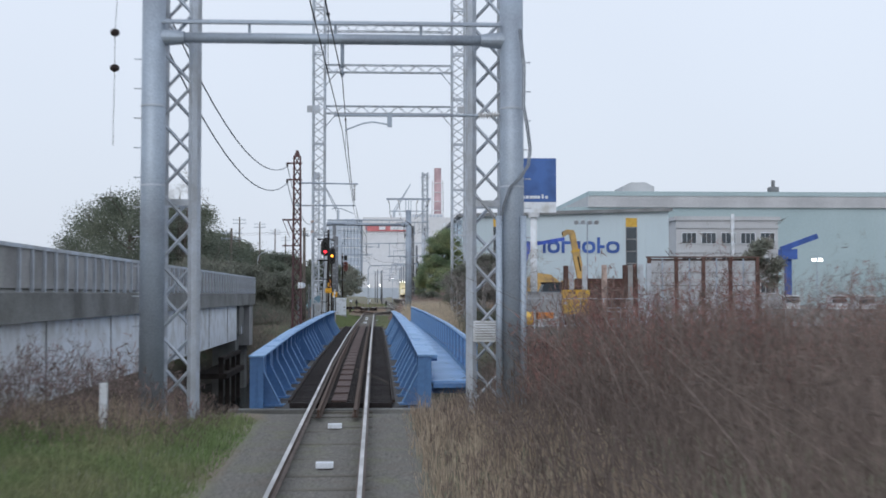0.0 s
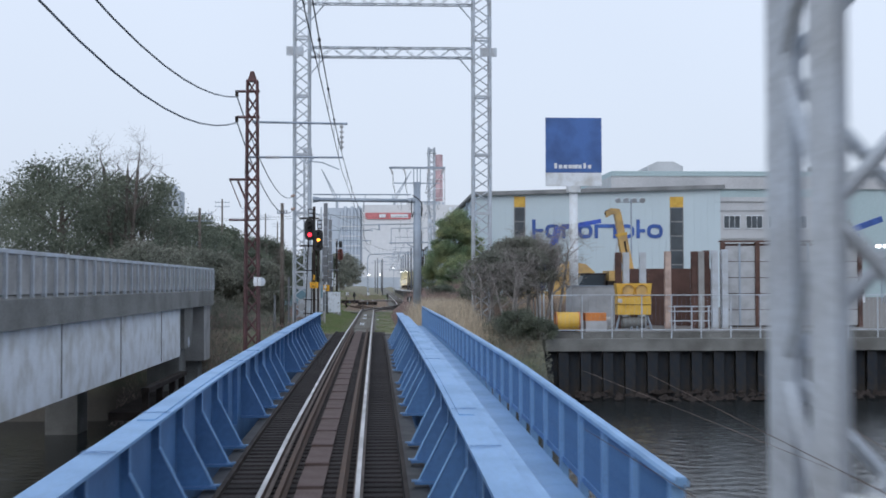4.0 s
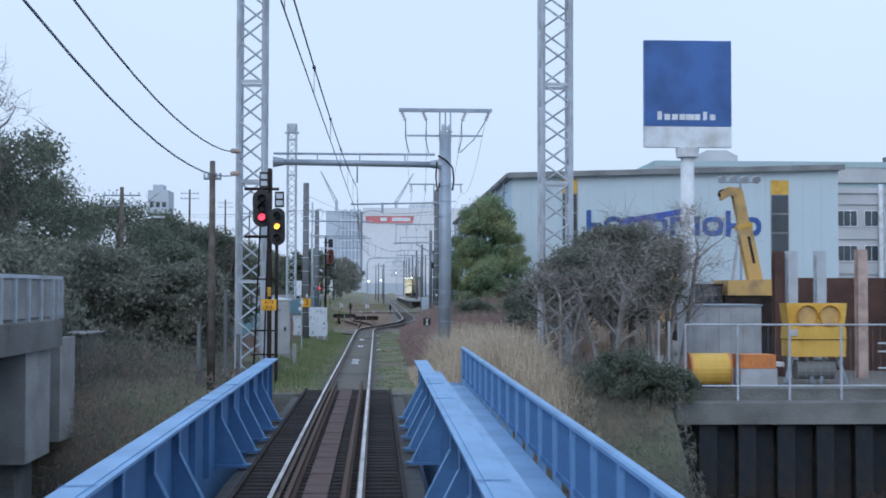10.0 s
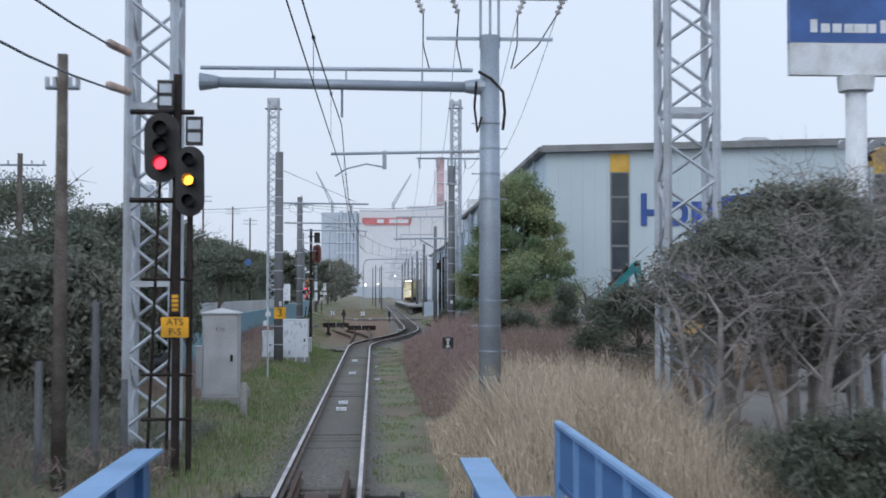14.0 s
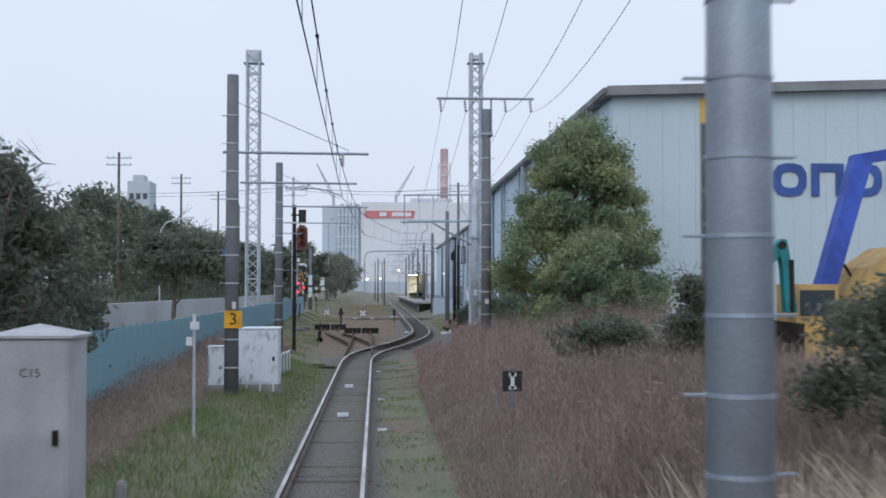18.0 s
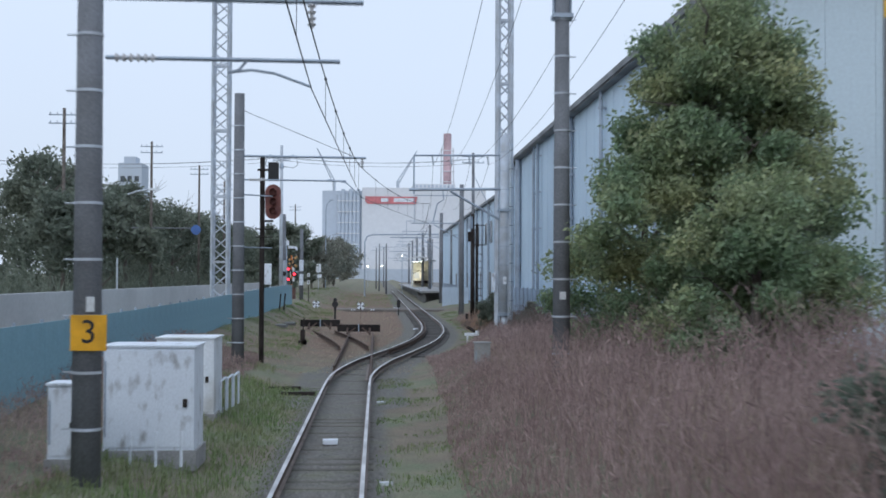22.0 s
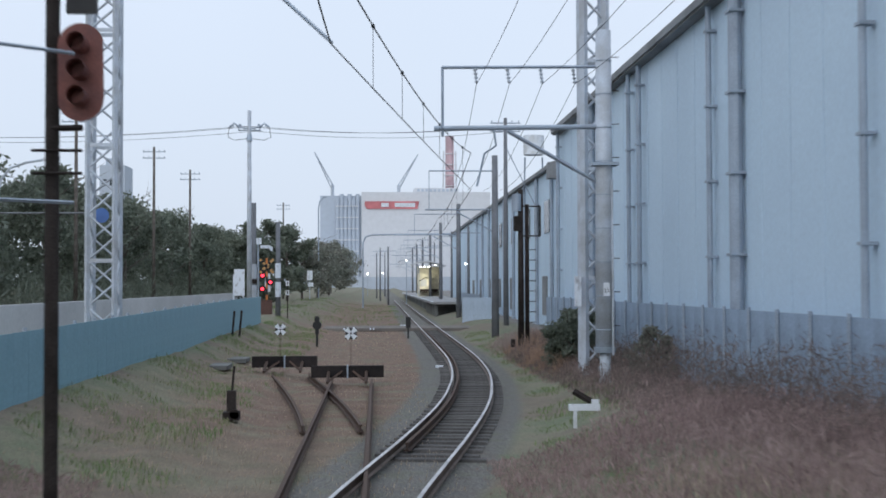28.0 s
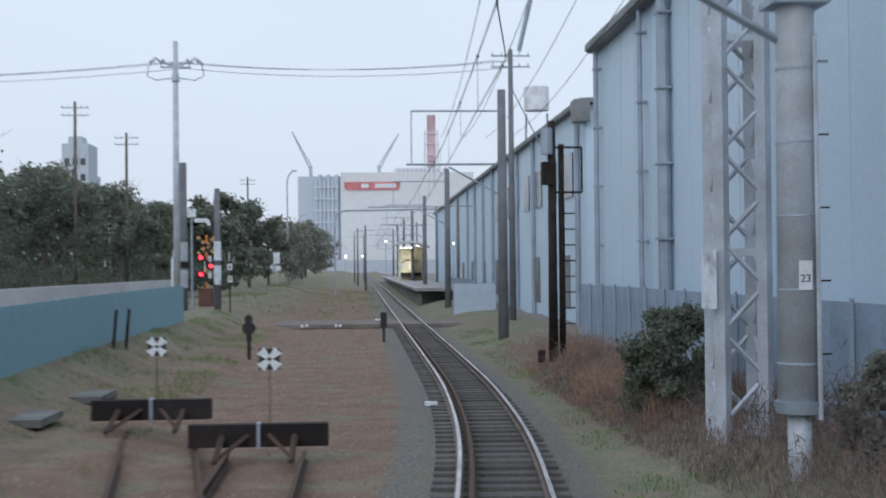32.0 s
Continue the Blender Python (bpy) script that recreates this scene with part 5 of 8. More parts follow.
for i, (x, y, h) in enumerate(((8.9, 240, 8), (9.4, 275, 9), (2.2, 300, 8), (1.2, 340, 9), (9.8, 310, 9), (10.5, 345, 10), (0.6, 372, 9), (9.2, 330, 8), (2.4, 410, 10))):
    th = concrete_pole((x, y), h, 0.14, 0.1, "far dark pole with a short crossarm", "far poles", False)
    part("crossarm", Mesh().bar((-1.2, 0, h - 0.6), (1.2, 0, h - 0.6), 0.05), MT["galv"], th)

# Equipment pole with ladder beside the curve.
ep = thing("equipment_pole", "dark equipment pole with boxes and rungs beside the fence", "pole", (6.55, 176.8, 0))
part("shaft", Mesh().tube((0, 0, 0.3), (0, 0, 6.6), 0.13, 0.1, sides=12), MT["dark"], ep, smooth=True)
part("shaft", Mesh().tube((0.28, 0.2, 0.3), (0.28, 0.2, 6.0), 0.09, 0.08, sides=12), MT["dark"], ep, smooth=True)
part("box", Mesh().box((-0.28, -0.2, 4.9), (0.05, 0.15, 5.5)), MT["dark"], ep)
part("transformer", Mesh().tube((-0.15, -0.1, 5.7), (-0.15, -0.1, 6.4), 0.16, sides=12), MT["galv"], ep)
part("bracket", Mesh().bar((0, 0, 5.9), (0.8, 0, 5.9), 0.04).bar((0.8, 0, 5.9), (0.8, 0, 4.7), 0.04).bar((0.8, 0, 4.7), (0, 0, 4.7), 0.04), MT["dark"], ep)
for k in range(8):
    part("rung", Mesh().bar((0.3, 0.1, 1.2 + 0.42 * k), (0.62, 0.1, 1.2 + 0.42 * k), 0.025), MT["dark"], ep)
for x in (-0.42, -0.12):
    part("foot_box", Mesh().box((x, -0.2, 0.2), (x + 0.16, 0.0, 0.52)), MT["dark"], ep)

# Utility poles.
def utility_pole(at, top, label, mat="pole", arms=(0.5, 1.0), width=0.9, r=0.13):
    z0 = ground_z(*at) - 0.2
    th = thing("utility_pole", label, "utility pole", (at[0], at[1], 0), "utility poles")
    part("shaft", Mesh().tube((0, 0, z0), (0, 0, top), r, r * 0.65, sides=12), MT[mat], th, smooth=True)
    for a in arms:
        part("crossarm", Mesh().bar((-width, 0, top - a), (width, 0, top - a), 0.05), MT["galv"], th)
        for x in (-width * 0.9, -width * 0.45, width * 0.45, width * 0.9):
            part("pin", Mesh().tube((x, 0, top - a), (x, 0, top - a + 0.16), 0.035, sides=6), MT["galv_light"], th)
    return th


um = utility_pole((-6.97, 202.8), 13.3, "pale concrete utility pole beside the level crossing", "galv_light", (1.2,), 0.7, 0.17)
for s in (-1, 1):
    part("strain_arm", Mesh().path([(0.1 * s, 0, 12.2), (0.6 * s, -0.05, 12.3), (0.95 * s, -0.05, 12.55)], 0.05, 6), MT["galv"], um)
    for k in range(2):
        insulator(um, ((0.5 + 0.45 * k) * s, 0, 12.45), ((0.75 + 0.45 * k) * s, 0, 12.3), 2, 0.11, "galv")
    part("jumper", Mesh().path([(1.2 * s, 0, 12.25), (1.3 * s, 0, 11.7), (0.9 * s, 0, 11.5), (0.15 * s, 0, 11.6)], 0.02, 5), MT["wire"], um)
part("pole_band", Mesh().tube((0, 0, 11.45), (0, 0, 11.85), 0.19, 0.14, sides=10), MT["galv"], um)
ur = utility_pole((8.4, 201.3), 12.7, "tall utility pole with transformer gear beside the factory", "pole", (0.3, 0.8), 0.9, 0.16)
part("stay", Mesh().bar((0, 0, 11), (2.5, 0, 6.0), 0.04), MT["galv"], ur)
for x, z in ((-6.6, 12.35), (-7.3, 12.35), (-6.6, 12.05)):
    wire("service_wire", hung((x, 202.8, z), (x + 15.2, 201.3, z - 0.15), 0.4), 0.012)
    wire("service_wire", hung((x, 202.8, z), (x - 30, 206, z + 0.3), 0.7), 0.012)
for x, y, h in ((-17.7, 175.4, 12.6), (-17.5, 203.7, 13.6), (-17.0, 228.0, 13.8), (-16.1, 241.5, 13.2), (-11.5, 110, 7.6), (-12, 300, 14)):
    utility_pole((x, y), h, "weathered utility pole rising among the trees", "bark", (0.4, 0.9), 0.9, 0.14)
utility_pole((-3.9, 84.2), 6.3, "dark wooden pole with a small lamp head", "bark", (0.5,), 0.25, 0.12)
for x, y, h in ((-3.65, 85.5, 2.6), (-4.3, 84.6, 1.7), (-3.4, 86.6, 1.3)):
    solid("stub_post", Mesh().tube((x, y, -0.3), (x, y, h), 0.07, 0.055, sides=8), MT["pole"], "short weathered post in the undergrowth", "post", "stub posts")

for x, y in ((-5.18, 178.0), (-4.95, 178.6)):
    solid("stub_post", Mesh().tube((x - 0.06, y, 0.3), (x + 0.06, y, 1.68), 0.045, sides=8), MT["dark"], "short dark post leaning by the blue fence", "post", "stub posts")

# ---------------------------------------------------------------- signals and boxes
def lamp_head(th, x, y, z, w, h, lit, mat, hoods=3, inner="black"):
    n = 20
    poly = []
    for i in range(n):
        a = 2 * math.pi * i / n
        cx, cz = math.cos(a), math.sin(a)
        poly.append((x + cx * w / 2, z + (h / 2 - w / 2) * (1 if cz > 0 else -1) + cz * w / 2))
    board = part("backboard", Mesh().prism(poly, y, y + 0.03), MT[mat], th)
    for k in range(hoods):
        zz = z - (h - w) / 2 + (h - w) * k / max(1, hoods - 1)
        m = Mesh().tube((x, y - 0.26, zz + 0.01), (x, y, zz), w * 0.2, sides=14, caps=False)
        part("hood", m, MT[inner], board)
        is_lit = lit and k == lit[0]
        part("lens", Mesh().disc((x, y - 0.06, zz), w * (0.185 if is_lit else 0.17), (0, 1, 0), 0.03), MT[lit[1]] if is_lit else MT[inner], board)
    return board


sg = thing("colour_light_signal", "black colour-light signals showing red and amber on a post", "railway signal", (0, 0, 0))
part("post", Mesh().tube((-2.36, 85.3, -0.2), (-2.36, 85.3, 6.2), 0.07, sides=10), MT["dark"], sg)
part("post", Mesh().tube((-2.16, 85.35, -0.2), (-2.16, 85.35, 4.0), 0.05, sides=10), MT["dark"], sg)
lamp_head(sg, -2.57, 85.1, 5.02, 0.56, 1.1, (0, "red_lamp"), "black")
lamp_head(sg, -2.12, 85.0, 4.48, 0.46, 1.1, (1, "amber_lamp"), "black")
for x, z, w, h in ((-2.52, 5.85, 0.26, 0.46), (-2.07, 5.28, 0.27, 0.46)):
    pan = part("name_panel", Mesh().box((x - w / 2, 85.1, z - h / 2), (x + w / 2, 85.13, z + h / 2)), MT["black"], sg)
    for s in (0.1, -0.1):
        part("print_bar", Mesh().box((x - w * 0.36, 85.09, z + s - 0.07), (x + w * 0.36, 85.095, z + s + 0.07)), MT["galv_light"], pan)
for z in (5.6, 4.2):
    part("mount_arm", Mesh().bar((-3.1, 85.3, z), (-2.1, 85.3, z), 0.06), MT["dark"], sg)
ladder = Mesh().bar((-2.85, 85.6, -0.1), (-2.62, 85.4, 5.2), 0.035)
part("ladder_stile", ladder, MT["dark"], sg)
part("ladder_stile", Mesh().bar((-2.55, 85.6, -0.1), (-2.40, 85.4, 5.2), 0.035), MT["dark"], sg)
for z in (2.95, 1.45, 0.75):
    part("rung_bar", Mesh().bar((-2.9, 85.3, z), (-2.1, 85.3, z), 0.035), MT["dark"], sg)
ats = thing("plate_sign", "yellow plate lettered ATS P-S on the signal post", "sign", (-2.36, 85.18, 2.20))
part("panel", Mesh().box((-0.215, 0, -0.16), (0.215, 0.01, 0.16)), MT["sign_yellow"], ats)
writing("lettering", "ATS\nP-S", 0.155, MT["black"], ats, (0, -0.004, 0.0))
ats2 = thing("plate_sign", "narrow black plate with small yellow print", "sign", (-2.36, 85.18, 2.58))
part("panel", Mesh().box((-0.075, 0, -0.16), (0.075, 0.01, 0.16)), MT["black"], ats2)
for k in range(4):
    part("print_bar", Mesh().box((-0.05, -0.004, -0.13 + 0.07 * k), (0.05, -0.002, -0.08 + 0.07 * k)), MT["sign_yellow"], ats2)

sg2 = thing("colour_light_signal", "unlit block signal with a brown shrouded head on a pole", "railway signal", (0, 0, 0))
part("post", Mesh().tube((-2.85, 139.2, 0), (-2.85, 139.2, 6.5), 0.08, sides=10), MT["dark"], sg2)
lamp_head(sg2, -2.50, 139.0, 5.05, 0.5, 1.08, None, "shroud", inner="shroud")
part("mount_arm", Mesh().bar((-3.0, 139.15, 6.05), (-2.5, 139.1, 6.05), 0.05), MT["dark"], sg2)
part("mount_arm", Mesh().bar((-2.85, 139.15, 4.45), (-2.5, 139.1, 4.45), 0.05), MT["dark"], sg2)
for z in (4.2, 3.95):
    part("hook_bar", Mesh().bar((-3.05, 139.1, z), (-2.5, 139.1, z), 0.025), MT["dark"], sg2)
part("name_panel", Mesh().box((-2.66, 139.0, 5.7), (-2.33, 139.08, 6.28)), MT["black"], sg2)

def cabinet(name, label, lo, hi, mat, roof=0.0, text="", door_gap=0.03, legs=0.0):
    w, d, h = hi[0] - lo[0], hi[1] - lo[1], hi[2] - lo[2]
    th = thing(name, label, "cabinet", lo)
    part("body", Mesh().box((0, 0, legs), (w, d, h)), MT[mat], th)
    dr = part("door", Mesh().box((door_gap, -0.018, legs + 0.05), (w - door_gap, 0, h - 0.05)), MT[mat], th)
    part("handle", Mesh().box((w - 0.16, -0.05, h * 0.42), (w - 0.10, -0.018, h * 0.50)), MT["dark"], dr)
    part("hinge", Mesh().tube((0.03, -0.03, legs + 0.2), (0.03, -0.03, h - 0.2), 0.012, sides=6), MT["galv"], dr)
    if roof:
        k = Mesh()
        o = 0.05
        k.v = [(-o, -o, h), (w + o, -o, h), (w + o, d + o, h), (-o, d + o, h), (w / 2, d / 2, h + roof), (-o, -o, h - 0.03), (w + o, -o, h - 0.03), (w + o, d + o, h - 0.03), (-o, d + o, h - 0.03)]
        k.f = [(0, 1, 4), (1, 2, 4), (2, 3, 4), (3, 0, 4), (5, 6, 1, 0), (6, 7, 2, 1), (7, 8, 3, 2), (8, 5, 0, 3), (8, 7, 6, 5)]
        part("roof", k, MT[mat], th)
    else:
        part("lid", Mesh().box((-0.03, -0.03, h), (w + 0.03, d + 0.03, h + 0.03)), MT[mat], th)
    part("plinth", Mesh().box((-0.04, -0.04, -0.3), (w + 0.04, d + 0.04, 0.0)), MT["concrete"], th)
    if text:
        writing("lettering", text, 0.13, MT["dark"], th, (w * 0.52, -0.021, h * 0.8))
    if legs:
        for x in (0.04, w - 0.1):
            part("leg", Mesh().box((x, 0.02, 0), (x + 0.06, d - 0.02, legs)), MT["galv"], th)
    return th


cabinet("relay_cabinet", "tall grey steel relay cabinet with a pitched lid on grass", (-3.36, 96.0, 0.26), (-2.52, 96.85, 2.27), "grey_box", 0.12, "C15")
cabinet("equipment_box", "white steel equipment box streaked with dark scuffs", (-3.28, 118.0, 0.14), (-1.95, 119.0, 1.66), "white_worn")
cabinet("equipment_box", "clean white steel equipment box beside the scuffed one", (-3.5, 123.9, 0.05), (-2.4, 125.2, 1.5), "white")
cabinet("equipment_box", "small white steel box at the foot of the pole", (-3.66, 116.3, 0.25), (-3.2, 116.8, 1.24), "white_worn")
for k in range(3):
    solid("guard_post", Mesh().tube((-2.75 + 0.36 * k, 117.3, 0.0), (-2.75 + 0.36 * k, 117.3, 0.5), 0.022, sides=8), MT["white_worn"], "short white pipe post in front of the equipment box", "post", "guard posts")
cabinet("equipment_box", "far small grey box behind the relay cabinet", (-4.0, 99.5, 0.2), (-3.5, 100.0, 1.3), "grey_box")
cabinet("cable_box", "weathered grey concrete box half hidden in dry brush", (3.34, 132.6, 0.25), (3.74, 133.0, 0.98), "concrete")
for k in range(3):
    th = thing("pipe_hoop", "short white bent pipe guard beside the equipment box", "guard rail", (-2.35 + 0.05 * k, 124.6 + 0.7 * k, 0), "pipe guards")
    part("pipe", Mesh().path([(0, 0, 0.0), (0, 0, 0.62), (0.05, 0.25, 0.68), (0.05, 0.5, 0.68), (0.05, 0.5, 0.0)], 0.025), MT["white_worn"], th)
pb = thing("location_post", "slim white post with a small box on top", "post", (-2.62, 106.2, 0))
part("shaft", Mesh().tube((0, 0, 0), (0, 0, 2.1), 0.03, sides=8), MT["galv_light"], pb)
part("head", Mesh().box((-0.07, -0.05, 2.02), (0.09, 0.06, 2.16)).box((-0.03, -0.03, 2.16), (0.03, 0.03, 2.3)), MT["white"], pb)
part("side_box", Mesh().box((-0.14, -0.04, 1.72), (-0.03, 0.04, 1.88)), MT["white"], pb)
pk = thing("marker_post", "small black marker plate with a white figure on a grey post", "marker", (2.95, 102.8, 0))
part("shaft", Mesh().tube((0, 0.03, 0), (0, 0.03, 1.5), 0.035, sides=8), MT["pole"], pk)
part("plate", Mesh().box((-0.16, 0, 1.12), (0.16, 0.02, 1.45)), MT["black"], pk)
part("figure", Mesh().box((-0.03, -0.012, 1.16), (0.03, 0, 1.42)).box((-0.06, -0.012, 1.36), (0.06, 0, 1.42)).box((-0.06, -0.012, 1.15), (0.06, 0, 1.21)), MT["white"], pk)
gp = solid("track_post", Mesh().box((-3.86, 21.9, -0.9), (-3.74, 22.02, 0.35)), MT["white"], "white square marker post in the grass", "post")


# ---------------------------------------------------------------- road viaduct on the left
va = thing("road_viaduct", "grey concrete road viaduct with a ribbed parapet ending at the bank", "viaduct")
VX = -6.3
def via_z(y):
    return -0.0015 * max(0.0, 79 - y)


def via_path(off, y0=-30.0):
    pts = [(VX + off, y, via_z(y)) for y in steps((y0, 76, 6.0))]
    r = 7.5
    for k in range(1, 9):
        a = math.pi / 2 * k / 8
        y = 76 + (r + off) * math.sin(a)
        pts.append((VX - r + (r + off) * math.cos(a), y, via_z(y)))
    pts.append((VX - 60, 76 + r + off, 0.0))
    return pts


part("deck", Mesh().profile([(-0.1, 1.35), (0.0, 1.35), (0.0, 1.95), (-0.1, 2.05), (-7.0, 2.05), (-7.0, 1.6), (-1.2, 1.5)], via_path(0.0)), MT["concrete_d"], va)
part("parapet", Mesh().profile([(-0.22, 2.05), (-0.04, 2.05), (-0.04, 2.86), (-0.22, 2.86)], via_path(0.0)), MT["concrete"], va)
part("coping", Mesh().profile([(-0.26, 2.86), (0.0, 2.86), (0.0, 2.94), (-0.26, 2.94)], via_path(0.0)), MT["galv_light"], va)
pp = via_path(0.0)
for a, b in zip(pp, pp[1:]):
    d = math.hypot(b[0] - a[0], b[1] - a[1])
    n = max(1, round(d / 0.95))
    ang = -math.degrees(math.atan2(b[0] - a[0], b[1] - a[1]))
    for k in range(n):
        x, y = a[0] + (b[0] - a[0]) * k / n, a[1] + (b[1] - a[1]) * k / n
        if y < 25 or x < -14:
            continue
        o = part("parapet_post", Mesh().box((-0.06, -0.05, 1.98), (0.02, 0.05, 2.86)), MT["galv_light"], va)
        o.matrix_basis = pose(x, y, via_z(y), 0, 0, ang)
part("box_girder", Mesh().profile([(-5.5, -0.45), (-0.25, -0.45), (-0.25, 1.5), (-5.5, 1.5)], [(VX, y, via_z(y)) for y in (-30, 20, 68.3)]), MT["white"], va, "pale painted steel girder")
for k in range(9):
    part("girder_seam", Mesh().box((VX - 0.25, 8 + 7 * k, -0.4 + via_z(8 + 7 * k)), (VX - 0.235, 8.08 + 7 * k, 1.46 + via_z(8 + 7 * k))), MT["concrete_d"], va)
part("crosshead", Mesh().box((VX - 6.0, 68.7, -0.2), (VX - 0.15, 70.9, 1.4)), MT["concrete_d"], va)
part("pier", Mesh().box((VX - 1.6, 69.0, -6), (VX - 0.4, 70.7, -0.2)), MT["concrete_d"], va)
part("pier", Mesh().box((VX - 5.4, 69.0, -6), (VX - 4.2, 70.7, -0.2)), MT["concrete_d"], va)
part("pier_head", Mesh().box((VX - 1.9, 74.6, -1.0), (VX - 0.2, 76.6, 1.4)), MT["concrete"], va)
part("pier_head", Mesh().box((VX - 2.4, 80.4, -1.2), (VX - 0.9, 82.0, 1.4)), MT["concrete"], va)
part("pier", Mesh().box((VX - 1.5, 74.9, -6), (VX - 0.5, 76.3, -1.0)), MT["concrete_d"], va)
part("bearing_plate", Mesh().disc((VX - 0.3, 69.8, 0.0), 0.2, (1, 0, 0), 0.16), MT["galv_light"], va)
part("waterside_frame", Mesh().box((VX - 1.2, 60.0, -2.0), (VX + 0.2, 68.0, -1.75)).box((VX - 0.2, 60.2, -4), (VX, 60.45, -1.0)).box((VX - 0.2, 62.8, -4), (VX, 63.05, -1.0)).box((VX - 0.2, 65.4, -4), (VX, 65.65, -1.0)).box((VX - 0.2, 67.6, -4), (VX, 67.85, -1.0)).box((VX - 0.2, 60.0, -1.15), (VX + 0.05, 68.0, -1.0)), MT["dark"], va)
abut = thing("viaduct_abutment", "grey stained concrete viaduct abutment in the bank", "abutment")
part("wall", Mesh().box((VX - 20, 85.8, -4.5), (VX - 1.6, 92, 1.3)), MT["concrete_d"], abut)
part("coping", Mesh().box((VX - 20.1, 85.7, 1.3), (VX - 1.5, 92.1, 1.34)), MT["concrete"], abut)
for k in range(4):
    part("buttress", Mesh().prism([(VX - 3.2 - 4.2 * k, -4.0), (VX - 2.6 - 4.2 * k, -4.0), (VX - 2.6 - 4.2 * k, 1.2), (VX - 3.2 - 4.2 * k, 1.2)], 85.5, 85.79), MT["concrete_d"], abut)
rl = thing("street_lamp", "white street lamp with a bent arm beside the road", "street lamp", (-15.7, 136.0, 0.2))
part("post", Mesh().path([(0, 0, 0), (0, 0, 6.4), (0.1, 0, 6.9), (0.5, 0, 7.3), (1.5, 0, 7.45)], 0.07, 8), MT["white"], rl)
part("lantern", Mesh().box((1.4, -0.12, 7.36), (2.0, 0.12, 7.5)), MT["galv_light"], rl)
for x in (-13.3, -12.4):
    rs = thing("road_sign", "round road sign seen from its pale back", "road sign", (x, 124.0, 0.2), "road signs")
    part("disc", Mesh().disc((0, 0, 5.4), 0.42, (0, 1, 0), 0.02), MT["galv_light"], rs)
    part("rim", Mesh().tube((0, -0.012, 5.4), (0, 0.03, 5.4), 0.43, sides=20, caps=False), MT["galv"], rs)
    part("post", Mesh().tube((0, 0.06, 0), (0, 0.06, 5.85), 0.045, sides=8), MT["galv_light"], rs)

# ---------------------------------------------------------------- quay, sheet piles, yard fence
quay = thing("quay_wall", "concrete quay beam over dark corrugated sheet piles at the canal", "quay wall", kind="structure")
part("cap_beam", Mesh().box((9.2, 83.2, -1.12), (70, 84.3, -0.52)), MT["concrete_d"], quay)
part("apron", Mesh().box((9.3, 84.3, -0.6), (70, 85.2, -0.2)), MT["concrete_d"], quay)
pile_a = Mesh().prism([(0, -5.5), (0.62, -5.5), (0.62, -1.12), (0, -1.12)], 0.0, 0.1).data("sheet_pile", MT["pile"])
pile_b = Mesh().prism([(0, -5.5), (0.50, -5.5), (0.50, -1.12), (0, -1.12)], 0.0, 0.1).data("sheet_pile", MT["pile"])
for k in range(40):
    o = new("sheet_pile", pile_a)
    o.parent, o.location = quay, (9.25 + 1.12 * k, 83.75, 0)
    o = new("sheet_pile", pile_b)
    o.parent, o.location = quay, (9.87 + 1.12 * k, 83.35, 0)
shore = Mesh()
rng = random.Random(4)
for k in range(420):
    x, yy, r = rng.uniform(8.6, 45), rng.uniform(81.2, 83.6), rng.uniform(0.10, 0.32)
    c = Vector((x, yy, WATER + 0.02 + 0.12 * (yy - 81.2)))
    k0 = len(shore.v)
    for i in range(6):
        a = i * math.pi / 3 + rng.random()
        shore.v.append((c.x + r * math.cos(a), c.y + r * 0.8 * math.sin(a), c.z + rng.uniform(-0.05, 0.05)))
    shore.v.append((c.x + rng.uniform(-0.05, 0.05), c.y, c.z + r * 0.7))
    shore.f += [(k0 + i, k0 + (i + 1) % 6, k0 + 6) for i in range(6)]
solid("shore_stones", shore, MT["dark"], "loose dark stones along the foot of the quay", "stones", kind="stuff")
yf = thing("yard_fence", "galvanised pipe fence along the quay edge", "fence")
for k in range(22):
    part("post", Mesh().tube((9.65 + 1.52 * k, 84.05, -0.52), (9.65 + 1.52 * k, 84.05, 1.68), 0.035, sides=8), MT["galv_light"], yf)
for z in (1.66, -0.1):
    part("rail", Mesh().tube((9.65, 84.05, z), (43, 84.05, z), 0.028, sides=8), MT["galv_light"], yf)
mesh_w = Mesh()
for k in range(150):
    mesh_w.tube((9.65 + 0.22 * k, 84.05, -0.1), (9.65 + 0.22 * k, 84.05, 1.66), 0.004, sides=3, caps=False)
tagged(part("mesh_wire", mesh_w, MT["galv"], yf), kind="stuff")
for k in range(4):
    part("side_post", Mesh().tube((9.3, 84.6 + 1.4 * k, -0.5), (9.3, 84.6 + 1.4 * k, 1.75), 0.035, sides=8), MT["galv_light"], yf)

# Yard things.
dr_ = thing("fuel_drum_tank", "yellow-orange steel cylinder tank lying on the quay", "tank", (10.55, 85.0, -0.2))
part("shell", Mesh().tube((-0.6, 0, 0.5), (0.6, 0, 0.5), 0.5, sides=24), MT["yellow"], dr_, smooth=False)
for x in (-0.58, 0.58):
    part("rim", Mesh().tube((x - 0.03, 0, 0.5), (x + 0.03, 0, 0.5), 0.52, sides=24), MT["orange"], dr_)
part("saddle", Mesh().box((-0.4, -0.35, 0.0), (0.4, 0.35, 0.1)), MT["dark"], dr_)
ob_ = thing("tool_skip", "grey steel skip with an orange upper half", "skip", (12.05, 85.3, -0.2))
part("lower", Mesh().box((-0.55, -0.4, 0), (0.55, 0.4, 0.55)), MT["grey_box"], ob_)
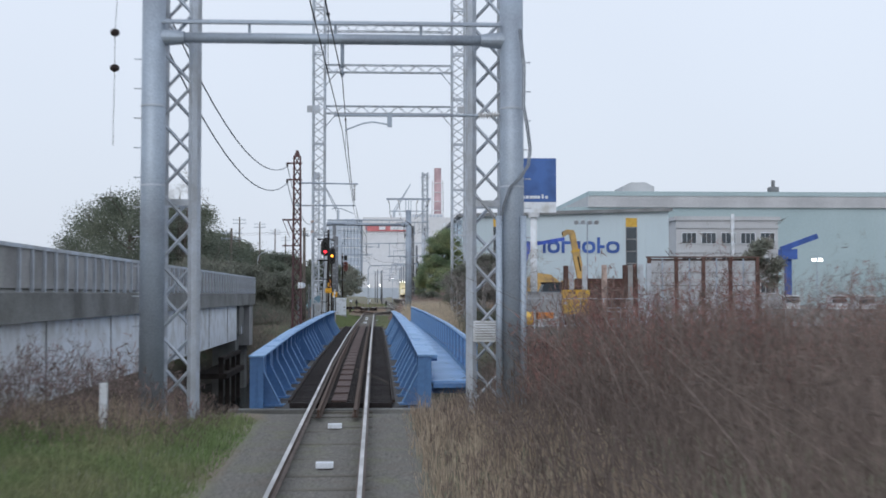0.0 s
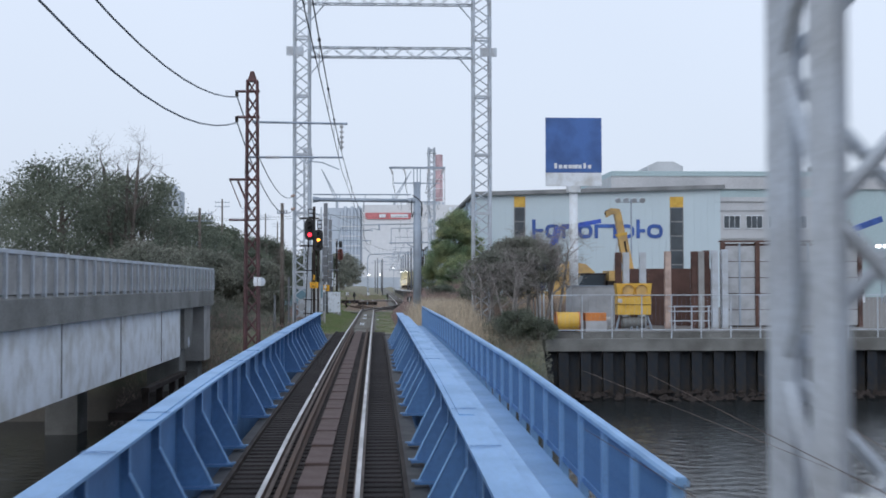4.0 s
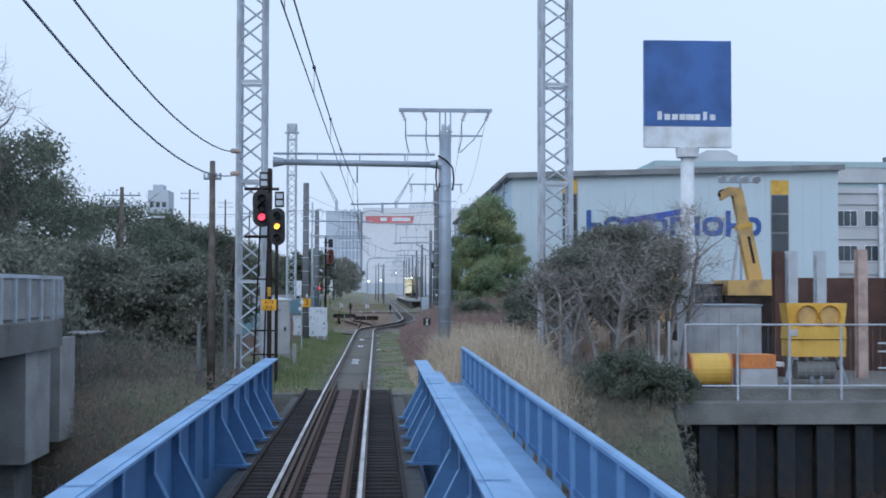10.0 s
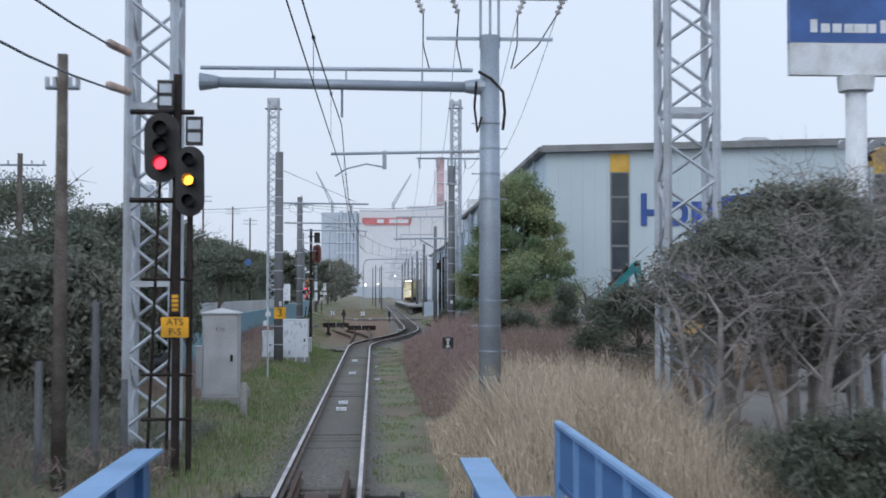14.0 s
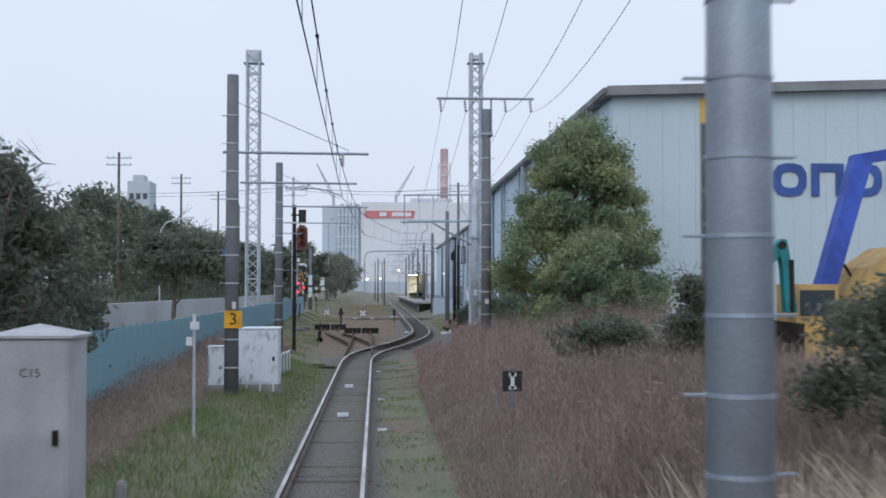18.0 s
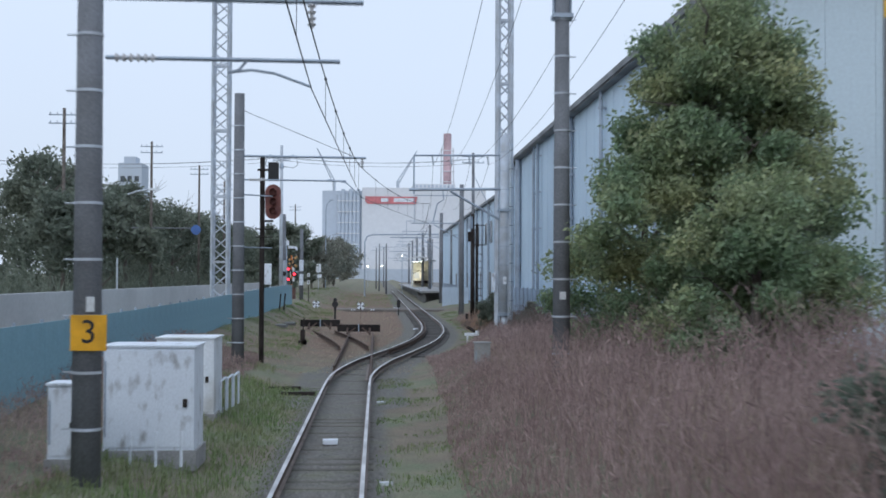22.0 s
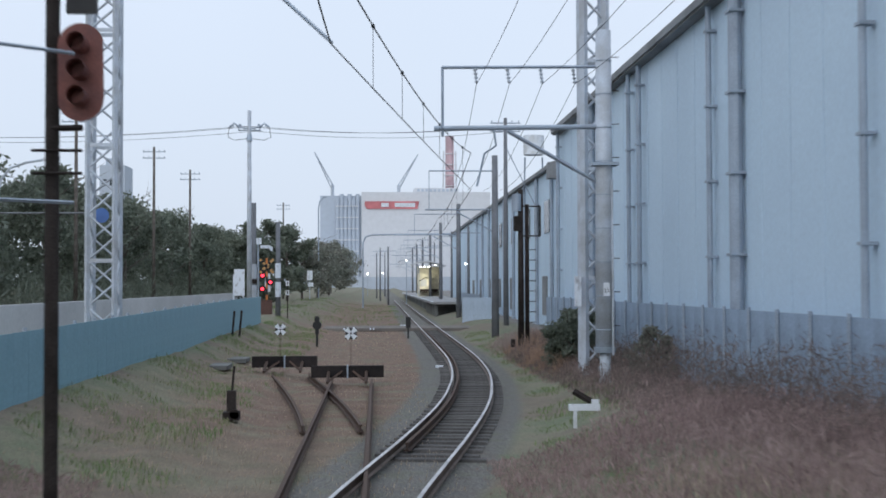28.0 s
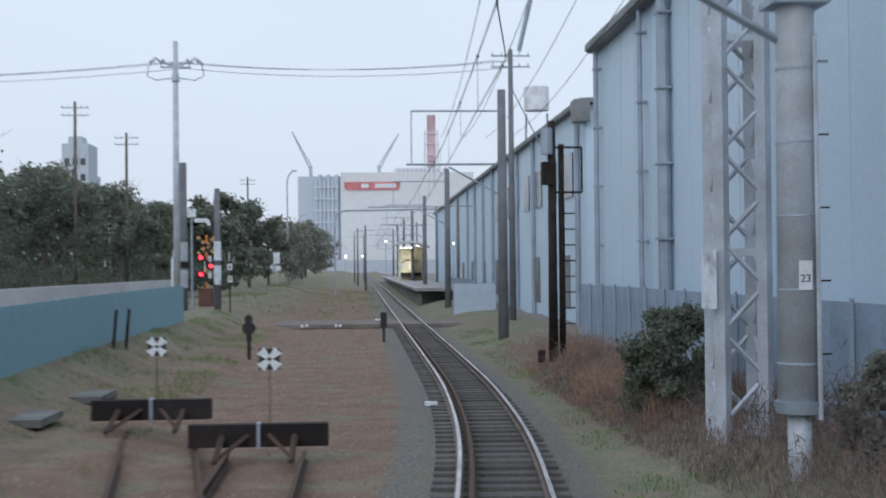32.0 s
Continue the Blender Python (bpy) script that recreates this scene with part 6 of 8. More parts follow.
part("upper", Mesh().box((-0.57, -0.42, 0.55), (0.5, 0.42, 0.95)), MT["orange"], ob_)
part("lip", Mesh().box((0.5, -0.3, 0.6), (0.8, 0.3, 0.72)), MT["insul"], ob_)
ym = thing("winch_machine", "yellow twin-dish winch machine standing on grey legs", "machine", (14.28, 86.6, -0.2))
part("dish_head", Mesh().prism([(-0.86, 1.72), (0.86, 1.72), (0.95, 2.46), (-0.95, 2.46)], -0.3, 0.4), MT["yellow"], ym)
for x in (-0.32, 0.38):
    part("dish_rim", Mesh().tube((x, -0.42, 2.08), (x, -0.3, 2.08), 0.32, sides=24, caps=False), MT["yellow"], ym)
    part("dish", Mesh().lathe((x, -0.31, 2.08), (x, -0.26, 2.08), [(0, 0.3), (0.6, 0.22), (1.0, 0.1)], 22), MT["tan"], ym)
part("body", Mesh().prism([(-0.9, 1.36), (0.88, 1.36), (0.86, 1.72), (-0.88, 1.72)], -0.42, 0.42), MT["yellow"], ym)
part("side_lamp", Mesh().box((-0.88, -0.46, 1.46), (-0.66, -0.42, 1.66)), MT["insul"], ym)
part("apron", Mesh().prism([(-0.88, 0.82), (0.88, 0.82), (0.88, 1.33), (-0.88, 1.33)], -0.36, 0.42), MT["yellow"], ym)
part("skirt_shadow_gap", Mesh().box((-0.84, -0.34, 1.33), (0.84, 0.4, 1.36)), MT["dark"], ym)
for x, b in ((-0.7, -0.95), (-0.25, -0.1), (0.3, 0.15), (0.7, 0.95)):
    part("leg", Mesh().bar((b, -0.2, 0), (x, -0.1, 0.84), 0.09), MT["galv"], ym)
part("drum", Mesh().tube((-0.6, 0, 0.42), (0.6, 0, 0.42), 0.3, sides=16), MT["concrete_d"], ym)
gb = thing("site_container", "plain grey steel container standing in the yard", "container", (13.15, 92.6, -0.2))
part("body", Mesh().box((-1.2, -0.2, 0), (1.25, 2.2, 2.3)), MT["grey_box"], gb)
for k in range(6):
    part("rib", Mesh().box((-1.16 + 0.44 * k, -0.24, 0.1), (-1.06 + 0.44 * k, -0.2, 2.2)), MT["grey_box"], gb)
part("roof_edge", Mesh().box((-1.24, -0.25, 2.3), (1.29, 2.25, 2.36)), MT["galv"], gb)
frame_th = thing("pipe_trestle", "pale steel pipe trestle frames stacked on the quay", "trestle", (17.2, 85.8, -0.2))
for x in (-0.9, 0.0, 0.9):
    part("upright", Mesh().tube((x, 0, 0), (x, 0, 1.3), 0.035, sides=8), MT["galv_light"], frame_th)
for z in (0.5, 1.0, 1.25):
    part("crossbar", Mesh().tube((-1.2, 0, z), (1.1, 0, z), 0.03, sides=8), MT["galv_light"], frame_th)
for x, yy, top, mat in ((14.0, 89.2, 4.15, "rust"), (14.38, 89.0, 4.15, "galv_light"), (15.26, 88.8, 4.15, "galv_light"), (16.63, 88.8, 4.2, "insul_pink"), (18.1, 88.8, 4.2, "rust"), (18.42, 88.7, 4.2, "concrete"), (18.76, 88.9, 4.25, "rust"), (19.15, 88.6, 4.25, "galv_light"), (19.7, 88.6, 4.3, "galv_light")):
    hp = thing("steel_h_pile", "upright steel H-section pile standing in the yard", "steel pile", (x, yy, -0.2), "steel piles")
    part("web", Mesh().box((-0.02, -0.15, 0), (0.02, 0.15, top)), MT[mat], hp)
    for s in (-0.15, 0.15):
        part("flange", Mesh().box((-0.16, s - 0.02, 0), (0.16, s + 0.02, top)), MT[mat], hp)
rw = thing("sheet_screen", "rust-brown steel sheet screen behind the piles", "screen wall")
for k in range(8):
    part("sheet", Mesh().box((15.0 + 0.6 * k, 91.6 + 0.04 * (k % 2), -0.2), (15.59 + 0.6 * k, 91.66 + 0.04 * (k % 2), 3.1)), MT["rust"], rw)
part("waler", Mesh().box((15.0, 91.72, 2.2), (20.1, 91.8, 2.4)), MT["rust"], rw)
ps = thing("panel_stack_wall", "tall wall of grey steel panels in rusty frames", "panel wall")
for i in range(4):
    x = 20.2 + 1.95 * i
    part("frame_post", Mesh().box((x - 0.12, 90.6, -0.2), (x + 0.12, 90.9, 4.55)), MT["rust"], ps)
    for k in range(5):
        part("panel", Mesh().box((x + 0.13, 90.72, -0.1 + 0.9 * k), (x + 1.82, 90.8, 0.76 + 0.9 * k)), MT["grey_box"], ps)
    part("stiffener", Mesh().box((x + 0.9, 90.66, -0.1), (x + 1.0, 90.72, 4.5)), MT["galv"], ps)
part("end_post", Mesh().box((27.88, 90.6, -0.2), (28.12, 90.9, 4.55)), MT["rust"], ps)
part("top_rail", Mesh().box((20.0, 90.6, 4.56), (28.2, 90.9, 4.66)), MT["rust"], ps)
part("back_sheet", Mesh().box((20.2, 90.92, -0.2), (28.0, 91.0, 4.5)), MT["rust"], ps)
yc = thing("crane_truck", "dusty yellow telescopic crane with its boom raised over the yard", "crane", (0, 103, 0))
part("boom", Mesh().box((-0.3, -0.25, 0), (0.3, 0.25, 2.6), pose(17.35, 0, 2.95, 0, -11.5, 0)), MT["tan"], yc)
part("boom_section", Mesh().box((-0.22, -0.2, 2.6), (0.24, 0.2, 4.1), pose(17.35, 0, 2.95, 0, -11.5, 0)), MT["tan"], yc)
part("boom_collar", Mesh().box((-0.34, -0.28, 2.5), (0.34, 0.28, 2.68), pose(17.35, 0, 2.95, 0, -11.5, 0)), MT["yellow"], yc)
part("boom_marking", Mesh().box((0.0, -0.256, 0.9), (0.12, -0.251, 2.1), pose(17.35, 0, 2.95, 0, -11.5, 0)), MT["dark"], yc)
part("boom_head", Mesh().prism([(15.75, 6.95), (16.1, 7.2), (16.7, 7.15), (16.8, 6.8), (16.2, 6.8), (15.85, 6.6)], -0.22, 0.22), MT["tan"], yc)
part("head_sheave", Mesh().disc((15.95, -0.2, 6.9), 0.2, (0, 1, 0), 0.4), MT["dark"], yc)
part("boom_ram", Mesh().tube((16.3, 0, 2.9), (16.62, 0, 5.3), 0.07, sides=8), MT["galv_light"], yc)
part("turret", Mesh().prism([(15.8, 2.45), (18.6, 2.45), (18.6, 3.0), (18.1, 3.15), (15.8, 3.1)], -1.2, 1.2), MT["tan"], yc)
part("cab", Mesh().prism([(13.8, 0.9), (15.6, 0.9), (15.6, 2.85), (14.2, 2.85), (13.8, 2.0)], -1.0, 0.8), MT["glass"], yc)
part("cab_roof", Mesh().box((14.1, -1.05, 2.85), (15.65, 0.85, 2.95)), MT["dark"], yc)
for x in (13.8, 15.55):
    part("cab_pillar", Mesh().box((x - 0.05, -1.06, 0.9), (x + 0.05, -0.98, 2.0 if x < 15 else 2.85)), MT["dark"], yc)
part("chassis", Mesh().prism([(13.6, 0.5), (19.4, 0.5), (19.4, 1.6), (18.4, 2.45), (15.7, 2.45), (15.7, 0.9), (13.6, 0.9)], -1.1, 1.1), MT["dark"], yc)
for x in (14.3, 15.7, 17.4, 18.8):
    part("wheel", Mesh().disc((x, -1.2, 0.33), 0.52, (0, 1, 0), 0.4), MT["black"], yc)
lc = thing("flood_lamp_mast", "cluster of yard flood lamps on a slim mast", "lamp mast", (19.3, 112.0, 0))
part("mast", Mesh().tube((0, 0, -0.2), (0, 0, 8.4), 0.06, sides=8), MT["galv"], lc)
for k in range(4):
    part("lamp", Mesh().tube((-1.0 + 0.6 * k, -0.1, 8.3), (-1.0 + 0.6 * k, 0.15, 8.45), 0.22, 0.1, sides=10), MT["galv_light"], lc)
part("crossbar", Mesh().bar((-1.1, 0.1, 8.2), (1.0, 0.1, 8.2), 0.05), MT["galv"], lc)
te = thing("excavator", "teal excavator with a folded arm in the factory yard", "excavator", (0, 113.5, 0.0))
part("boom", Mesh().prism([(10.66, 3.9), (10.74, 4.02), (10.88, 4.0), (10.94, 3.7), (11.15, 2.2), (10.85, 2.2), (10.78, 3.3)], -0.17, 0.17), MT["teal"], te)
part("stick", Mesh().prism([(10.66, 3.95), (10.84, 3.72), (9.78, 2.62), (9.62, 2.55), (9.5, 2.8), (10.2, 3.5)], -0.14, 0.14), MT["teal"], te)
part("pivot", Mesh().disc((10.76, -0.2, 3.86), 0.1, (0, 1, 0), 0.4), MT["dark"], te)
part("stick_ram", Mesh().tube((9.68, -0.18, 3.06), (10.42, -0.18, 3.78), 0.06, sides=8), MT["dark"], te)
part("boom_ram", Mesh().tube((11.0, -0.2, 2.2), (10.98, -0.2, 3.5), 0.055, sides=8), MT["dark"], te)
part("bucket", Mesh().prism([(9.46, 2.72), (9.74, 2.66), (9.86, 2.3), (9.76, 2.0), (9.46, 1.95), (9.38, 2.3)], -0.25, 0.25), MT["teal"], te)
part("house", Mesh().prism([(10.2, 0.9), (11.5, 0.9), (11.5, 1.9), (10.7, 2.0), (10.2, 1.5)], 0.4, 2.0), MT["dark"], te)
part("track_frame", Mesh().box((9.8, 0.2, -0.1), (11.6, 2.2, 0.9)), MT["dark"], te)
te2 = thing("wheel_loader", "yellow loader standing beside the excavator", "loader", (12.35, 115.2, 0.0))
part("cab", Mesh().box((-0.9, -0.8, 1.6), (0.2, 0.8, 2.9)), MT["tan"], te2)
part("cab_glass", Mesh().box((-0.8, -0.83, 2.1), (0.1, -0.79, 2.75)), MT["glass"], te2)
part("body", Mesh().box((-1.0, -1.0, 0.8), (2.6, 1.0, 1.7)), MT["tan"], te2)
part("tracks", Mesh().box((-1.2, -1.2, 0.2), (2.4, 1.2, 0.8)), MT["dark"], te2)
bc = thing("crawler_crane", "blue telescopic boom leaning over a tan machine house", "crane", (14.0, 119.0, 0.0))
part("boom", Mesh().box((-0.26, -0.3, 0), (0.26, 0.3, 5.1), pose(-0.5, 0, 1.75, 0, 16.5, 0)), MT["crane_blue"], bc)
part("boom_tip", Mesh().box((-0.16, -0.2, 0), (0.16, 0.2, 3.6), pose(0.75, 0, 6.55, 0, 80, 0)), MT["crane_blue"], bc)
part("house", Mesh().prism([(0.3, 0.8), (3.6, 0.8), (3.6, 3.2), (2.9, 3.8), (1.6, 4.0), (0.7, 3.4), (0.3, 2.6)], -1.2, 1.2), MT["tan"], bc)
part("hoist_cable", Mesh().path([(0.4, 0, 3.5), (0.9, -0.2, 2.6), (0.6, 0, 1.6)], 0.05), MT["dark"], bc)
part("track_frame", Mesh().box((-1.4, -1.3, 0.1), (4.4, 1.3, 0.9)), MT["dark"], bc)

# ---------------------------------------------------------------- billboard
bb = thing("billboard", "blue company billboard with a white lower strip on a white mast", "billboard", (12.55, 95.6, 0))
part("panel", Mesh().box((-1.66, -0.12, 8.88), (1.68, 0.12, 12.15)), MT["sign_blue"], bb)
part("strip", Mesh().box((-1.66, -0.12, 8.08), (1.68, 0.12, 8.87)), MT["white"], bb)
for k, w in enumerate((0.20, 0.26, 0.26, 0.26, 0.38, 0.24, 0.18, 0.24)):
    x = -1.08 + 0.29 * k
    part("logo_block", Mesh().box((x - w / 2 * 0.85, -0.135, 9.12), (x + w / 2 * 0.85, -0.121, 9.34 if k not in (0, 6) else 9.44)), MT["white"], bb)
part("mast", Mesh().tube((0, 0, -0.3), (0, 0, 7.9), 0.27, 0.25, sides=20), MT["white"], bb, smooth=True)
part("mast_head", Mesh().tube((0, 0, 7.7), (0, 0, 8.05), 0.42, 0.45, sides=20), MT["white"], bb)

# ---------------------------------------------------------------- factory
FX, FY0, FY1 = 9.3, 128.0, 184.4
fa = thing("factory", "large pale clad factory shed with dark glazed strips", "factory building")
def roof_front(x):
    return 9.75 + (x - FX) * 0.032


part("front_core", Mesh().prism([(FX + 0.1, -0.4), (30.2, -0.4), (30.2, roof_front(30.2)), (FX + 0.1, roof_front(FX))], FY0 + 0.05, FY0 + 0.3), MT["factory"], fa)
part("side_core", Mesh().box((FX + 0.05, FY0 + 0.3, -0.4), (FX + 0.3, FY1, 9.8)), MT["factory_b"], fa)
part("end_core", Mesh().box((FX + 0.3, FY1 - 0.3, -0.4), (30.2, FY1, 9.8)), MT["factory_b"], fa)
part("right_core", Mesh().box((29.9, FY0 + 0.3, -0.4), (30.2, FY1 - 0.3, 10.3)), MT["factory"], fa)
part("roof", Mesh().prism([(FX - 0.35, 9.72), (30.5, 10.42), (30.5, 10.52), (FX - 0.35, 9.85)], FY0 - 0.4, FY1 + 0.3), MT["roof"], fa)
part("fascia", Mesh().prism([(FX - 0.3, 9.72), (30.5, 10.38), (30.5, 10.72), (FX - 0.3, 10.06)], FY0 - 0.45, FY0 - 0.4), MT["roof"], fa)
part("gutter", Mesh().box((FX - 0.42, FY0 - 0.4, 9.78), (FX - 0.2, FY1 + 0.3, 10.0)), MT["roof"], fa)
x = FX
k = 0
while x < 30.1:
    w = min(0.6, 30.2 - x)
    zt_ = roof_front(x)
    for a, b in ((x, x + w),):
        part("cladding_panel", Mesh().box((a + 0.003, FY0 - 0.008 * (k % 2), -0.4), (b - 0.003, FY0 + 0.05, zt_)), MT["factory"], fa)
    x += 0.6
    k += 1
y, k = FY0 + 0.0, 0
while y < FY1 - 0.2:
    part("cladding_panel", Mesh().box((FX - 0.014 * (k % 2), y + 0.004, -0.2), (FX + 0.05, y + 0.996, 9.75)), MT["factory_b"], fa)
    y += 1.0
    k += 1
for xc, w in ((12.95, 0.95), (26.4, 1.15)):
    st = part("window_strip", Mesh().box((xc - w / 2, FY0 - 0.06, 2.6), (xc + w / 2, FY0 - 0.03, 8.8)), MT["roof"], fa)
    for z in range(5):
        part("pane", Mesh().box((xc - w / 2 + 0.07, FY0 - 0.075, 2.75 + 1.22 * z), (xc + w / 2 - 0.07, FY0 - 0.061, 3.85 + 1.22 * z)), MT["glass"], st)
    part("yellow_panel", Mesh().box((xc - w / 2, FY0 - 0.06, 8.8), (xc + w / 2, FY0 - 0.03, 9.7)), MT["yellow"], fa)
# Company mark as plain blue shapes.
def ring_shape(x0, x1, z0, z1, t, y):
    m = Mesh()
    n = 14
    cx, cz, a, b = (x0 + x1) / 2, (z0 + z1) / 2, (x1 - x0) / 2, (z1 - z0) / 2
    for k in range(n):
        p, q = 2 * math.pi * k / n, 2 * math.pi * (k + 1) / n
        def pt(ang, s):
            c, d = math.cos(ang), math.sin(ang)
            e = (abs(c) ** 3 + abs(d) ** 3) ** (-1 / 3)
            return (cx + (a - s) * c * e, cz + (b - s) * d * e)
        m.prism([pt(p, 0), pt(q, 0), pt(q, t), pt(p, t)], y, y + 0.03)
    return m


lx = 14.0
for k, (w, tall) in enumerate(((0.95, 1), (1.25, 0), (1.2, 0), (1.25, 0), (1.9, 0), (1.35, 0), (0.75, 1), (1.35, 0))):
    z1 = 7.75 if tall else 7.35
    if k in (1, 3, 5, 7):
        part("logo_shape", ring_shape(lx, lx + w, 6.15, 7.35, 0.3, FY0 - 0.07), MT["letter_blue"], fa)
    elif tall:
        part("logo_shape", Mesh().box((lx, FY0 - 0.07, 6.15), (lx + 0.3, FY0 - 0.04, z1)).box((lx + 0.3, FY0 - 0.07, 6.65), (lx + w, FY0 - 0.04, 6.95)), MT["letter_blue"], fa)
    else:
        part("logo_shape", Mesh().box((lx, FY0 - 0.07, 7.05), (lx + w, FY0 - 0.04, 7.35)).box((lx, FY0 - 0.07, 6.15), (lx + 0.3, FY0 - 0.04, 7.05)).box((lx + w - 0.3, FY0 - 0.07, 6.15), (lx + w, FY0 - 0.04, 7.05)), MT["letter_blue"], fa)
    lx += w + 0.17
for y, r in ((146.5, 0.07), (154.4, 0.16), (156.8, 0.07), (165.5, 0.08), (167.2, 0.07), (174.8, 0.17), (177.5, 0.07), (184.0, 0.08), (137.0, 0.08), (131.5, 0.07)):
    dp = part("downpipe", Mesh().tube((FX - 0.2, y, 0.2), (FX - 0.2, y, 9.8), r, sides=10), MT["galv"], fa)
    for z in (1.5, 3.4, 5.3, 7.2, 9.1):
        part("pipe_clip", Mesh().box((FX - 0.22 - r, y - r - 0.06, z - 0.03), (FX - 0.02, y + r + 0.06, z + 0.03)), MT["galv"], dp)
f2 = thing("factory_annex", "lower pale blue factory annex with small windows and pipes", "factory building")
part("wall", Mesh().box((10.2, 192, -0.2), (26, 262, 9.0)), MT["factory_b"], f2)
part("roof", Mesh().prism([(9.9, 9.0), (26.2, 9.9), (26.2, 10.0), (9.9, 9.2)], 191.7, 262.3), MT["roof"], f2)
part("gutter_box", Mesh().box((9.7, 191.6, 8.3), (10.3, 192.6, 9.15)), MT["roof"], f2)
for k in range(7):
    part("window", Mesh().box((10.14, 195 + 4.5 * k, 5.6), (10.19, 197 + 4.5 * k, 7.4)), MT["glass"], f2)
    part("door_panel", Mesh().box((10.14, 196 + 9.0 * k, 1.0), (10.19, 198 + 9.0 * k, 3.2)), MT["roof"], f2)
for k in range(9):
    part("downpipe", Mesh().tube((10.08, 193.5 + 6.5 * k, 0.2), (10.08, 193.5 + 6.5 * k, 9.0), 0.1, sides=8), MT["galv"], f2)
f3 = thing("factory_hall", "far grey-blue factory hall beyond the annex", "factory building")
part("wall", Mesh().box((12.5, 262.4, 0), (40, 330, 10.5)), MT["factory_b"], f3)
part("roof", Mesh().box((12.2, 262.4, 10.5), (40.2, 330, 10.8)), MT["roof"], f3)
wt = thing("water_tank", "pale round water tank on a lattice stand above the roofs", "water tank", (13.6, 230, 0))
part("tank", Mesh().tube((0, 0, 13.4), (0, 0, 15.0), 0.85, 0.85, sides=16), MT["white"], wt)
for x in (-0.8, 0.8):
    part("leg", Mesh().bar((x, 0, 9.0), (x * 0.9, 0, 13.2), 0.1), MT["galv"], wt)
of = thing("office_block", "off-white office block with two rows of windows", "office building")
part("wall", Mesh().box((38.5, 160, -0.3), (51.5, 172, 11.4)), MT["office"], of)
part("parapet", Mesh().box((38.2, 159.8, 11.4), (51.8, 172.2, 11.9)), MT["office"], of)
for r_ in range(3):
    for c_ in range(5):
        wn_ = part("window", Mesh().box((39.2 + 2.5 * c_, 159.9, 2.2 + 3.1 * r_), (41.1 + 2.5 * c_, 159.96, 3.7 + 3.1 * r_)), MT["white"], of)
        for q in range(3):
            part("pane", Mesh().box((39.27 + 2.5 * c_ + 0.6 * q, 159.86, 2.3 + 3.1 * r_), (39.8 + 2.5 * c_ + 0.6 * q, 159.9, 3.6 + 3.1 * r_)), MT["glass"], wn_)
    part("floor_band", Mesh().box((38.4, 159.85, 4.2 + 3.1 * r_), (51.6, 159.95, 4.45 + 3.1 * r_)), MT["office"], of)
part("stack_pipe", Mesh().tube((45.6, 159.6, 0), (45.6, 159.6, 12.2), 0.22, sides=10), MT["white"], of)
tb = thing("warehouse", "very long teal-grey warehouse with a pale roof band", "warehouse")
part("wall", Mesh().box((30.5, 200, -0.3), (170, 240, 15.8)), MT["teal_wall"], tb)
part("band", Mesh().box((34, 199.6, 15.8), (170, 240, 17.6)), MT["office"], tb)
part("roof", Mesh().box((34, 199.5, 17.6), (170, 240, 18.3)), MT["teal_wall"], tb)
part("vent_house", Mesh().prism([(40.4, 18.3), (45.6, 18.3), (45.6, 19.5), (44.2, 20.2), (41.8, 20.2), (40.4, 19.5)], 205, 212), MT["office"], tb)
part("flue", Mesh().box((64.4, 204, 18.3), (65.7, 206, 19.5)).tube((65.05, 205, 19.5), (65.05, 205, 20.6), 0.3, sides=10), MT["roof"], tb)
for x in (62, 66, 70, 75):
    tk = thing("parked_truck", "small white truck parked in the far yard", "truck", (x - 14 , 140 + 2 * (x % 3), -0.2), "parked trucks")
    part("cab", Mesh().box((-0.9, 0, 0.5), (0.9, 1.6, 2.2)), MT["white"], tk)
    part("windscreen", Mesh().box((-0.8, -0.03, 1.3), (0.8, 0.0, 2.0)), MT["glass"], tk)
    part("bed", Mesh().box((-0.95, 1.7, 0.6), (0.95, 4.6, 1.3)), MT["grey_box"], tk)
    for wx in (-0.8, 0.6):
        part("wheel", Mesh().disc((wx, 0.8, 0.35), 0.35, (1, 0, 0), 0.2), MT["black"], tk)

yl = thing("yard_lamp", "bright white flood lamp on a slim yard mast", "lamp", (53.0, 150.0, -0.2))
part("mast", Mesh().tube((0, 0, 0), (0, 0, 6.8), 0.07, 0.05, sides=8), MT["galv"], yl)
part("bracket", Mesh().bar((-0.5, 0, 6.5), (0.5, 0, 6.5), 0.05), MT["galv"], yl)
for x in (-0.4, 0.4):
    part("lamp", Mesh().box((x - 0.22, -0.2, 6.2), (x + 0.22, -0.05, 6.5)), MT["white_lamp"], yl)
fg = thing("loading_crane", "pale blue loading crane in the far yard", "crane", (49.5, 150.0, -0.2))
part("mast", Mesh().box((-0.35, -0.35, 0), (0.35, 0.35, 8.0)), MT["letter_blue"], fg)
part("boom", Mesh().box((-0.3, -0.3, 0), (0.3, 0.3, 4.6), pose(-0.8, 0, 7.6, 0, 70, 0)), MT["letter_blue"], fg)
part("cab", Mesh().box((-0.9, -0.8, 6.4), (0.9, 0.8, 7.6)), MT["letter_blue"], fg)

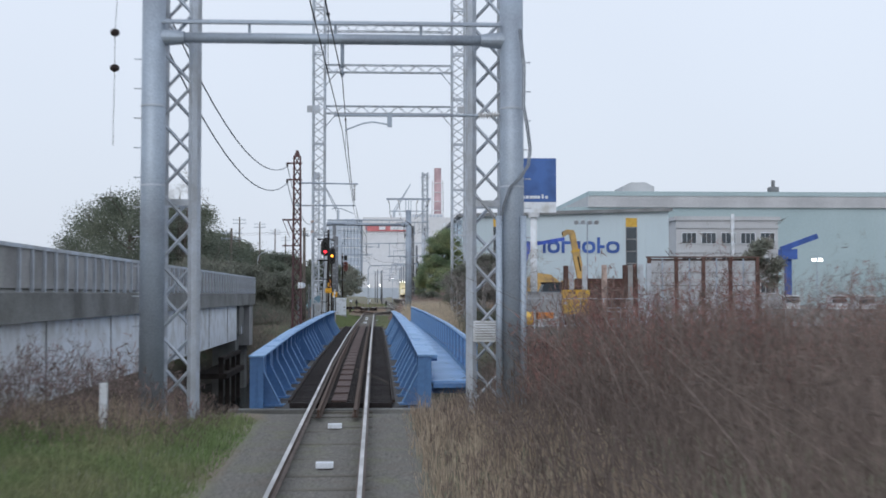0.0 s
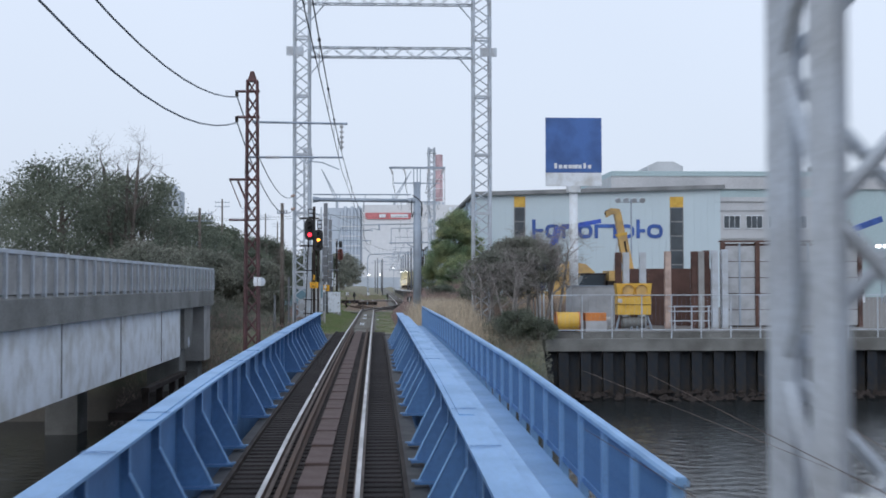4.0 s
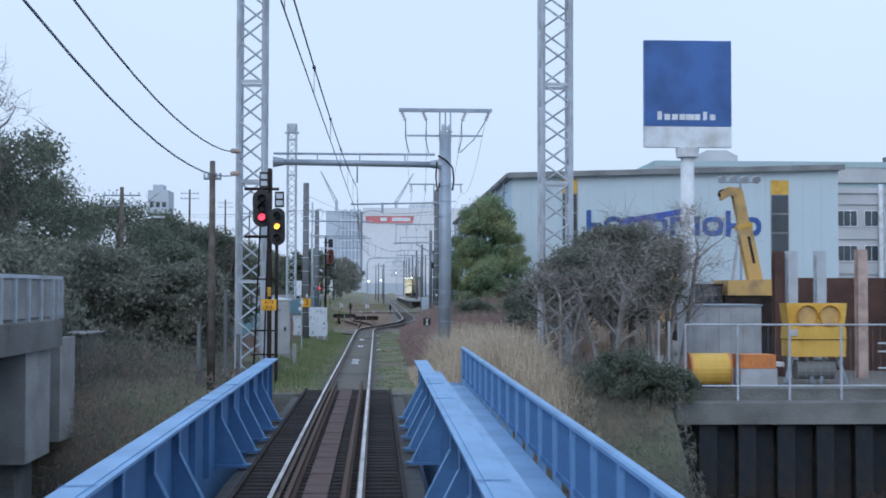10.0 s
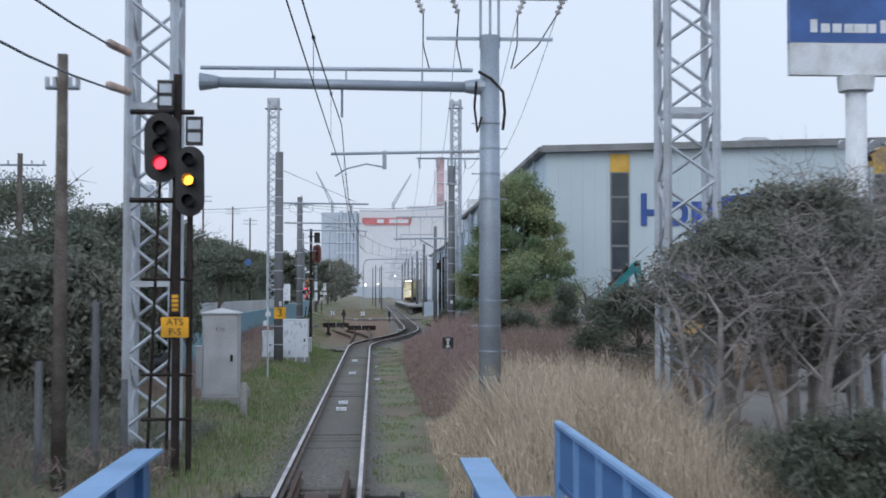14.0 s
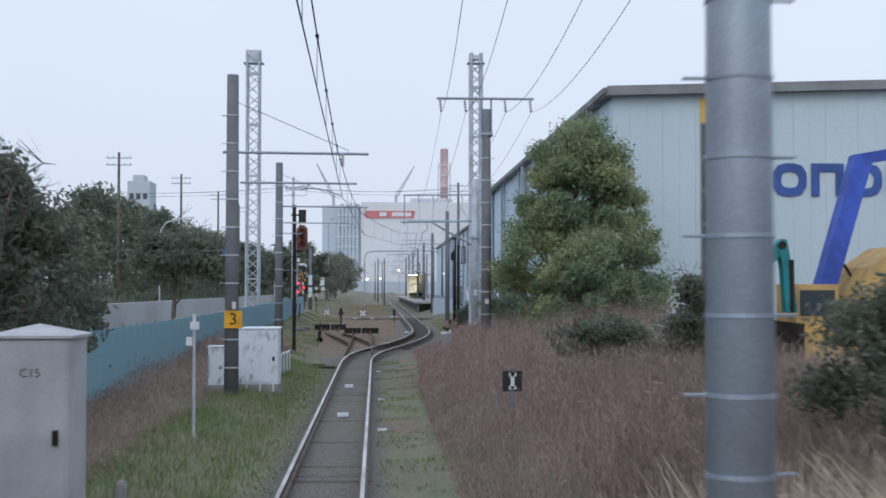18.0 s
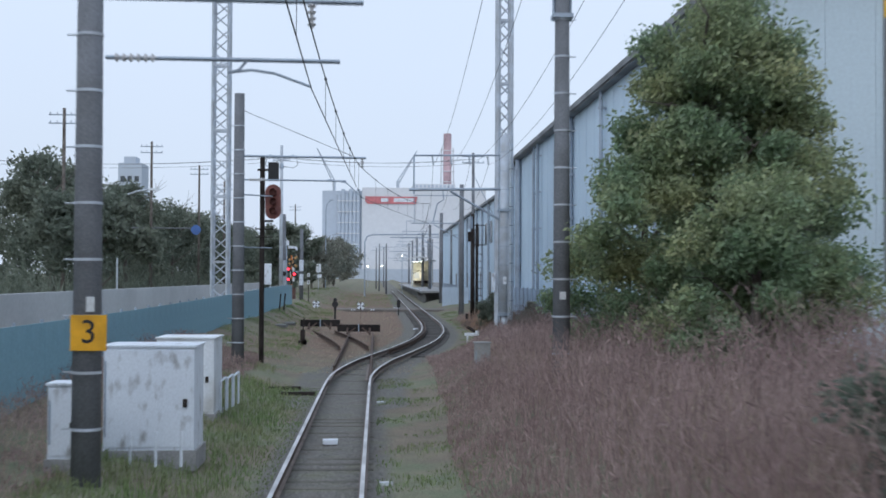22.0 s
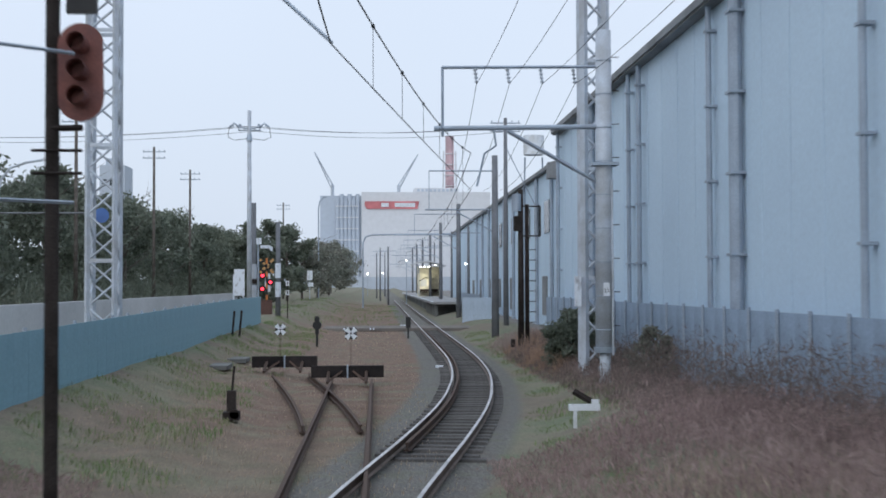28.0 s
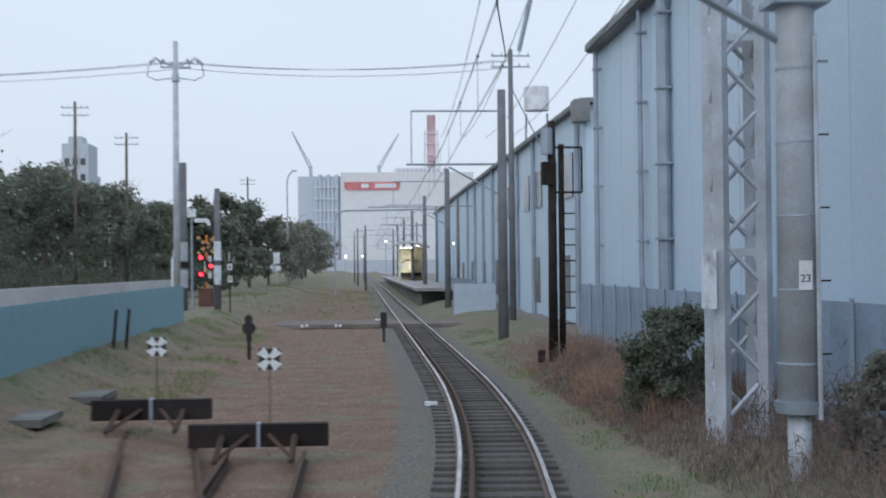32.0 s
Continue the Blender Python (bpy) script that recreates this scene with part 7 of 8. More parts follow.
# ---------------------------------------------------------------- fences
def sheet_fence(name, label, pts, z0, z1, mat, step=0.9, posts=True, lower=0.0):
    th = thing(name, label, "fence")
    for a, b in zip(pts, pts[1:]):
        d = math.hypot(b[0] - a[0], b[1] - a[1])
        n = max(1, round(d / step))
        ang = math.degrees(math.atan2(b[1] - a[1], b[0] - a[0]))
        m = Mesh().box((0.003, -0.015, 0), (d / n - 0.003, 0.015, z1 - z0)).data("sheet", MT[mat])
        pm = Mesh().tube((0, 0.05, -0.3), (0, 0.05, z1 - z0 + 0.06), 0.035, sides=8).data("post", MT["galv"])
        for k in range(n):
            x, y = a[0] + (b[0] - a[0]) * k / n, a[1] + (b[1] - a[1]) * k / n
            z = z0 - lower * (1 - ease(y, 125, 190))
            o = new("sheet", m)
            o.parent = th
            o.matrix_basis = pose(x, y, z, 0, 0, ang)
            if posts and k % 2 == 0:
                o = new("post", pm)
                o.parent = th
                o.matrix_basis = pose(x, y, z, 0, 0, ang)
    return th


sheet_fence("sheet_fence", "faded teal-blue corrugated sheet fence along the verge", [(-5.66, 106), (-5.6, 118), (-5.5, 194)], 0.55, 2.12, "fence_blue", 0.95, lower=0.3)
sheet_fence("sheet_fence", "faded blue-grey corrugated sheet fence before the factory wall", [(8.55, 138), (8.55, 184)], 0.1, 2.16, "fence_grey", 0.95)
sheet_fence("sheet_fence", "pale blue sheet fence closing the platform end", [(6.6, 213.5), (8.9, 213.3)], 0.05, 1.85, "fence_blue_pale", 0.78)
sheet_fence("sheet_fence", "blue-grey sheet fence near the crossing", [(8.0, 216), (8.6, 250)], 0.2, 2.0, "fence_grey", 0.95)
lw = thing("road_wall", "low pale concrete wall across the side road", "wall", kind="structure")
part("wall", Mesh().box((-11.6, 95, 0.2), (-11.3, 240, 2.1)), MT["office"], lw)
solid("side_road", Mesh().box((-11.2, 100, 0.30), (-6.2, 240, 0.44)), MT["asphalt"], "grey asphalt side road behind the fence", "road", kind="structure")
for k, (x, y, s) in enumerate(((-15.85, 182, 1.0), (-10.5, 262, -1.0))):
    st = thing("street_lamp", "pale street lamp with a long bent arm over the side road", "street lamp", (x, y, 0.2), "street lamps")
    part("post", Mesh().path([(0, 0, 0), (0, 0, 6.6), (0.12 * s, 0, 7.2), (0.5 * s, 0, 7.7), (1.2 * s, 0, 7.95), (2.0 * s, 0, 8.08)], 0.06, 8), MT["galv_light"], st)
    part("lantern", Mesh().box((min(1.95 * s, 2.65 * s), -0.14, 8.02), (max(1.95 * s, 2.65 * s), 0.14, 8.16)), MT["white"], st)
bs = thing("road_sign", "round blue road sign on an arm over the road", "road sign", (-9.92, 175.2, 5.45))
part("arm", Mesh().bar((-7.6, 0.1, 0.1), (-0.3, 0.1, 0.1), 0.05), MT["pole"], bs)
part("disc", Mesh().disc((0, -0.04, 0), 0.29, (0, -1, 0), 0.02), MT["sign_blue"], bs)

# ---------------------------------------------------------------- sidings' end and level crossing
def buffer_stop(x, y, w, label):
    th = thing("buffer_beam", label, "buffer stop", (x, y, 0), "buffer stops")
    for s in (-1, 1):
        part("beam", Mesh().box((s * w / 4 - w / 4 + 0.015, -0.12, 0.02), (s * w / 4 + w / 4 - 0.015, 0.12, 0.36)), MT["sleeper"], th)
    part("strap", Mesh().box((-0.025, -0.135, 0.0), (0.025, 0.135, 0.38)), MT["galv"], th)
    for s in (-0.55, 0.55):
        part("rail_prop", Mesh().bar((s, -1.2, -0.05), (s, -0.05, 0.2), 0.07), MT["rail_rust"], th)
        part("rail_prop", Mesh().bar((s, -0.9, -0.05), (s * 0.3, -0.1, 0.2), 0.06), MT["rail_rust"], th)
    return th


buffer_stop(-0.14, 162.7, 2.15, "dark timber buffer beam across the end of a siding")
buffer_stop(-2.15, 165.2, 2.05, "dark timber buffer beam on the second siding, partly overgrown").location.z = 0.15
for x, y in ((-0.07, 164.1), (-2.5, 168.0)):
    th = thing("stop_marker", "black square stop marker with a white cross on a thin rod", "marker", (x, y, 0), "stop markers")
    part("post", Mesh().tube((0, 0.03, -0.1), (0, 0.03, 1.15), 0.008, sides=6), MT["rust"], th)
    part("plate", Mesh().box((-0.17, 0, 1.08), (0.17, 0.015, 1.42)), MT["black"], th)
    for a in (0, 90, 180, 270):
        part("cross_arm", Mesh().prism([(-0.035, 0.03), (0.035, 0.03), (0.085, 0.2), (-0.085, 0.2)], -0.012, -0.002), MT["white"], th).matrix_basis = pose(0, 0, 1.25, 0, a + 45, 0)
dw = thing("dwarf_signal", "low black dwarf signal with stacked round lamps", "railway signal", (-1.94, 182.2, 0))
part("stand", Mesh().tube((0, 0, 0), (0, 0, 0.6), 0.06, sides=8), MT["black"], dw)
part("head", Mesh().tube((0, -0.12, 0.95), (0, 0.1, 0.95), 0.2, sides=16), MT["black"], dw)
part("hood", Mesh().tube((0, -0.15, 1.22), (0, 0.08, 1.22), 0.12, sides=14), MT["black"], dw)
part("neck", Mesh().box((-0.08, -0.05, 0.55), (0.08, 0.08, 1.35)), MT["black"], dw)
ds2 = thing("dwarf_signal", "slim dark post signal between the tracks", "railway signal", (2.3, 190.5, 0))
part("stand", Mesh().tube((0, 0, 0), (0, 0, 0.75), 0.05, sides=8), MT["black"], ds2)
part("head", Mesh().box((-0.12, -0.1, 0.55), (0.12, 0.1, 1.1)), MT["black"], ds2)
ps2 = thing("point_lever", "dark iron point lever stand with a tall handle", "point lever", (-2.27, 151.6, 0))
part("base", Mesh().box((-0.16, -0.2, -0.05), (0.16, 0.2, 0.12)), MT["dark"], ps2)
part("stand", Mesh().box((-0.09, -0.09, 0.1), (0.09, 0.09, 0.55)), MT["dark"], ps2)
part("lever", Mesh().tube((0, 0, 0.4), (0.05, 0.05, 1.05), 0.025, sides=8), MT["dark"], ps2)
part("weight", Mesh().disc((0.08, -0.2, 0.08), 0.1, (0, 1, 0), 0.12), MT["dark"], ps2)
for x, y, w in ((-4.3, 169.6, 1.15), (-4.4, 165.4, 1.05)):
    solid("concrete_slab", Mesh().box((x - w / 2, y - 0.8, ground_z(x, y) - 0.1), (x + w / 2, y + 0.8, ground_z(x, y) + 0.03)), MT["concrete_d"], "flat grey concrete slab lying in the grass", "slab", "slabs")
wi = thing("bent_stand", "white bent steel stand lying in the brush", "stand", (4.32, 147.0, 0.48))
part("bar", Mesh().box((-0.28, -0.05, 0.05), (0.26, 0.05, 0.16)), MT["white"], wi)
part("foot", Mesh().box((-0.2, -0.03, -0.25), (-0.14, 0.03, 0.05)), MT["white"], wi)
part("upright", Mesh().box((0.12, -0.05, 0.16), (0.24, 0.05, 0.24)), MT["white"], wi)
part("strut", Mesh().bar((-0.18, 0.1, 0.38), (0.12, 0.05, 0.2), 0.08), MT["dark"], wi)
xr = thing("level_crossing", "worn concrete level crossing panels over the tracks", "level crossing", kind="structure")
for x in steps((-6.2, 7.2, 0.95))[:-1]:
    z = rail_z(207) - 0.02
    part("panel", Mesh().box((x + 0.01, 204.5, z - 0.2), (x + 0.94, 209.5, z - 0.02)), MT["crossing_slab"], xr)
for x, w, y in ((-1.3, 0.1, 203.9), (-1.08, 0.1, 203.9), (0.3, 0.1, 203.9), (0.5, 0.1, 203.9), (2.5, 0.6, 209.8)):
    part("white_line", Mesh().box((x - w / 2, y - 0.4, rail_z(204) - 0.1), (x + w / 2, y + 0.4, rail_z(204) - 0.015)), MT["white_worn"], xr)


def crossing_signal(x, y, label, lit):
    th = thing("crossing_signal", label, "crossing signal", (x, y, 0))
    part("post", Mesh().tube((0, 0, 0), (0, 0, 4.6), 0.07, sides=10), MT["orange"], th)
    for k in range(5):
        part("black_band", Mesh().tube((0, 0, 0.5 + 0.8 * k), (0, 0, 0.9 + 0.8 * k), 0.074, sides=10), MT["black"], th)
    for s in (-45, 45):
        cb = part("cross_board", Mesh().box((-0.65, -0.03, -0.09), (0.65, 0, 0.09)), MT["signal_yellow"], th)
        cb.matrix_basis = pose(0, -0.08, 4.05, 0, s, 0)
        for u in (-0.5, -0.15, 0.2):
            part("black_stripe", Mesh().box((u, -0.036, -0.09), (u + 0.16, -0.032, 0.09)), MT["black"], cb)
    for k, (dx, dz) in enumerate(((-0.28, 3.4), (0.25, 2.95), (-0.28, 2.5))):
        b = part("lamp_disc", Mesh().disc((dx, -0.1, dz), 0.24, (0, 1, 0), 0.04), MT["black"], th)
        part("lamp", Mesh().disc((dx, -0.16, dz), 0.11, (0, 1, 0), 0.05), MT["red_lamp"] if lit else MT["black"], b)
    part("back_board", Mesh().box((-0.14, 0.075, 2.3), (0.24, 0.12, 3.5)), MT["white_worn"], th)
    part("gate_machine", Mesh().box((-0.4, -0.3, 0.1), (0.35, 0.3, 1.75)), MT["rust"], th)
    return th


crossing_signal(-6.75, 212.5, "yellow-black crossing signal with lit red lamps", True)
cp = concrete_pole((-6.86, 204.2), 7.8, 0.2, 0.17, "stout concrete pole with pale plates beside the crossing", "crossing poles", False)
for z0, z1, mt in ((1.9, 2.75, "galv_light"), (2.85, 3.1, "dark"), (3.15, 4.05, "galv_light")):
    part("wrap_plate", Mesh().tube((0, 0, z0), (0, 0, z1), 0.215, sides=16), MT[mt], cp)
wp2 = concrete_pole((-5.57, 207.0), 6.75, 0.17, 0.14, "weathered concrete pole with two white bands", "crossing poles", False)
for z0, z1 in ((2.0, 2.95), (3.2, 4.14)):
    part("white_band", Mesh().tube((0, 0, z0), (0, 0, z1), 0.185, 0.18, sides=16), MT["white_worn"], wp2)
hp = thing("crossing_lamp", "slim post with a white curved lamp and a box", "lamp", (-6.82, 207.0, 0))
part("post", Mesh().tube((0, 0, 0), (0, 0, 5.6), 0.06, sides=10), MT["galv"], hp)
part("box", Mesh().box((-0.22, -0.12, 5.35), (0.2, 0.12, 5.75)), MT["white_worn"], hp)
part("bracket", Mesh().bar((0, 0, 5.2), (0.4, -0.1, 5.2), 0.05), MT["dark"], hp)
part("lamp_hood", Mesh().prism([(0.15, 5.28), (0.75, 5.28), (0.9, 5.18), (0.92, 4.92), (0.8, 4.92), (0.72, 5.08), (0.15, 5.08)], -0.22, 0.02), MT["white_worn"], hp)
sq = thing("lineside_sign", "two small white plates on a slim post", "sign", (-4.97, 207.0, 0), "lineside signs")
part("post", Mesh().tube((0, 0, 0), (0, 0, 3.1), 0.035, sides=8), MT["dark"], sq)
for z in (2.27, 2.87):
    part("plate", Mesh().box((-0.11, -0.05, z - 0.16), (0.11, -0.035, z + 0.16)), MT["white"], sq)
    part("mark", Mesh().box((-0.03, -0.056, z - 0.09), (0.03, -0.052, z + 0.09)), MT["dark"], sq)
fl = thing("street_lamp", "tall dark street lamp with a bent arm beyond the trees", "street lamp", (-7.24, 300.0, 0))
part("pole", Mesh().path([(0, 0, 0), (0, 0, 13.2), (0.15, 0, 14.1), (0.75, 0, 14.7)], 0.09, 8), MT["galv"], fl)
part("lamp_head", Mesh().box((0.6, -0.12, 14.62), (1.15, 0.12, 14.8)), MT["galv"], fl)
wb = thing("white_board", "white notice board on legs behind the fence", "notice board", (-9.98, 225.0, 0))
part("panel", Mesh().box((-0.35, -0.04, 1.95), (0.46, 0, 4.0)), MT["white_worn"], wb)
for x in (-0.42, -0.36, 0.34):
    part("leg", Mesh().tube((x, 0.03, 0), (x, 0.03, 3.3 if x > 0 else 3.6), 0.035, sides=8), MT["white_worn"], wb)
for x, y, z in ((-7.7, 286, 4.6),):
    sp = thing("lineside_sign", "white lineside sign on a short post", "sign", (x, y, 0), "lineside signs")
    part("post", Mesh().tube((0, 0, 0), (0, 0, z), 0.05, sides=8), MT["galv_light"], sp)
    part("plate", Mesh().box((-0.35, -0.04, z - 1.2), (0.35, 0, z)), MT["white"], sp)
    part("plate", Mesh().box((-0.15, -0.05, z - 2.0), (0.45, -0.01, z - 1.5)), MT["white"], sp)

# ---------------------------------------------------------------- station platform
pf = thing("station_platform", "low concrete station platform with a lit waiting shelter", "platform", kind="structure")
pz_ = rail_z(290) + 1.0
part("slab", Mesh().box((5.5, 236, pz_ - 0.22), (9.6, 380, pz_)), MT["concrete"], pf)
part("front_wall", Mesh().box((6.1, 240, -0.4), (9.4, 380, pz_ - 0.22)), MT["concrete_d"], pf)
part("edge_line", Mesh().box((5.52, 236.1, pz_ + 0.001), (5.62, 380, pz_ + 0.006)), MT["white_worn"], pf)
for k in range(8):
    part("leg", Mesh().box((5.75, 236.6 + 3.0 * k, -0.4), (5.95, 236.85 + 3.0 * k, pz_ - 0.22)), MT["concrete_d"], pf)
sh = thing("waiting_shelter", "small platform shelter lit warm yellow inside", "shelter", (5.9, 290, pz_))
part("back_wall", Mesh().box((0.1, 3.8, 0), (3.0, 3.9, 3.9)), MT["cream"], sh)
part("side_wall", Mesh().box((3.0, 0.0, 0), (3.1, 3.9, 3.9)), MT["cream"], sh)
for k in range(5):
    part("wall_batten", Mesh().box((2.97, 0.4 + 0.75 * k, 0.1), (2.995, 0.48 + 0.75 * k, 3.8)), MT["office"], sh)
part("partition", Mesh().box((1.6, 2.0, 0), (1.68, 3.8, 2.2)), MT["office"], sh)
part("roof", Mesh().prism([(-0.75, 4.05), (0.4, 4.35), (1.6, 4.4), (3.6, 3.85), (3.6, 4.0), (1.6, 4.58), (0.3, 4.52), (-0.75, 4.2)], -1.2, 4.6), MT["office"], sh)
for x in (0.1, 2.9):
    part("pillar", Mesh().box((x, -0.1, 0), (x + 0.12, 0.02, 4.0)), MT["galv"], sh)
part("bench", Mesh().box((0.4, 3.2, 0.4), (2.8, 3.7, 0.5)), MT["dark"], sh)
part("bench_back", Mesh().box((0.4, 3.68, 0.55), (2.8, 3.74, 0.95)), MT["dark"], sh)
for x in (0.2, 0.75, 1.3):
    part("ceiling_lamp", Mesh().box((x, 0.2, 3.78), (x + 0.28, 0.4, 3.84)), MT["white_lamp"], sh)
part("timetable", Mesh().box((0.5, 3.76, 1.3), (1.3, 3.79, 2.2)), MT["office"], sh)
part("rear_arch", Mesh().prism([(0.2, 2.0), (1.1, 2.5), (2.2, 2.3), (2.2, 2.2), (1.1, 2.38), (0.2, 1.9)], 3.7, 3.75), MT["dark"], sh)
pl_ = new("shelter_light", bpy.data.lights.new("shelter_light", "POINT"))
pl_.data.energy, pl_.data.color, pl_.data.shadow_soft_size = 90, (1.0, 0.88, 0.6), 0.2
pl_.location = (7.0, 292.4, pz_ + 1.9)
# Lamps past y = 400 stand for vehicle lights; their poles are added.
for x, y, z in ((4.6, 296, 6.2), (9.4, 318, 6.0), (10.2, 262, 5.2), (-1.5, 420, 5.6), (2.5, 560, 7)):
    lm = thing("far_lamp", "bright white lamp on a slim pole", "lamp", (x, y, 0), "platform lamps")
    part("pole", Mesh().tube((0, 0, 0), (0, 0, z), 0.05, sides=6), MT["galv"], lm)
    part("bulb", Mesh().disc((0, -0.2, z - 0.2), 0.1 if y < 400 else 0.22, (0, 1, 0), 0.1), MT["white_lamp"], lm)

# ---------------------------------------------------------------- distant mill, cranes, chimney
ml = thing("flour_mill", "huge pale mill building with grey silos far down the line", "mill building")
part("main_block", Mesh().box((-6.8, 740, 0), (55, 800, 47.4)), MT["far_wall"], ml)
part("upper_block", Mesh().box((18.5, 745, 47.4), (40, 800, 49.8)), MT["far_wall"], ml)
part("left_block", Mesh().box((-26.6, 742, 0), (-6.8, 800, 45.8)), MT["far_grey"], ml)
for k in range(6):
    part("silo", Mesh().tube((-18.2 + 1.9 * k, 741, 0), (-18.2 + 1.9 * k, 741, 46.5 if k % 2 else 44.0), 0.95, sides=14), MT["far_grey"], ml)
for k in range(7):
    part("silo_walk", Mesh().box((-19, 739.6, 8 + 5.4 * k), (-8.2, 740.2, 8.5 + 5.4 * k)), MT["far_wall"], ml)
part("red_sign", Mesh().prism([(-5.2, 42.9), (20.8, 42.9), (20.0, 39.3), (-4.0, 39.3), (-5.2, 40.5)], 739.4, 739.8), MT["hazed_red"], ml)
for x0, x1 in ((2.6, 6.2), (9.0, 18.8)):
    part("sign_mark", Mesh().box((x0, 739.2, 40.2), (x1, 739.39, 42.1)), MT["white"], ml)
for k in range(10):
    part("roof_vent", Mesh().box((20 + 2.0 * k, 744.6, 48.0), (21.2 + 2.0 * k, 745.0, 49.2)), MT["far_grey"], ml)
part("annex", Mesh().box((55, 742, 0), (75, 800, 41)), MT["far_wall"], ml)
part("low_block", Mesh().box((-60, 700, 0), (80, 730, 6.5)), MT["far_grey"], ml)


def far_crane(x0, z0, x1, z1, label):
    th = thing("tower_crane", label, "crane", (0, 802, 0), "far cranes")
    part("mast", Mesh().bar((x0, 0, 0), (x0, 0, z0 + 1), 1.2), MT["galv_light"], th)
    a, b = Vector((x0, 0, z0)), Vector((x1, 0, z1))
    m = Mesh().bar(a + Vector((-0.9, 0, 0)), b, 0.42).bar(a + Vector((0.9, 0, 0)), b, 0.42)
    part("jib", m, MT["galv_light"], th)
    br = Mesh()
    for k in range(9):
        p, q = a + (b - a) * (k / 9), a + (b - a) * ((k + 1) / 9)
        s = 0.8 * (1 - k / 9) * (1 if k % 2 else -1)
        br.bar(p + Vector((s, 0, 0)), q - Vector((s * 0.9, 0, 0)), 0.18)
    part("bracing", br, MT["galv_light"], th)
    return th


far_crane(-22.8, 54.5, -32.2, 73, "grey luffing crane jib above the mill")
far_crane(12.0, 54.5, 22.3, 72, "grey luffing crane jib leaning away above the mill")
ch = thing("chimney", "red and white chimney, haze mixed into its colour, in a thin lattice frame", "chimney", (41.2, 842, 0))
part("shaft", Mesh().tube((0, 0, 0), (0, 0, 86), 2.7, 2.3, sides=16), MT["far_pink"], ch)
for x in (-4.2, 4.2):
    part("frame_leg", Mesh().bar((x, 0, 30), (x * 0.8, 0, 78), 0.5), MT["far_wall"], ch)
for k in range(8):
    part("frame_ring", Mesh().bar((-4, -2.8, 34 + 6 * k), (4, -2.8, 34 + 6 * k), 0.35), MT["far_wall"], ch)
lb = thing("far_block", "hazy pale office block beyond the trees", "building", (-70.6, 492, 0))
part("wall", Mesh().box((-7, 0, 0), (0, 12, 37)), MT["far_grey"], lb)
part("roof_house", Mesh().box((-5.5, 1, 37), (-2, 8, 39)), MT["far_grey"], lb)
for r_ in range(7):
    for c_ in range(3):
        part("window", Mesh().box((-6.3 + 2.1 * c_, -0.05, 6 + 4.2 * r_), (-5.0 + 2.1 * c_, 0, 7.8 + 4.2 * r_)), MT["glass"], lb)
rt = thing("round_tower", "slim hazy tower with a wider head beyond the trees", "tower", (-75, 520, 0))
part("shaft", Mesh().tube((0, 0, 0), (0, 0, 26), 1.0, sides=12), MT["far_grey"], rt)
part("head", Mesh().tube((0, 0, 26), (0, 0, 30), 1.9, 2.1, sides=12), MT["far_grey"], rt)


# ---------------------------------------------------------------- vegetation
RG = np.random.default_rng(7)


def quads_mesh(name, P, mat, faces_per=1):
    """P: array (n, 4, 3) of quads."""
    n = len(P)
    me = bpy.data.meshes.new(name)
    me.vertices.add(n * 4)
    me.vertices.foreach_set("co", P.reshape(-1).astype(np.float32))
    me.loops.add(n * 4)
    me.loops.foreach_set("vertex_index", np.arange(n * 4, dtype=np.int32))
    me.polygons.add(n)
    me.polygons.foreach_set("loop_start", np.arange(0, n * 4, 4, dtype=np.int32))
    me.materials.append(mat)
    me.update()
    me.validate()
    return me


def leaf_quads(C, size, flat=0.0):
    """Small leaf sprays with a folded rhombus shape round the points C."""
    n = len(C)
    u = RG.normal(size=(n, 3))
    u[:, 2] *= 1 - flat
    u /= np.linalg.norm(u, axis=1, keepdims=True)
    w = np.cross(u, RG.normal(size=(n, 3)))
    w /= np.linalg.norm(w, axis=1, keepdims=True)
    s = size * RG.uniform(0.55, 1.3, (n, 1))
    return np.stack([C - u * s, C + w * s * 0.45 + u * s * 0.1, C + u * s, C - w * s * 0.45 - u * s * 0.1], 1)


def blob_points(centre, radii, n, shell=0.55):
    d = RG.normal(size=(n, 3))
    d /= np.linalg.norm(d, axis=1, keepdims=True)
    r = RG.random((n, 1)) ** 0.5 * RG.uniform(0.7, 1.25, (n, 1))
    return np.array(centre) + d * r * np.array(radii)


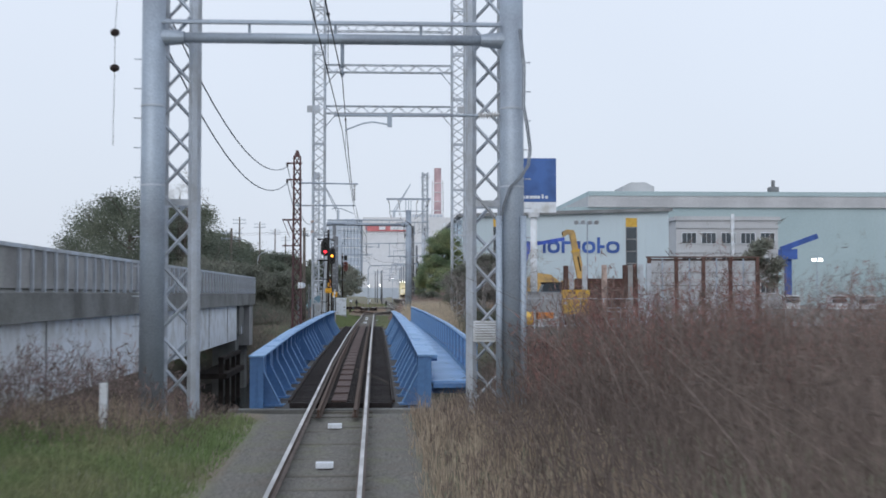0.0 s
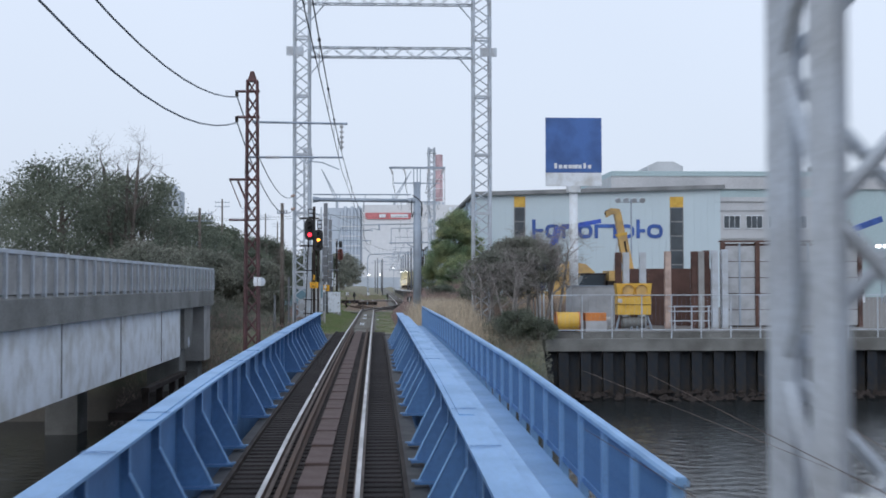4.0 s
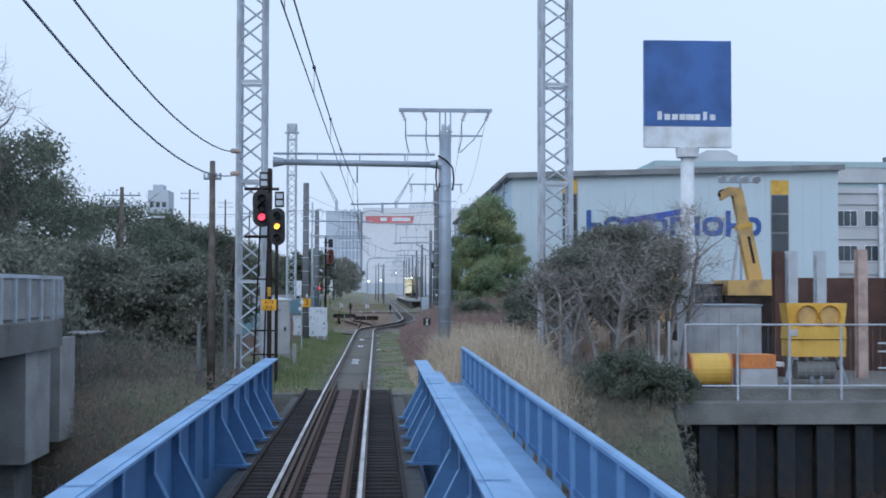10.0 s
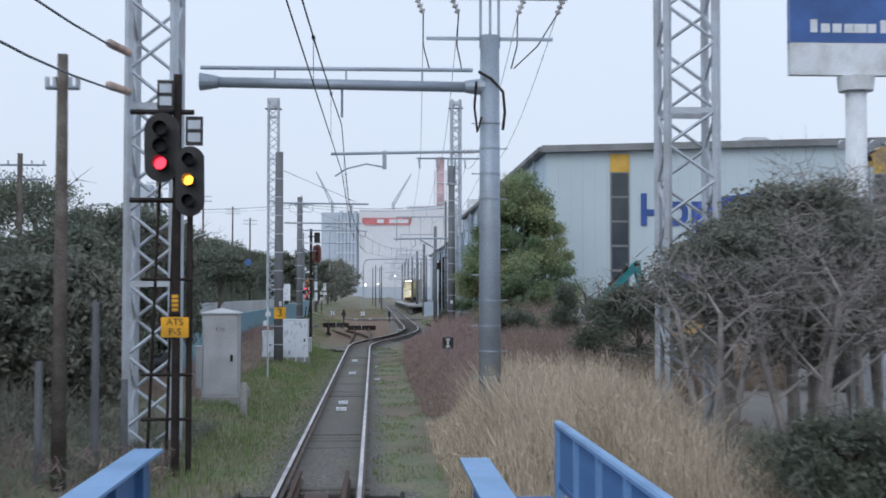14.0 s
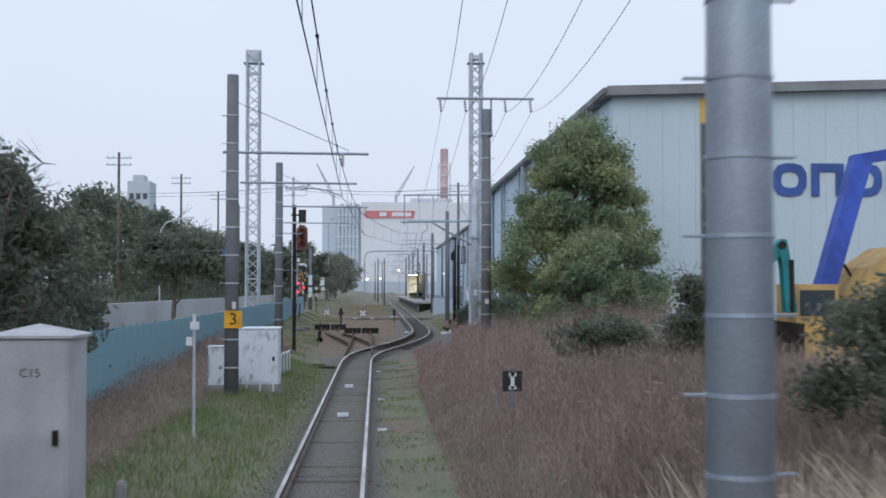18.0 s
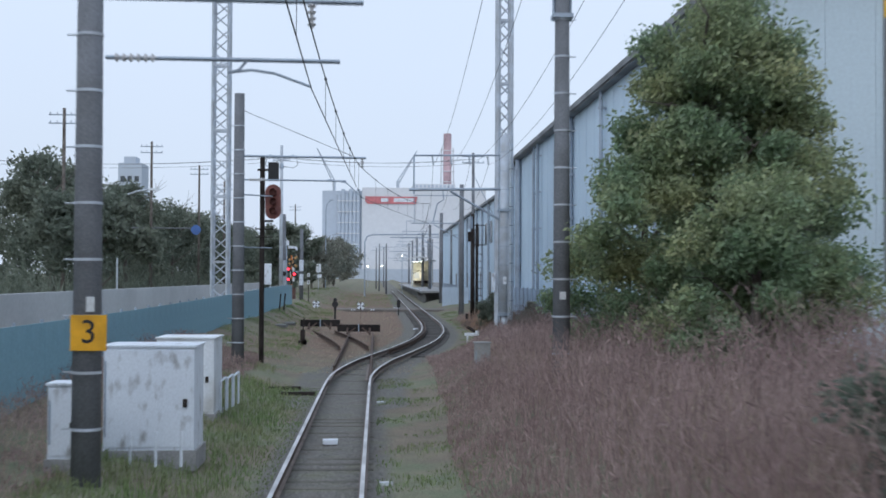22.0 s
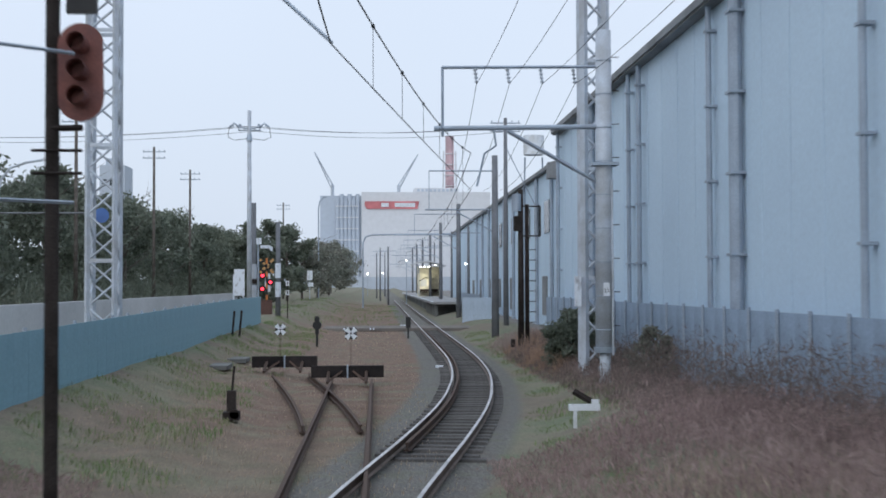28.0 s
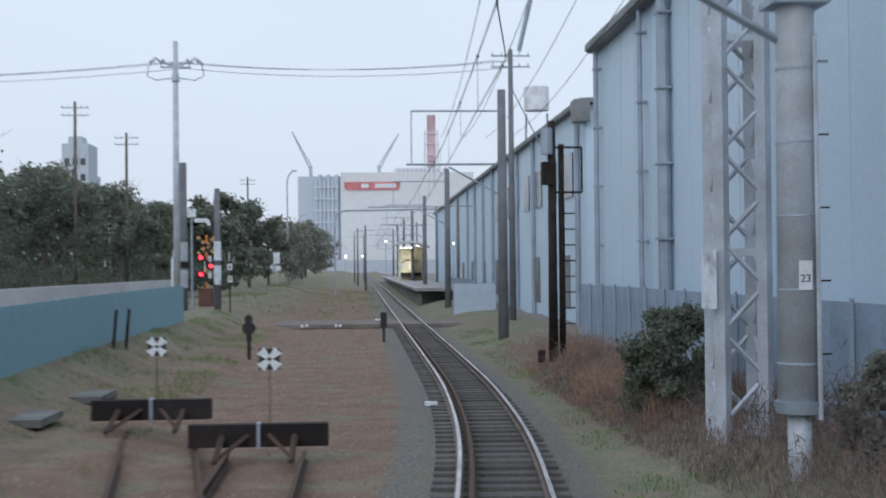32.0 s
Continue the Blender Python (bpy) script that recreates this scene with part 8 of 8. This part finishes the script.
def limbs(m, base, top, r, spread, count, rnd, droop=0.0):
    """A trunk that forks into tapering limbs. Returns the limb tips."""
    base, top = Vector(base), Vector(top)
    m.tube(base, top, r, r * 0.55, sides=8)
    tips = []
    for k in range(count):
        t = 0.45 + 0.55 * k / max(1, count - 1)
        p = base + (top - base) * t
        a = 2.4 * k + rnd.uniform(-0.4, 0.4)
        d = Vector((math.cos(a), math.sin(a), rnd.uniform(0.35, 0.9) - droop)).normalized()
        L = spread * rnd.uniform(0.6, 1.0)
        mid = p + d * L * 0.5 + Vector((rnd.uniform(-0.1, 0.1), rnd.uniform(-0.1, 0.1), 0.1)) * L
        q = mid + (d + Vector((rnd.uniform(-0.3, 0.3), rnd.uniform(-0.3, 0.3), rnd.uniform(0, 0.4)))).normalized() * L * 0.5
        m.tube(p, mid, r * 0.4, r * 0.24, sides=6)
        m.tube(mid, q, r * 0.24, r * 0.1, sides=5)
        tips += [mid, q]
        for _ in range(3):
            e = q + Vector((rnd.uniform(-1, 1), rnd.uniform(-1, 1), rnd.uniform(-0.2, 1))).normalized() * L * 0.4
            m.tube(q, e, r * 0.1, r * 0.03, sides=4)
            tips.append(e)
    return tips


def tree(label, at, height, radius, leaves, mat, bark="bark", seed=1, crown_low=0.25, leaf=0.16, clumps=34, cone=0.0, group="trees", flat_top=False, tight=1.0):
    rnd = random.Random(seed)
    x, y = at
    z0 = ground_z(x, y)
    th = thing("tree", label, "tree", (x, y, z0), group)
    m = Mesh()
    tips = limbs(m, (0, 0, -0.3), (rnd.uniform(-0.2, 0.2), 0, height * 0.75), 0.05 + height * 0.016, radius * 0.8, 9, rnd)
    part("trunk", m, MT[bark], th)
    pts = []
    per = leaves // clumps
    for k in range(clumps):
        h = rnd.random() ** 0.8
        zc = height * (crown_low + (0.93 - crown_low) * h)
        wide = radius * (1 - cone * h) * (math.sin(math.pi * min(1, 0.18 + 0.78 * h)) ** 0.5)
        if flat_top:
            wide = radius * (0.45 + 0.55 * math.sin(math.pi * (0.25 + 0.6 * h)))
        a, rr = rnd.uniform(0, 6.283), wide * math.sqrt(rnd.uniform(0.1, 1.0)) * (1.22 if rnd.random() < 0.2 else 1.0)
        c = (rr * math.cos(a), rr * math.sin(a), zc)
        s = tight * radius * rnd.uniform(0.2, 0.42)
        pts.append(blob_points(c, (s, s, s * 0.7), per, 0.5))
    P = np.concatenate(pts)
    part("crown", quads_mesh("crown", leaf_quads(P, leaf), MT[mat]), MT[mat], th)
    return th


def bare_tree(label, at, height, spread, seed, bark="bark_pale", twigs=900, group="trees", lean=(0, 0)):
    rnd = random.Random(seed)
    x, y = at
    th = thing("bare_tree", label, "tree", (x, y, ground_z(x, y)), group)
    m = Mesh()
    tips = []
    for k in range(3):
        a = k * 2.1 + seed
        tips += limbs(m, (0.12 * math.cos(a), 0.12 * math.sin(a), -0.2), (spread * 0.35 * math.cos(a) + lean[0], spread * 0.35 * math.sin(a) + lean[1], height * 0.8), 0.05 + height * 0.008, spread * 0.6, 7, rnd)
    part("trunk", m, MT[bark], th)
    T = np.array([tuple(t) for t in tips])
    idx = RG.integers(0, len(T), twigs)
    A = T[idx] + RG.normal(size=(twigs, 3)) * 0.15
    D = RG.normal(size=(twigs, 3))
    D[:, 2] = np.abs(D[:, 2]) * 0.9
    D /= np.linalg.norm(D, axis=1, keepdims=True)
    B = A + D * RG.uniform(0.3, 0.9, (twigs, 1)) * spread * 0.3
    w = np.cross(D, RG.normal(size=(twigs, 3)))
    w /= np.linalg.norm(w, axis=1, keepdims=True)
    w *= 0.008
    tagged(part("twig_spray", quads_mesh("twig_spray", np.stack([A - w, A + w, B + w * 0.3, B - w * 0.3], 1), MT[bark]), MT[bark], th), kind="stuff")
    return th


def stalks(name, label, n, area, height, mat, width=0.012, lean=0.35, curve=0.3, category="dry grass", taper=0.25):
    """Upright or leaning stalks over a plan area: area(rng, n) gives x, y; height(x, y) gives tops."""
    x, y = area(n)
    keep = height(x, y) > 0.04
    x, y = x[keep], y[keep]
    n = len(x)
    z = np.array([ground_z(a, b) for a, b in zip(x, y)])
    h = height(x, y) * RG.uniform(0.45, 1.15, n)
    A = np.stack([x, y, z - 0.05], 1)
    ang = RG.uniform(0, 6.283, n)
    tilt = np.abs(RG.normal(0, lean, n)) * h
    B = A + np.stack([np.cos(ang) * tilt * 0.4, np.sin(ang) * tilt * 0.4, h * 0.6 + 0.05], 1)
    Cc = A + np.stack([np.cos(ang) * tilt * (1 + curve), np.sin(ang) * tilt * (1 + curve), h], 1)
    t2 = RG.uniform(0, 3.1416, n)
    w = np.stack([np.cos(t2), np.sin(t2) * 0.6, np.zeros(n)], 1) * (width * RG.uniform(0.6, 1.5, (n, 1)))
    Q1 = np.stack([A - w, A + w, B + w * 0.8, B - w * 0.8], 1)
    Q2 = np.stack([B - w * 0.8, B + w * 0.8, Cc + w * taper, Cc - w * taper], 1)
    ob = new(name, quads_mesh(name, np.concatenate([Q1, Q2]), MT[mat]))
    return tagged(ob, label, category, kind="stuff")


def brush_sprays(name, label, n, area, height, mat, size=0.07, category="brush", low=0.15):
    """Fine twig and leaf sprays that fill a thicket."""
    x, y = area(n)
    H = height(x, y)
    k = H > 0.08
    x, y, H = x[k], y[k], H[k]
    z = np.array([ground_z(a, b) for a, b in zip(x, y)])
    lump = np.array([0.74 + 0.5 * noise.noise((a * 0.8, b * 0.8, 3)) + 0.55 * noise.noise((a * 2.6, b * 2.6, 8)) for a, b in zip(x, y)])
    C = np.stack([x, y, z + H * lump * (low + (1 - low) * RG.random(len(x)) ** 0.6)], 1)
    n = len(C)
    u = RG.normal(size=(n, 3)) * np.array([0.5, 0.5, 1.0])
    u /= np.linalg.norm(u, axis=1, keepdims=True)
    w = np.cross(u, RG.normal(size=(n, 3)))
    w /= np.linalg.norm(w, axis=1, keepdims=True)
    s = size * RG.uniform(0.6, 2.0, (n, 1))
    P = np.stack([C - u * s, C + w * s * 0.085, C + u * s, C - w * s * 0.085], 1)
    ob = new(name, quads_mesh(name, P, MT[mat]))
    return tagged(ob, label, category, kind="stuff")


def rect(x0, x1, y0, y1):
    return lambda n: (RG.uniform(x0, x1, n), RG.uniform(y0, y1, n))


def sm(v, lo, hi):
    t = np.clip((v - lo) / (hi - lo), 0, 1)
    return t * t * (3 - 2 * t)


def patchy(x, y, scale, top):
    """Grass height that comes and goes in irregular patches."""
    return np.array([top * ease(noise.noise((a * scale, b * scale, 11)) + 0.4 * noise.noise((a * scale * 4, b * scale * 4, 2)), -0.15, 0.25) for a, b in zip(x, y)])


def main_line(y):
    return np.array([main_x(v) for v in y])


# Thicket on the right before the bridge.
def thicket_h(x, y):
    return (0.25 + 2.28 * sm(x, 1.7, 4.4)) * sm(x, 1.35, 1.8) * (1 - 0.75 * sm(y, 25.5, 28.5))


brush_sprays("thicket", "dense grey-brown leafless thicket beside the line", 66000, rect(1.35, 13, 5, 28), thicket_h, "brush_grey", 0.06)
brush_sprays("thicket", "reddish twig tops of the thicket at the bank", 30000, rect(3.2, 13, 19, 28.5), lambda x, y: thicket_h(x, y) * 1.05, "brush_red", 0.055, low=0.55)
brush_sprays("thicket", "rust-red twiggy bush at the end of the thicket", 30000, rect(4.3, 9.5, 25.6, 28.6), lambda x, y: 2.5 * sm(x, 4.2, 5.0), "red_twig", 0.06)
stalks("thicket_stems", "bare leaning stems inside the thicket", 4500, rect(1.4, 13, 5, 28), thicket_h, "brush_grey", 0.009, 0.45, category="brush")
stalks("dry_grass", "dry straw grass at the thicket's edge", 6000, rect(1.3, 4.2, 6, 28.5), lambda x, y: 0.55 * sm(x, 1.2, 1.7) * np.ones_like(x), "straw", 0.006, 0.4)
# Left verge before the bridge.
brush_sprays("verge_brush", "low grey-brown brush on the verge", 22000, rect(-9, -2.1, 12, 28.6), lambda x, y: (0.2 + 1.3 * sm(-x, 2.2, 3.8)) * sm(y, 19.5, 23.0), "brush_grey", 0.065)
brush_sprays("verge_brush", "reddish twig tops of the verge brush", 9000, rect(-9, -2.6, 15, 28.6), lambda x, y: (0.4 + 1.2 * sm(-x, 2.4, 4.0)) * sm(y, 20.5, 23.5), "brush", 0.06, low=0.55)
stalks("dry_grass", "dry straw grass on the verge", 6000, rect(-7, -2.2, 16, 28.6), lambda x, y: 0.6 * sm(-x, 2.2, 3.2) * sm(y, 18, 23), "straw", 0.006, 0.4)
stalks("verge_grass", "short green winter grass on the verge", 30000, rect(-6, -1.4, 8, 26), lambda x, y: 0.26 * sm(-x, 1.4, 2.0) * np.ones_like(x), "grass", 0.007, 0.5, category="grass")

# Far bank, left: bushes and creepers under the towers.
brush_sprays("bank_brush", "dull brush covering the far bank", 30000, rect(-10, -2.4, 76, 92), lambda x, y: (0.35 + 1.3 * sm(-x, 3.2, 6.5)) * sm(y, 76, 80), "leaf_grey", 0.08)
brush_sprays("bank_brush", "brown dry brush under the lattice pole", 12000, rect(-10, -2.3, 72, 86), lambda x, y: 0.5 + 0.9 * sm(-x, 3, 7), "brush", 0.08)
stalks("verge_grass", "green winter grass beside the track", 26000, rect(-3.6, -0.75, 83.5, 133), lambda x, y: (0.05 + 0.16 * sm(-x, 0.9, 1.6)) * np.ones_like(x), "grass", 0.007, 0.5, category="grass")
stalks("verge_grass", "thin winter grass on the other side of the track", 13000, rect(0.75, 2.6, 83.5, 136), lambda x, y: patchy(x, y, 0.6, 0.11), "grass", 0.007, 0.5, category="grass")
brush_sprays("verge_brush", "low red-brown dead stems on the verge", 18000, rect(-6.0, -3.3, 97, 134), lambda x, y: (0.12 + 0.42 * sm(-x, 3.3, 4.4)) * np.ones_like(x), "brush", 0.06)
stalks("dry_grass", "thin dead stalks on the verge", 5000, rect(-6.0, -3.0, 97, 136), lambda x, y: 0.4 * sm(-x, 3.0, 4.0) * np.ones_like(x), "straw", 0.005, 0.4)

brush_sprays("bank_brush", "dull brush on the slope beside the bridge end", 22000, rect(3.2, 9.6, 77, 85), lambda x, y: 0.35 + 0.8 * sm(x, 4, 8), "leaf_grey", 0.08)
brush_sprays("verge_brush", "dark red-brown dead stems round the banded pole", 15000, rect(-5.4, -2.8, 125, 143), lambda x, y: (0.1 + 0.5 * sm(-x, 2.8, 3.6)) * (1 - 0.6 * sm(y, 136, 143)), "brush", 0.055)
# Right of the bridge end: tall pampas and red-brown brush.
def pampas_h(x, y):
    return (0.25 + 1.35 * sm(x, 2.0, 3.2)) * sm(x, 1.75, 2.1) * (1 - sm(y, 90.5, 96)) * (1 - 0.7 * sm(x, 5.2, 6.6))


stalks("tall_dry_grass", "tall pale straw grass at the bridge end", 30000, rect(1.75, 6.8, 81.5, 102), pampas_h, "pampas", 0.008, 0.3)
brush_sprays("tall_dry_grass", "feathery straw tops of the tall grass", 20000, rect(1.8, 6.8, 81.5, 102), pampas_h, "pampas", 0.08, "dry grass", 0.3)


def red_h(x, y):
    return (0.12 + 1.2 * sm(x, 2.0, 3.4) + 0.5 * sm(x, 4.6, 6.2) * sm(y, 106, 113) * (1 - sm(y, 121, 126))) * sm(x, 1.7, 2.1) * sm(y, 90, 97) * (1 - 0.55 * sm(y, 127, 140)) * (1 - 0.65 * sm(y, 118, 127) * (1 - sm(x, 3.6, 4.6)))


brush_sprays("red_brush", "red-brown leafless brush along the line", 110000, rect(1.7, 8.6, 90, 146), red_h, "brush", 0.06)
stalks("red_brush_stems", "thin red-brown stems of the brush", 18000, rect(1.7, 8.6, 90, 146), red_h, "brush", 0.006, 0.3, category="brush")
stalks("dry_grass", "dull straw clumps among the brush", 15000, rect(3.6, 8.4, 93, 107), lambda x, y: 1.2 * sm(x, 3.4, 4.4) * np.ones_like(x), "dull_straw", 0.007, 0.45)
brush_sprays("dry_grass", "feathery tops of the dull straw clumps", 12000, rect(3.8, 8.4, 93, 106), lambda x, y: 1.25 * sm(x, 3.6, 4.6), "dull_straw", 0.07, "dry grass", 0.3)
stalks("dry_grass", "straw clumps further along the brush", 9000, rect(2.6, 8.4, 108, 140), lambda x, y: 0.9 * sm(x, 2.9, 4.2) * (1 - 0.5 * sm(y, 122, 130)), "straw", 0.006, 0.4)
stalks("dry_grass", "tall straw at the yard's edge", 9000, rect(8.2, 13.5, 103, 111), lambda x, y: 1.5 * sm(x, 8.0, 8.8) * np.ones_like(x), "straw", 0.007, 0.45)
brush_sprays("yard_brush", "dull brush at the yard's edge", 16000, rect(8.2, 13.5, 103, 111), lambda x, y: 1.5 * sm(x, 8.0, 8.8), "brush", 0.07)
brush_sprays("grey_brush", "low grey-brown brush before the factory fence", 52000, rect(4.6, 8.5, 134, 176), lambda x, y: 0.05 + 0.6 * sm(x, 5.6, 6.8) + 0.75 * sm(x, 6.4, 7.4) * (1 - sm(y, 156, 166)), "brush_grey", 0.055)
stalks("dry_grass", "dead stalks before the factory fence", 14000, rect(5.6, 8.5, 134, 186), lambda x, y: 0.12 + 0.4 * sm(x, 5.6, 6.6), "brush", 0.005, 0.45)
stalks("verge_grass", "dull green grass along the curve's shoulder", 20000, rect(3.6, 6.8, 140, 200), lambda x, y: patchy(x, y, 0.5, 0.17) * sm(x, main_line(y) + 1.2, main_line(y) + 1.9), "grass", 0.007, 0.5, category="grass")
stalks("dry_grass", "rusty dry grass clumps beside the lattice tower", 9000, rect(5.6, 8.2, 163, 178), lambda x, y: patchy(x, y, 0.7, 0.75) * sm(x, 5.6, 6.4), "rust_straw", 0.007, 0.5)
stalks("dry_grass", "flattened dry grass between the sidings", 12000, rect(-4.6, 2.0, 138, 205), lambda x, y: 0.10 * np.ones_like(x), "straw", 0.005, 0.6)
stalks("verge_grass", "green grass patches before the blue fence", 22000, rect(-5.4, -2.2, 136, 205), lambda x, y: patchy(x, y, 0.5, 0.2), "grass", 0.006, 0.5, category="grass")
stalks("verge_grass", "green grass beyond the crossing", 9000, rect(-9, 3, 214, 300), lambda x, y: patchy(x, y, 0.2, 0.28), "grass", 0.012, 0.5, category="grass")

# Trees, right.
tree("tall evergreen tree with glossy leaves beside the factory", (7.2, 122.8), 8.2, 2.8, 110000, "leaf", seed=3, crown_low=0.08, leaf=0.06, clumps=105, cone=0.5, tight=0.72)
tree("bushy evergreen behind the banded pole, leaves to the ground", (6.8, 127.4), 5.0, 2.1, 50000, "leaf", seed=41, crown_low=0.05, leaf=0.052, clumps=60, cone=0.25, tight=0.9)
tree("rounded evergreen leaning out beside the tall tree", (8.5, 123.4), 5.6, 1.55, 32000, "leaf", seed=25, crown_low=0.2, leaf=0.055, clumps=36, cone=0.2, tight=0.8)
tree("low spreading evergreen at the foot of the taller tree", (7.0, 119.8), 4.0, 1.5, 36000, "leaf", seed=5, crown_low=0.1, leaf=0.055, clumps=50, cone=0.2)
tree("dull evergreen before the tower, bare pale stems below", (6.9, 86.6), 4.2, 1.35, 24000, "leaf_grey", "bark_pale", 8, 0.48, 0.05, 52)
tree("dull evergreen on the bank, bare pale stems below", (8.2, 87.2), 4.9, 1.7, 34000, "leaf_grey", "bark_pale", 28, 0.42, 0.05, 60)
tree("dark bushy tree on the canal bank", (9.0, 88.6), 4.8, 1.9, 30000, "leaf_grey", "bark_pale", 9, 0.36, 0.05, 56)
bare_tree("pale leafless tree leaning over the bank", (9.6, 87.6), 5.0, 2.6, 2, twigs=2200)
bare_tree("leafless shrub with fanned pale branches", (7.6, 84.9), 3.6, 2.6, 5, twigs=1500)
bare_tree("leafless shrub leaning over the dry grass", (6.2, 85.0), 3.2, 2.0, 15, twigs=900)
bare_tree("leafless tree near the yard", (10.4, 88.6), 5.2, 2.2, 6, twigs=1800)
tree("round dark shrub on the bank slope", (7.9, 83.6), 1.2, 1.1, 13000, "leaf_dark", seed=13, crown_low=0.1, leaf=0.05, clumps=48, group="shrubs")
tree("low dark shrub near the quay", (8.9, 83.2), 1.0, 0.9, 10000, "leaf_dark", seed=14, crown_low=0.1, leaf=0.05, clumps=44, group="shrubs")
tree("dark green shrub behind the brush", (7.3, 97.0), 2.9, 1.5, 20000, "leaf_dark", seed=15, crown_low=0.08, leaf=0.05, clumps=30, group="shrubs")
tree("dark green shrub among dry grass", (5.3, 108.0), 1.6, 1.1, 17000, "leaf_dark", seed=16, crown_low=0.08, leaf=0.05, clumps=52, group="shrubs")
tree("small dark conifer in the brush", (7.3, 108.5), 2.6, 0.8, 12000, "leaf_dark", seed=17, crown_low=0.06, leaf=0.05, clumps=60, cone=0.65, group="shrubs", tight=1.2)
tree("dark shrub before the blue-grey fence", (7.2, 166.5), 1.9, 0.75, 10000, "leaf_dark", seed=18, crown_low=0.05, leaf=0.05, clumps=36, group="shrubs")
tree("grey-green shrub against the fence", (8.0, 158.4), 1.4, 0.7, 5000, "leaf_grey", seed=19, crown_low=0.05, leaf=0.06, clumps=32, group="shrubs")
tree("far evergreen by the warehouse yard", (36.2, 118.0), 7.4, 2.5, 9000, "leaf_grey", seed=20, crown_low=0.35, leaf=0.13, clumps=26)
bare_tree("leafless young tree beside the factory front", (9.4, 114.5), 3.6, 1.3, 9, "bark", 500)

tree("low dark green shrub behind the lattice tower", (6.8, 164.8), 1.7, 0.9, 11000, "leaf_dark", seed=21, crown_low=0.05, leaf=0.05, clumps=30, group="shrubs")
tree("small dark green shrub among the brush", (6.7, 112.0), 1.4, 0.8, 16000, "leaf", seed=22, crown_low=0.05, leaf=0.05, clumps=50, group="shrubs")
tree("young pine with a bare trunk behind the fence", (-8.1, 138.7), 4.6, 1.8, 7000, "leaf_dark", seed=23, crown_low=0.5, leaf=0.12, clumps=30, group="roadside trees", flat_top=True)

# Trees, left.
for k, (x, y, h, r, mt) in enumerate((
    (-13.7, 97, 9.0, 3.6, "leaf_dark"), (-16.5, 92, 9.5, 4.5, "leaf_dark"), (-9.6, 100, 4.3, 2.2, "leaf_dark"), (-6.9, 106, 5.4, 2.2, "leaf_dark"),
    (-8.6, 91, 4.2, 2.3, "leaf_grey"), (-7.0, 97, 4.4, 2.0, "leaf_dark"), (-10.5, 84, 4.6, 2.6, "leaf_grey"), (-15.2, 108, 8.0, 3.2, "leaf_dark"),
    (-5.9, 91.5, 3.6, 1.6, "leaf_grey"), (-7.6, 113, 4.6, 1.9, "leaf_dark"), (-20, 104, 9.5, 4.6, "leaf_dark"), (-14, 122, 7.5, 3.4, "leaf_dark"))):
    tree("dense dark evergreen in the wood beside the road", (x, y), h, r, 30000 if h > 5 else 22000, mt, seed=30 + k, crown_low=0.12, leaf=0.085, clumps=90, group="roadside trees")
for k in range(24):
    x, y = -21.0 - 2.2 * (k % 3), 186 + 8.5 * k
    tree("dark tree in the row along the road", (x, y), 10.2 + 0.6 * (k % 3) - 0.04 * k, 4.3, 6000, "leaf_dark", seed=70 + k, crown_low=0.04, leaf=0.23, clumps=40, group="roadside trees")
brush_sprays("roadside_hedge", "dark undergrowth beneath the roadside trees", 16000, rect(-27, -16.5, 125, 330), lambda x, y: 2.6 + 0.6 * sm(-x, 17, 24), "leaf_dark", 0.3, "undergrowth", 0.05)
for k, (x, y, h, r, mt) in enumerate(((-9.6, 236, 6.5, 2.6, "leaf_dark"), (-10.5, 252, 8.8, 2.8, "leaf_dark"), (-9.5, 272, 8.6, 3.0, "leaf_dark"), (-9.0, 292, 7.5, 3.4, "leaf_grey"), (-8.2, 318, 8.6, 4.2, "leaf_grey"), (-7.5, 345, 9.4, 4.6, "leaf_grey"), (-8.5, 380, 10, 5.2, "leaf_grey"), (-10, 420, 11, 6.0, "leaf_dark"))):
    tree("far tree beside the line", (x, y), h, r, 4200, mt, seed=95 + k, crown_low=0.08, leaf=0.26, clumps=30, group="far trees")
bare_tree("tall bare tree standing above the wood", (-13.5, 93), 11.0, 3.2, 12, "bark", 1200)
bare_tree("bare tree at the edge of the wood", (-6.2, 104), 5.0, 2.0, 13, "bark", 900)
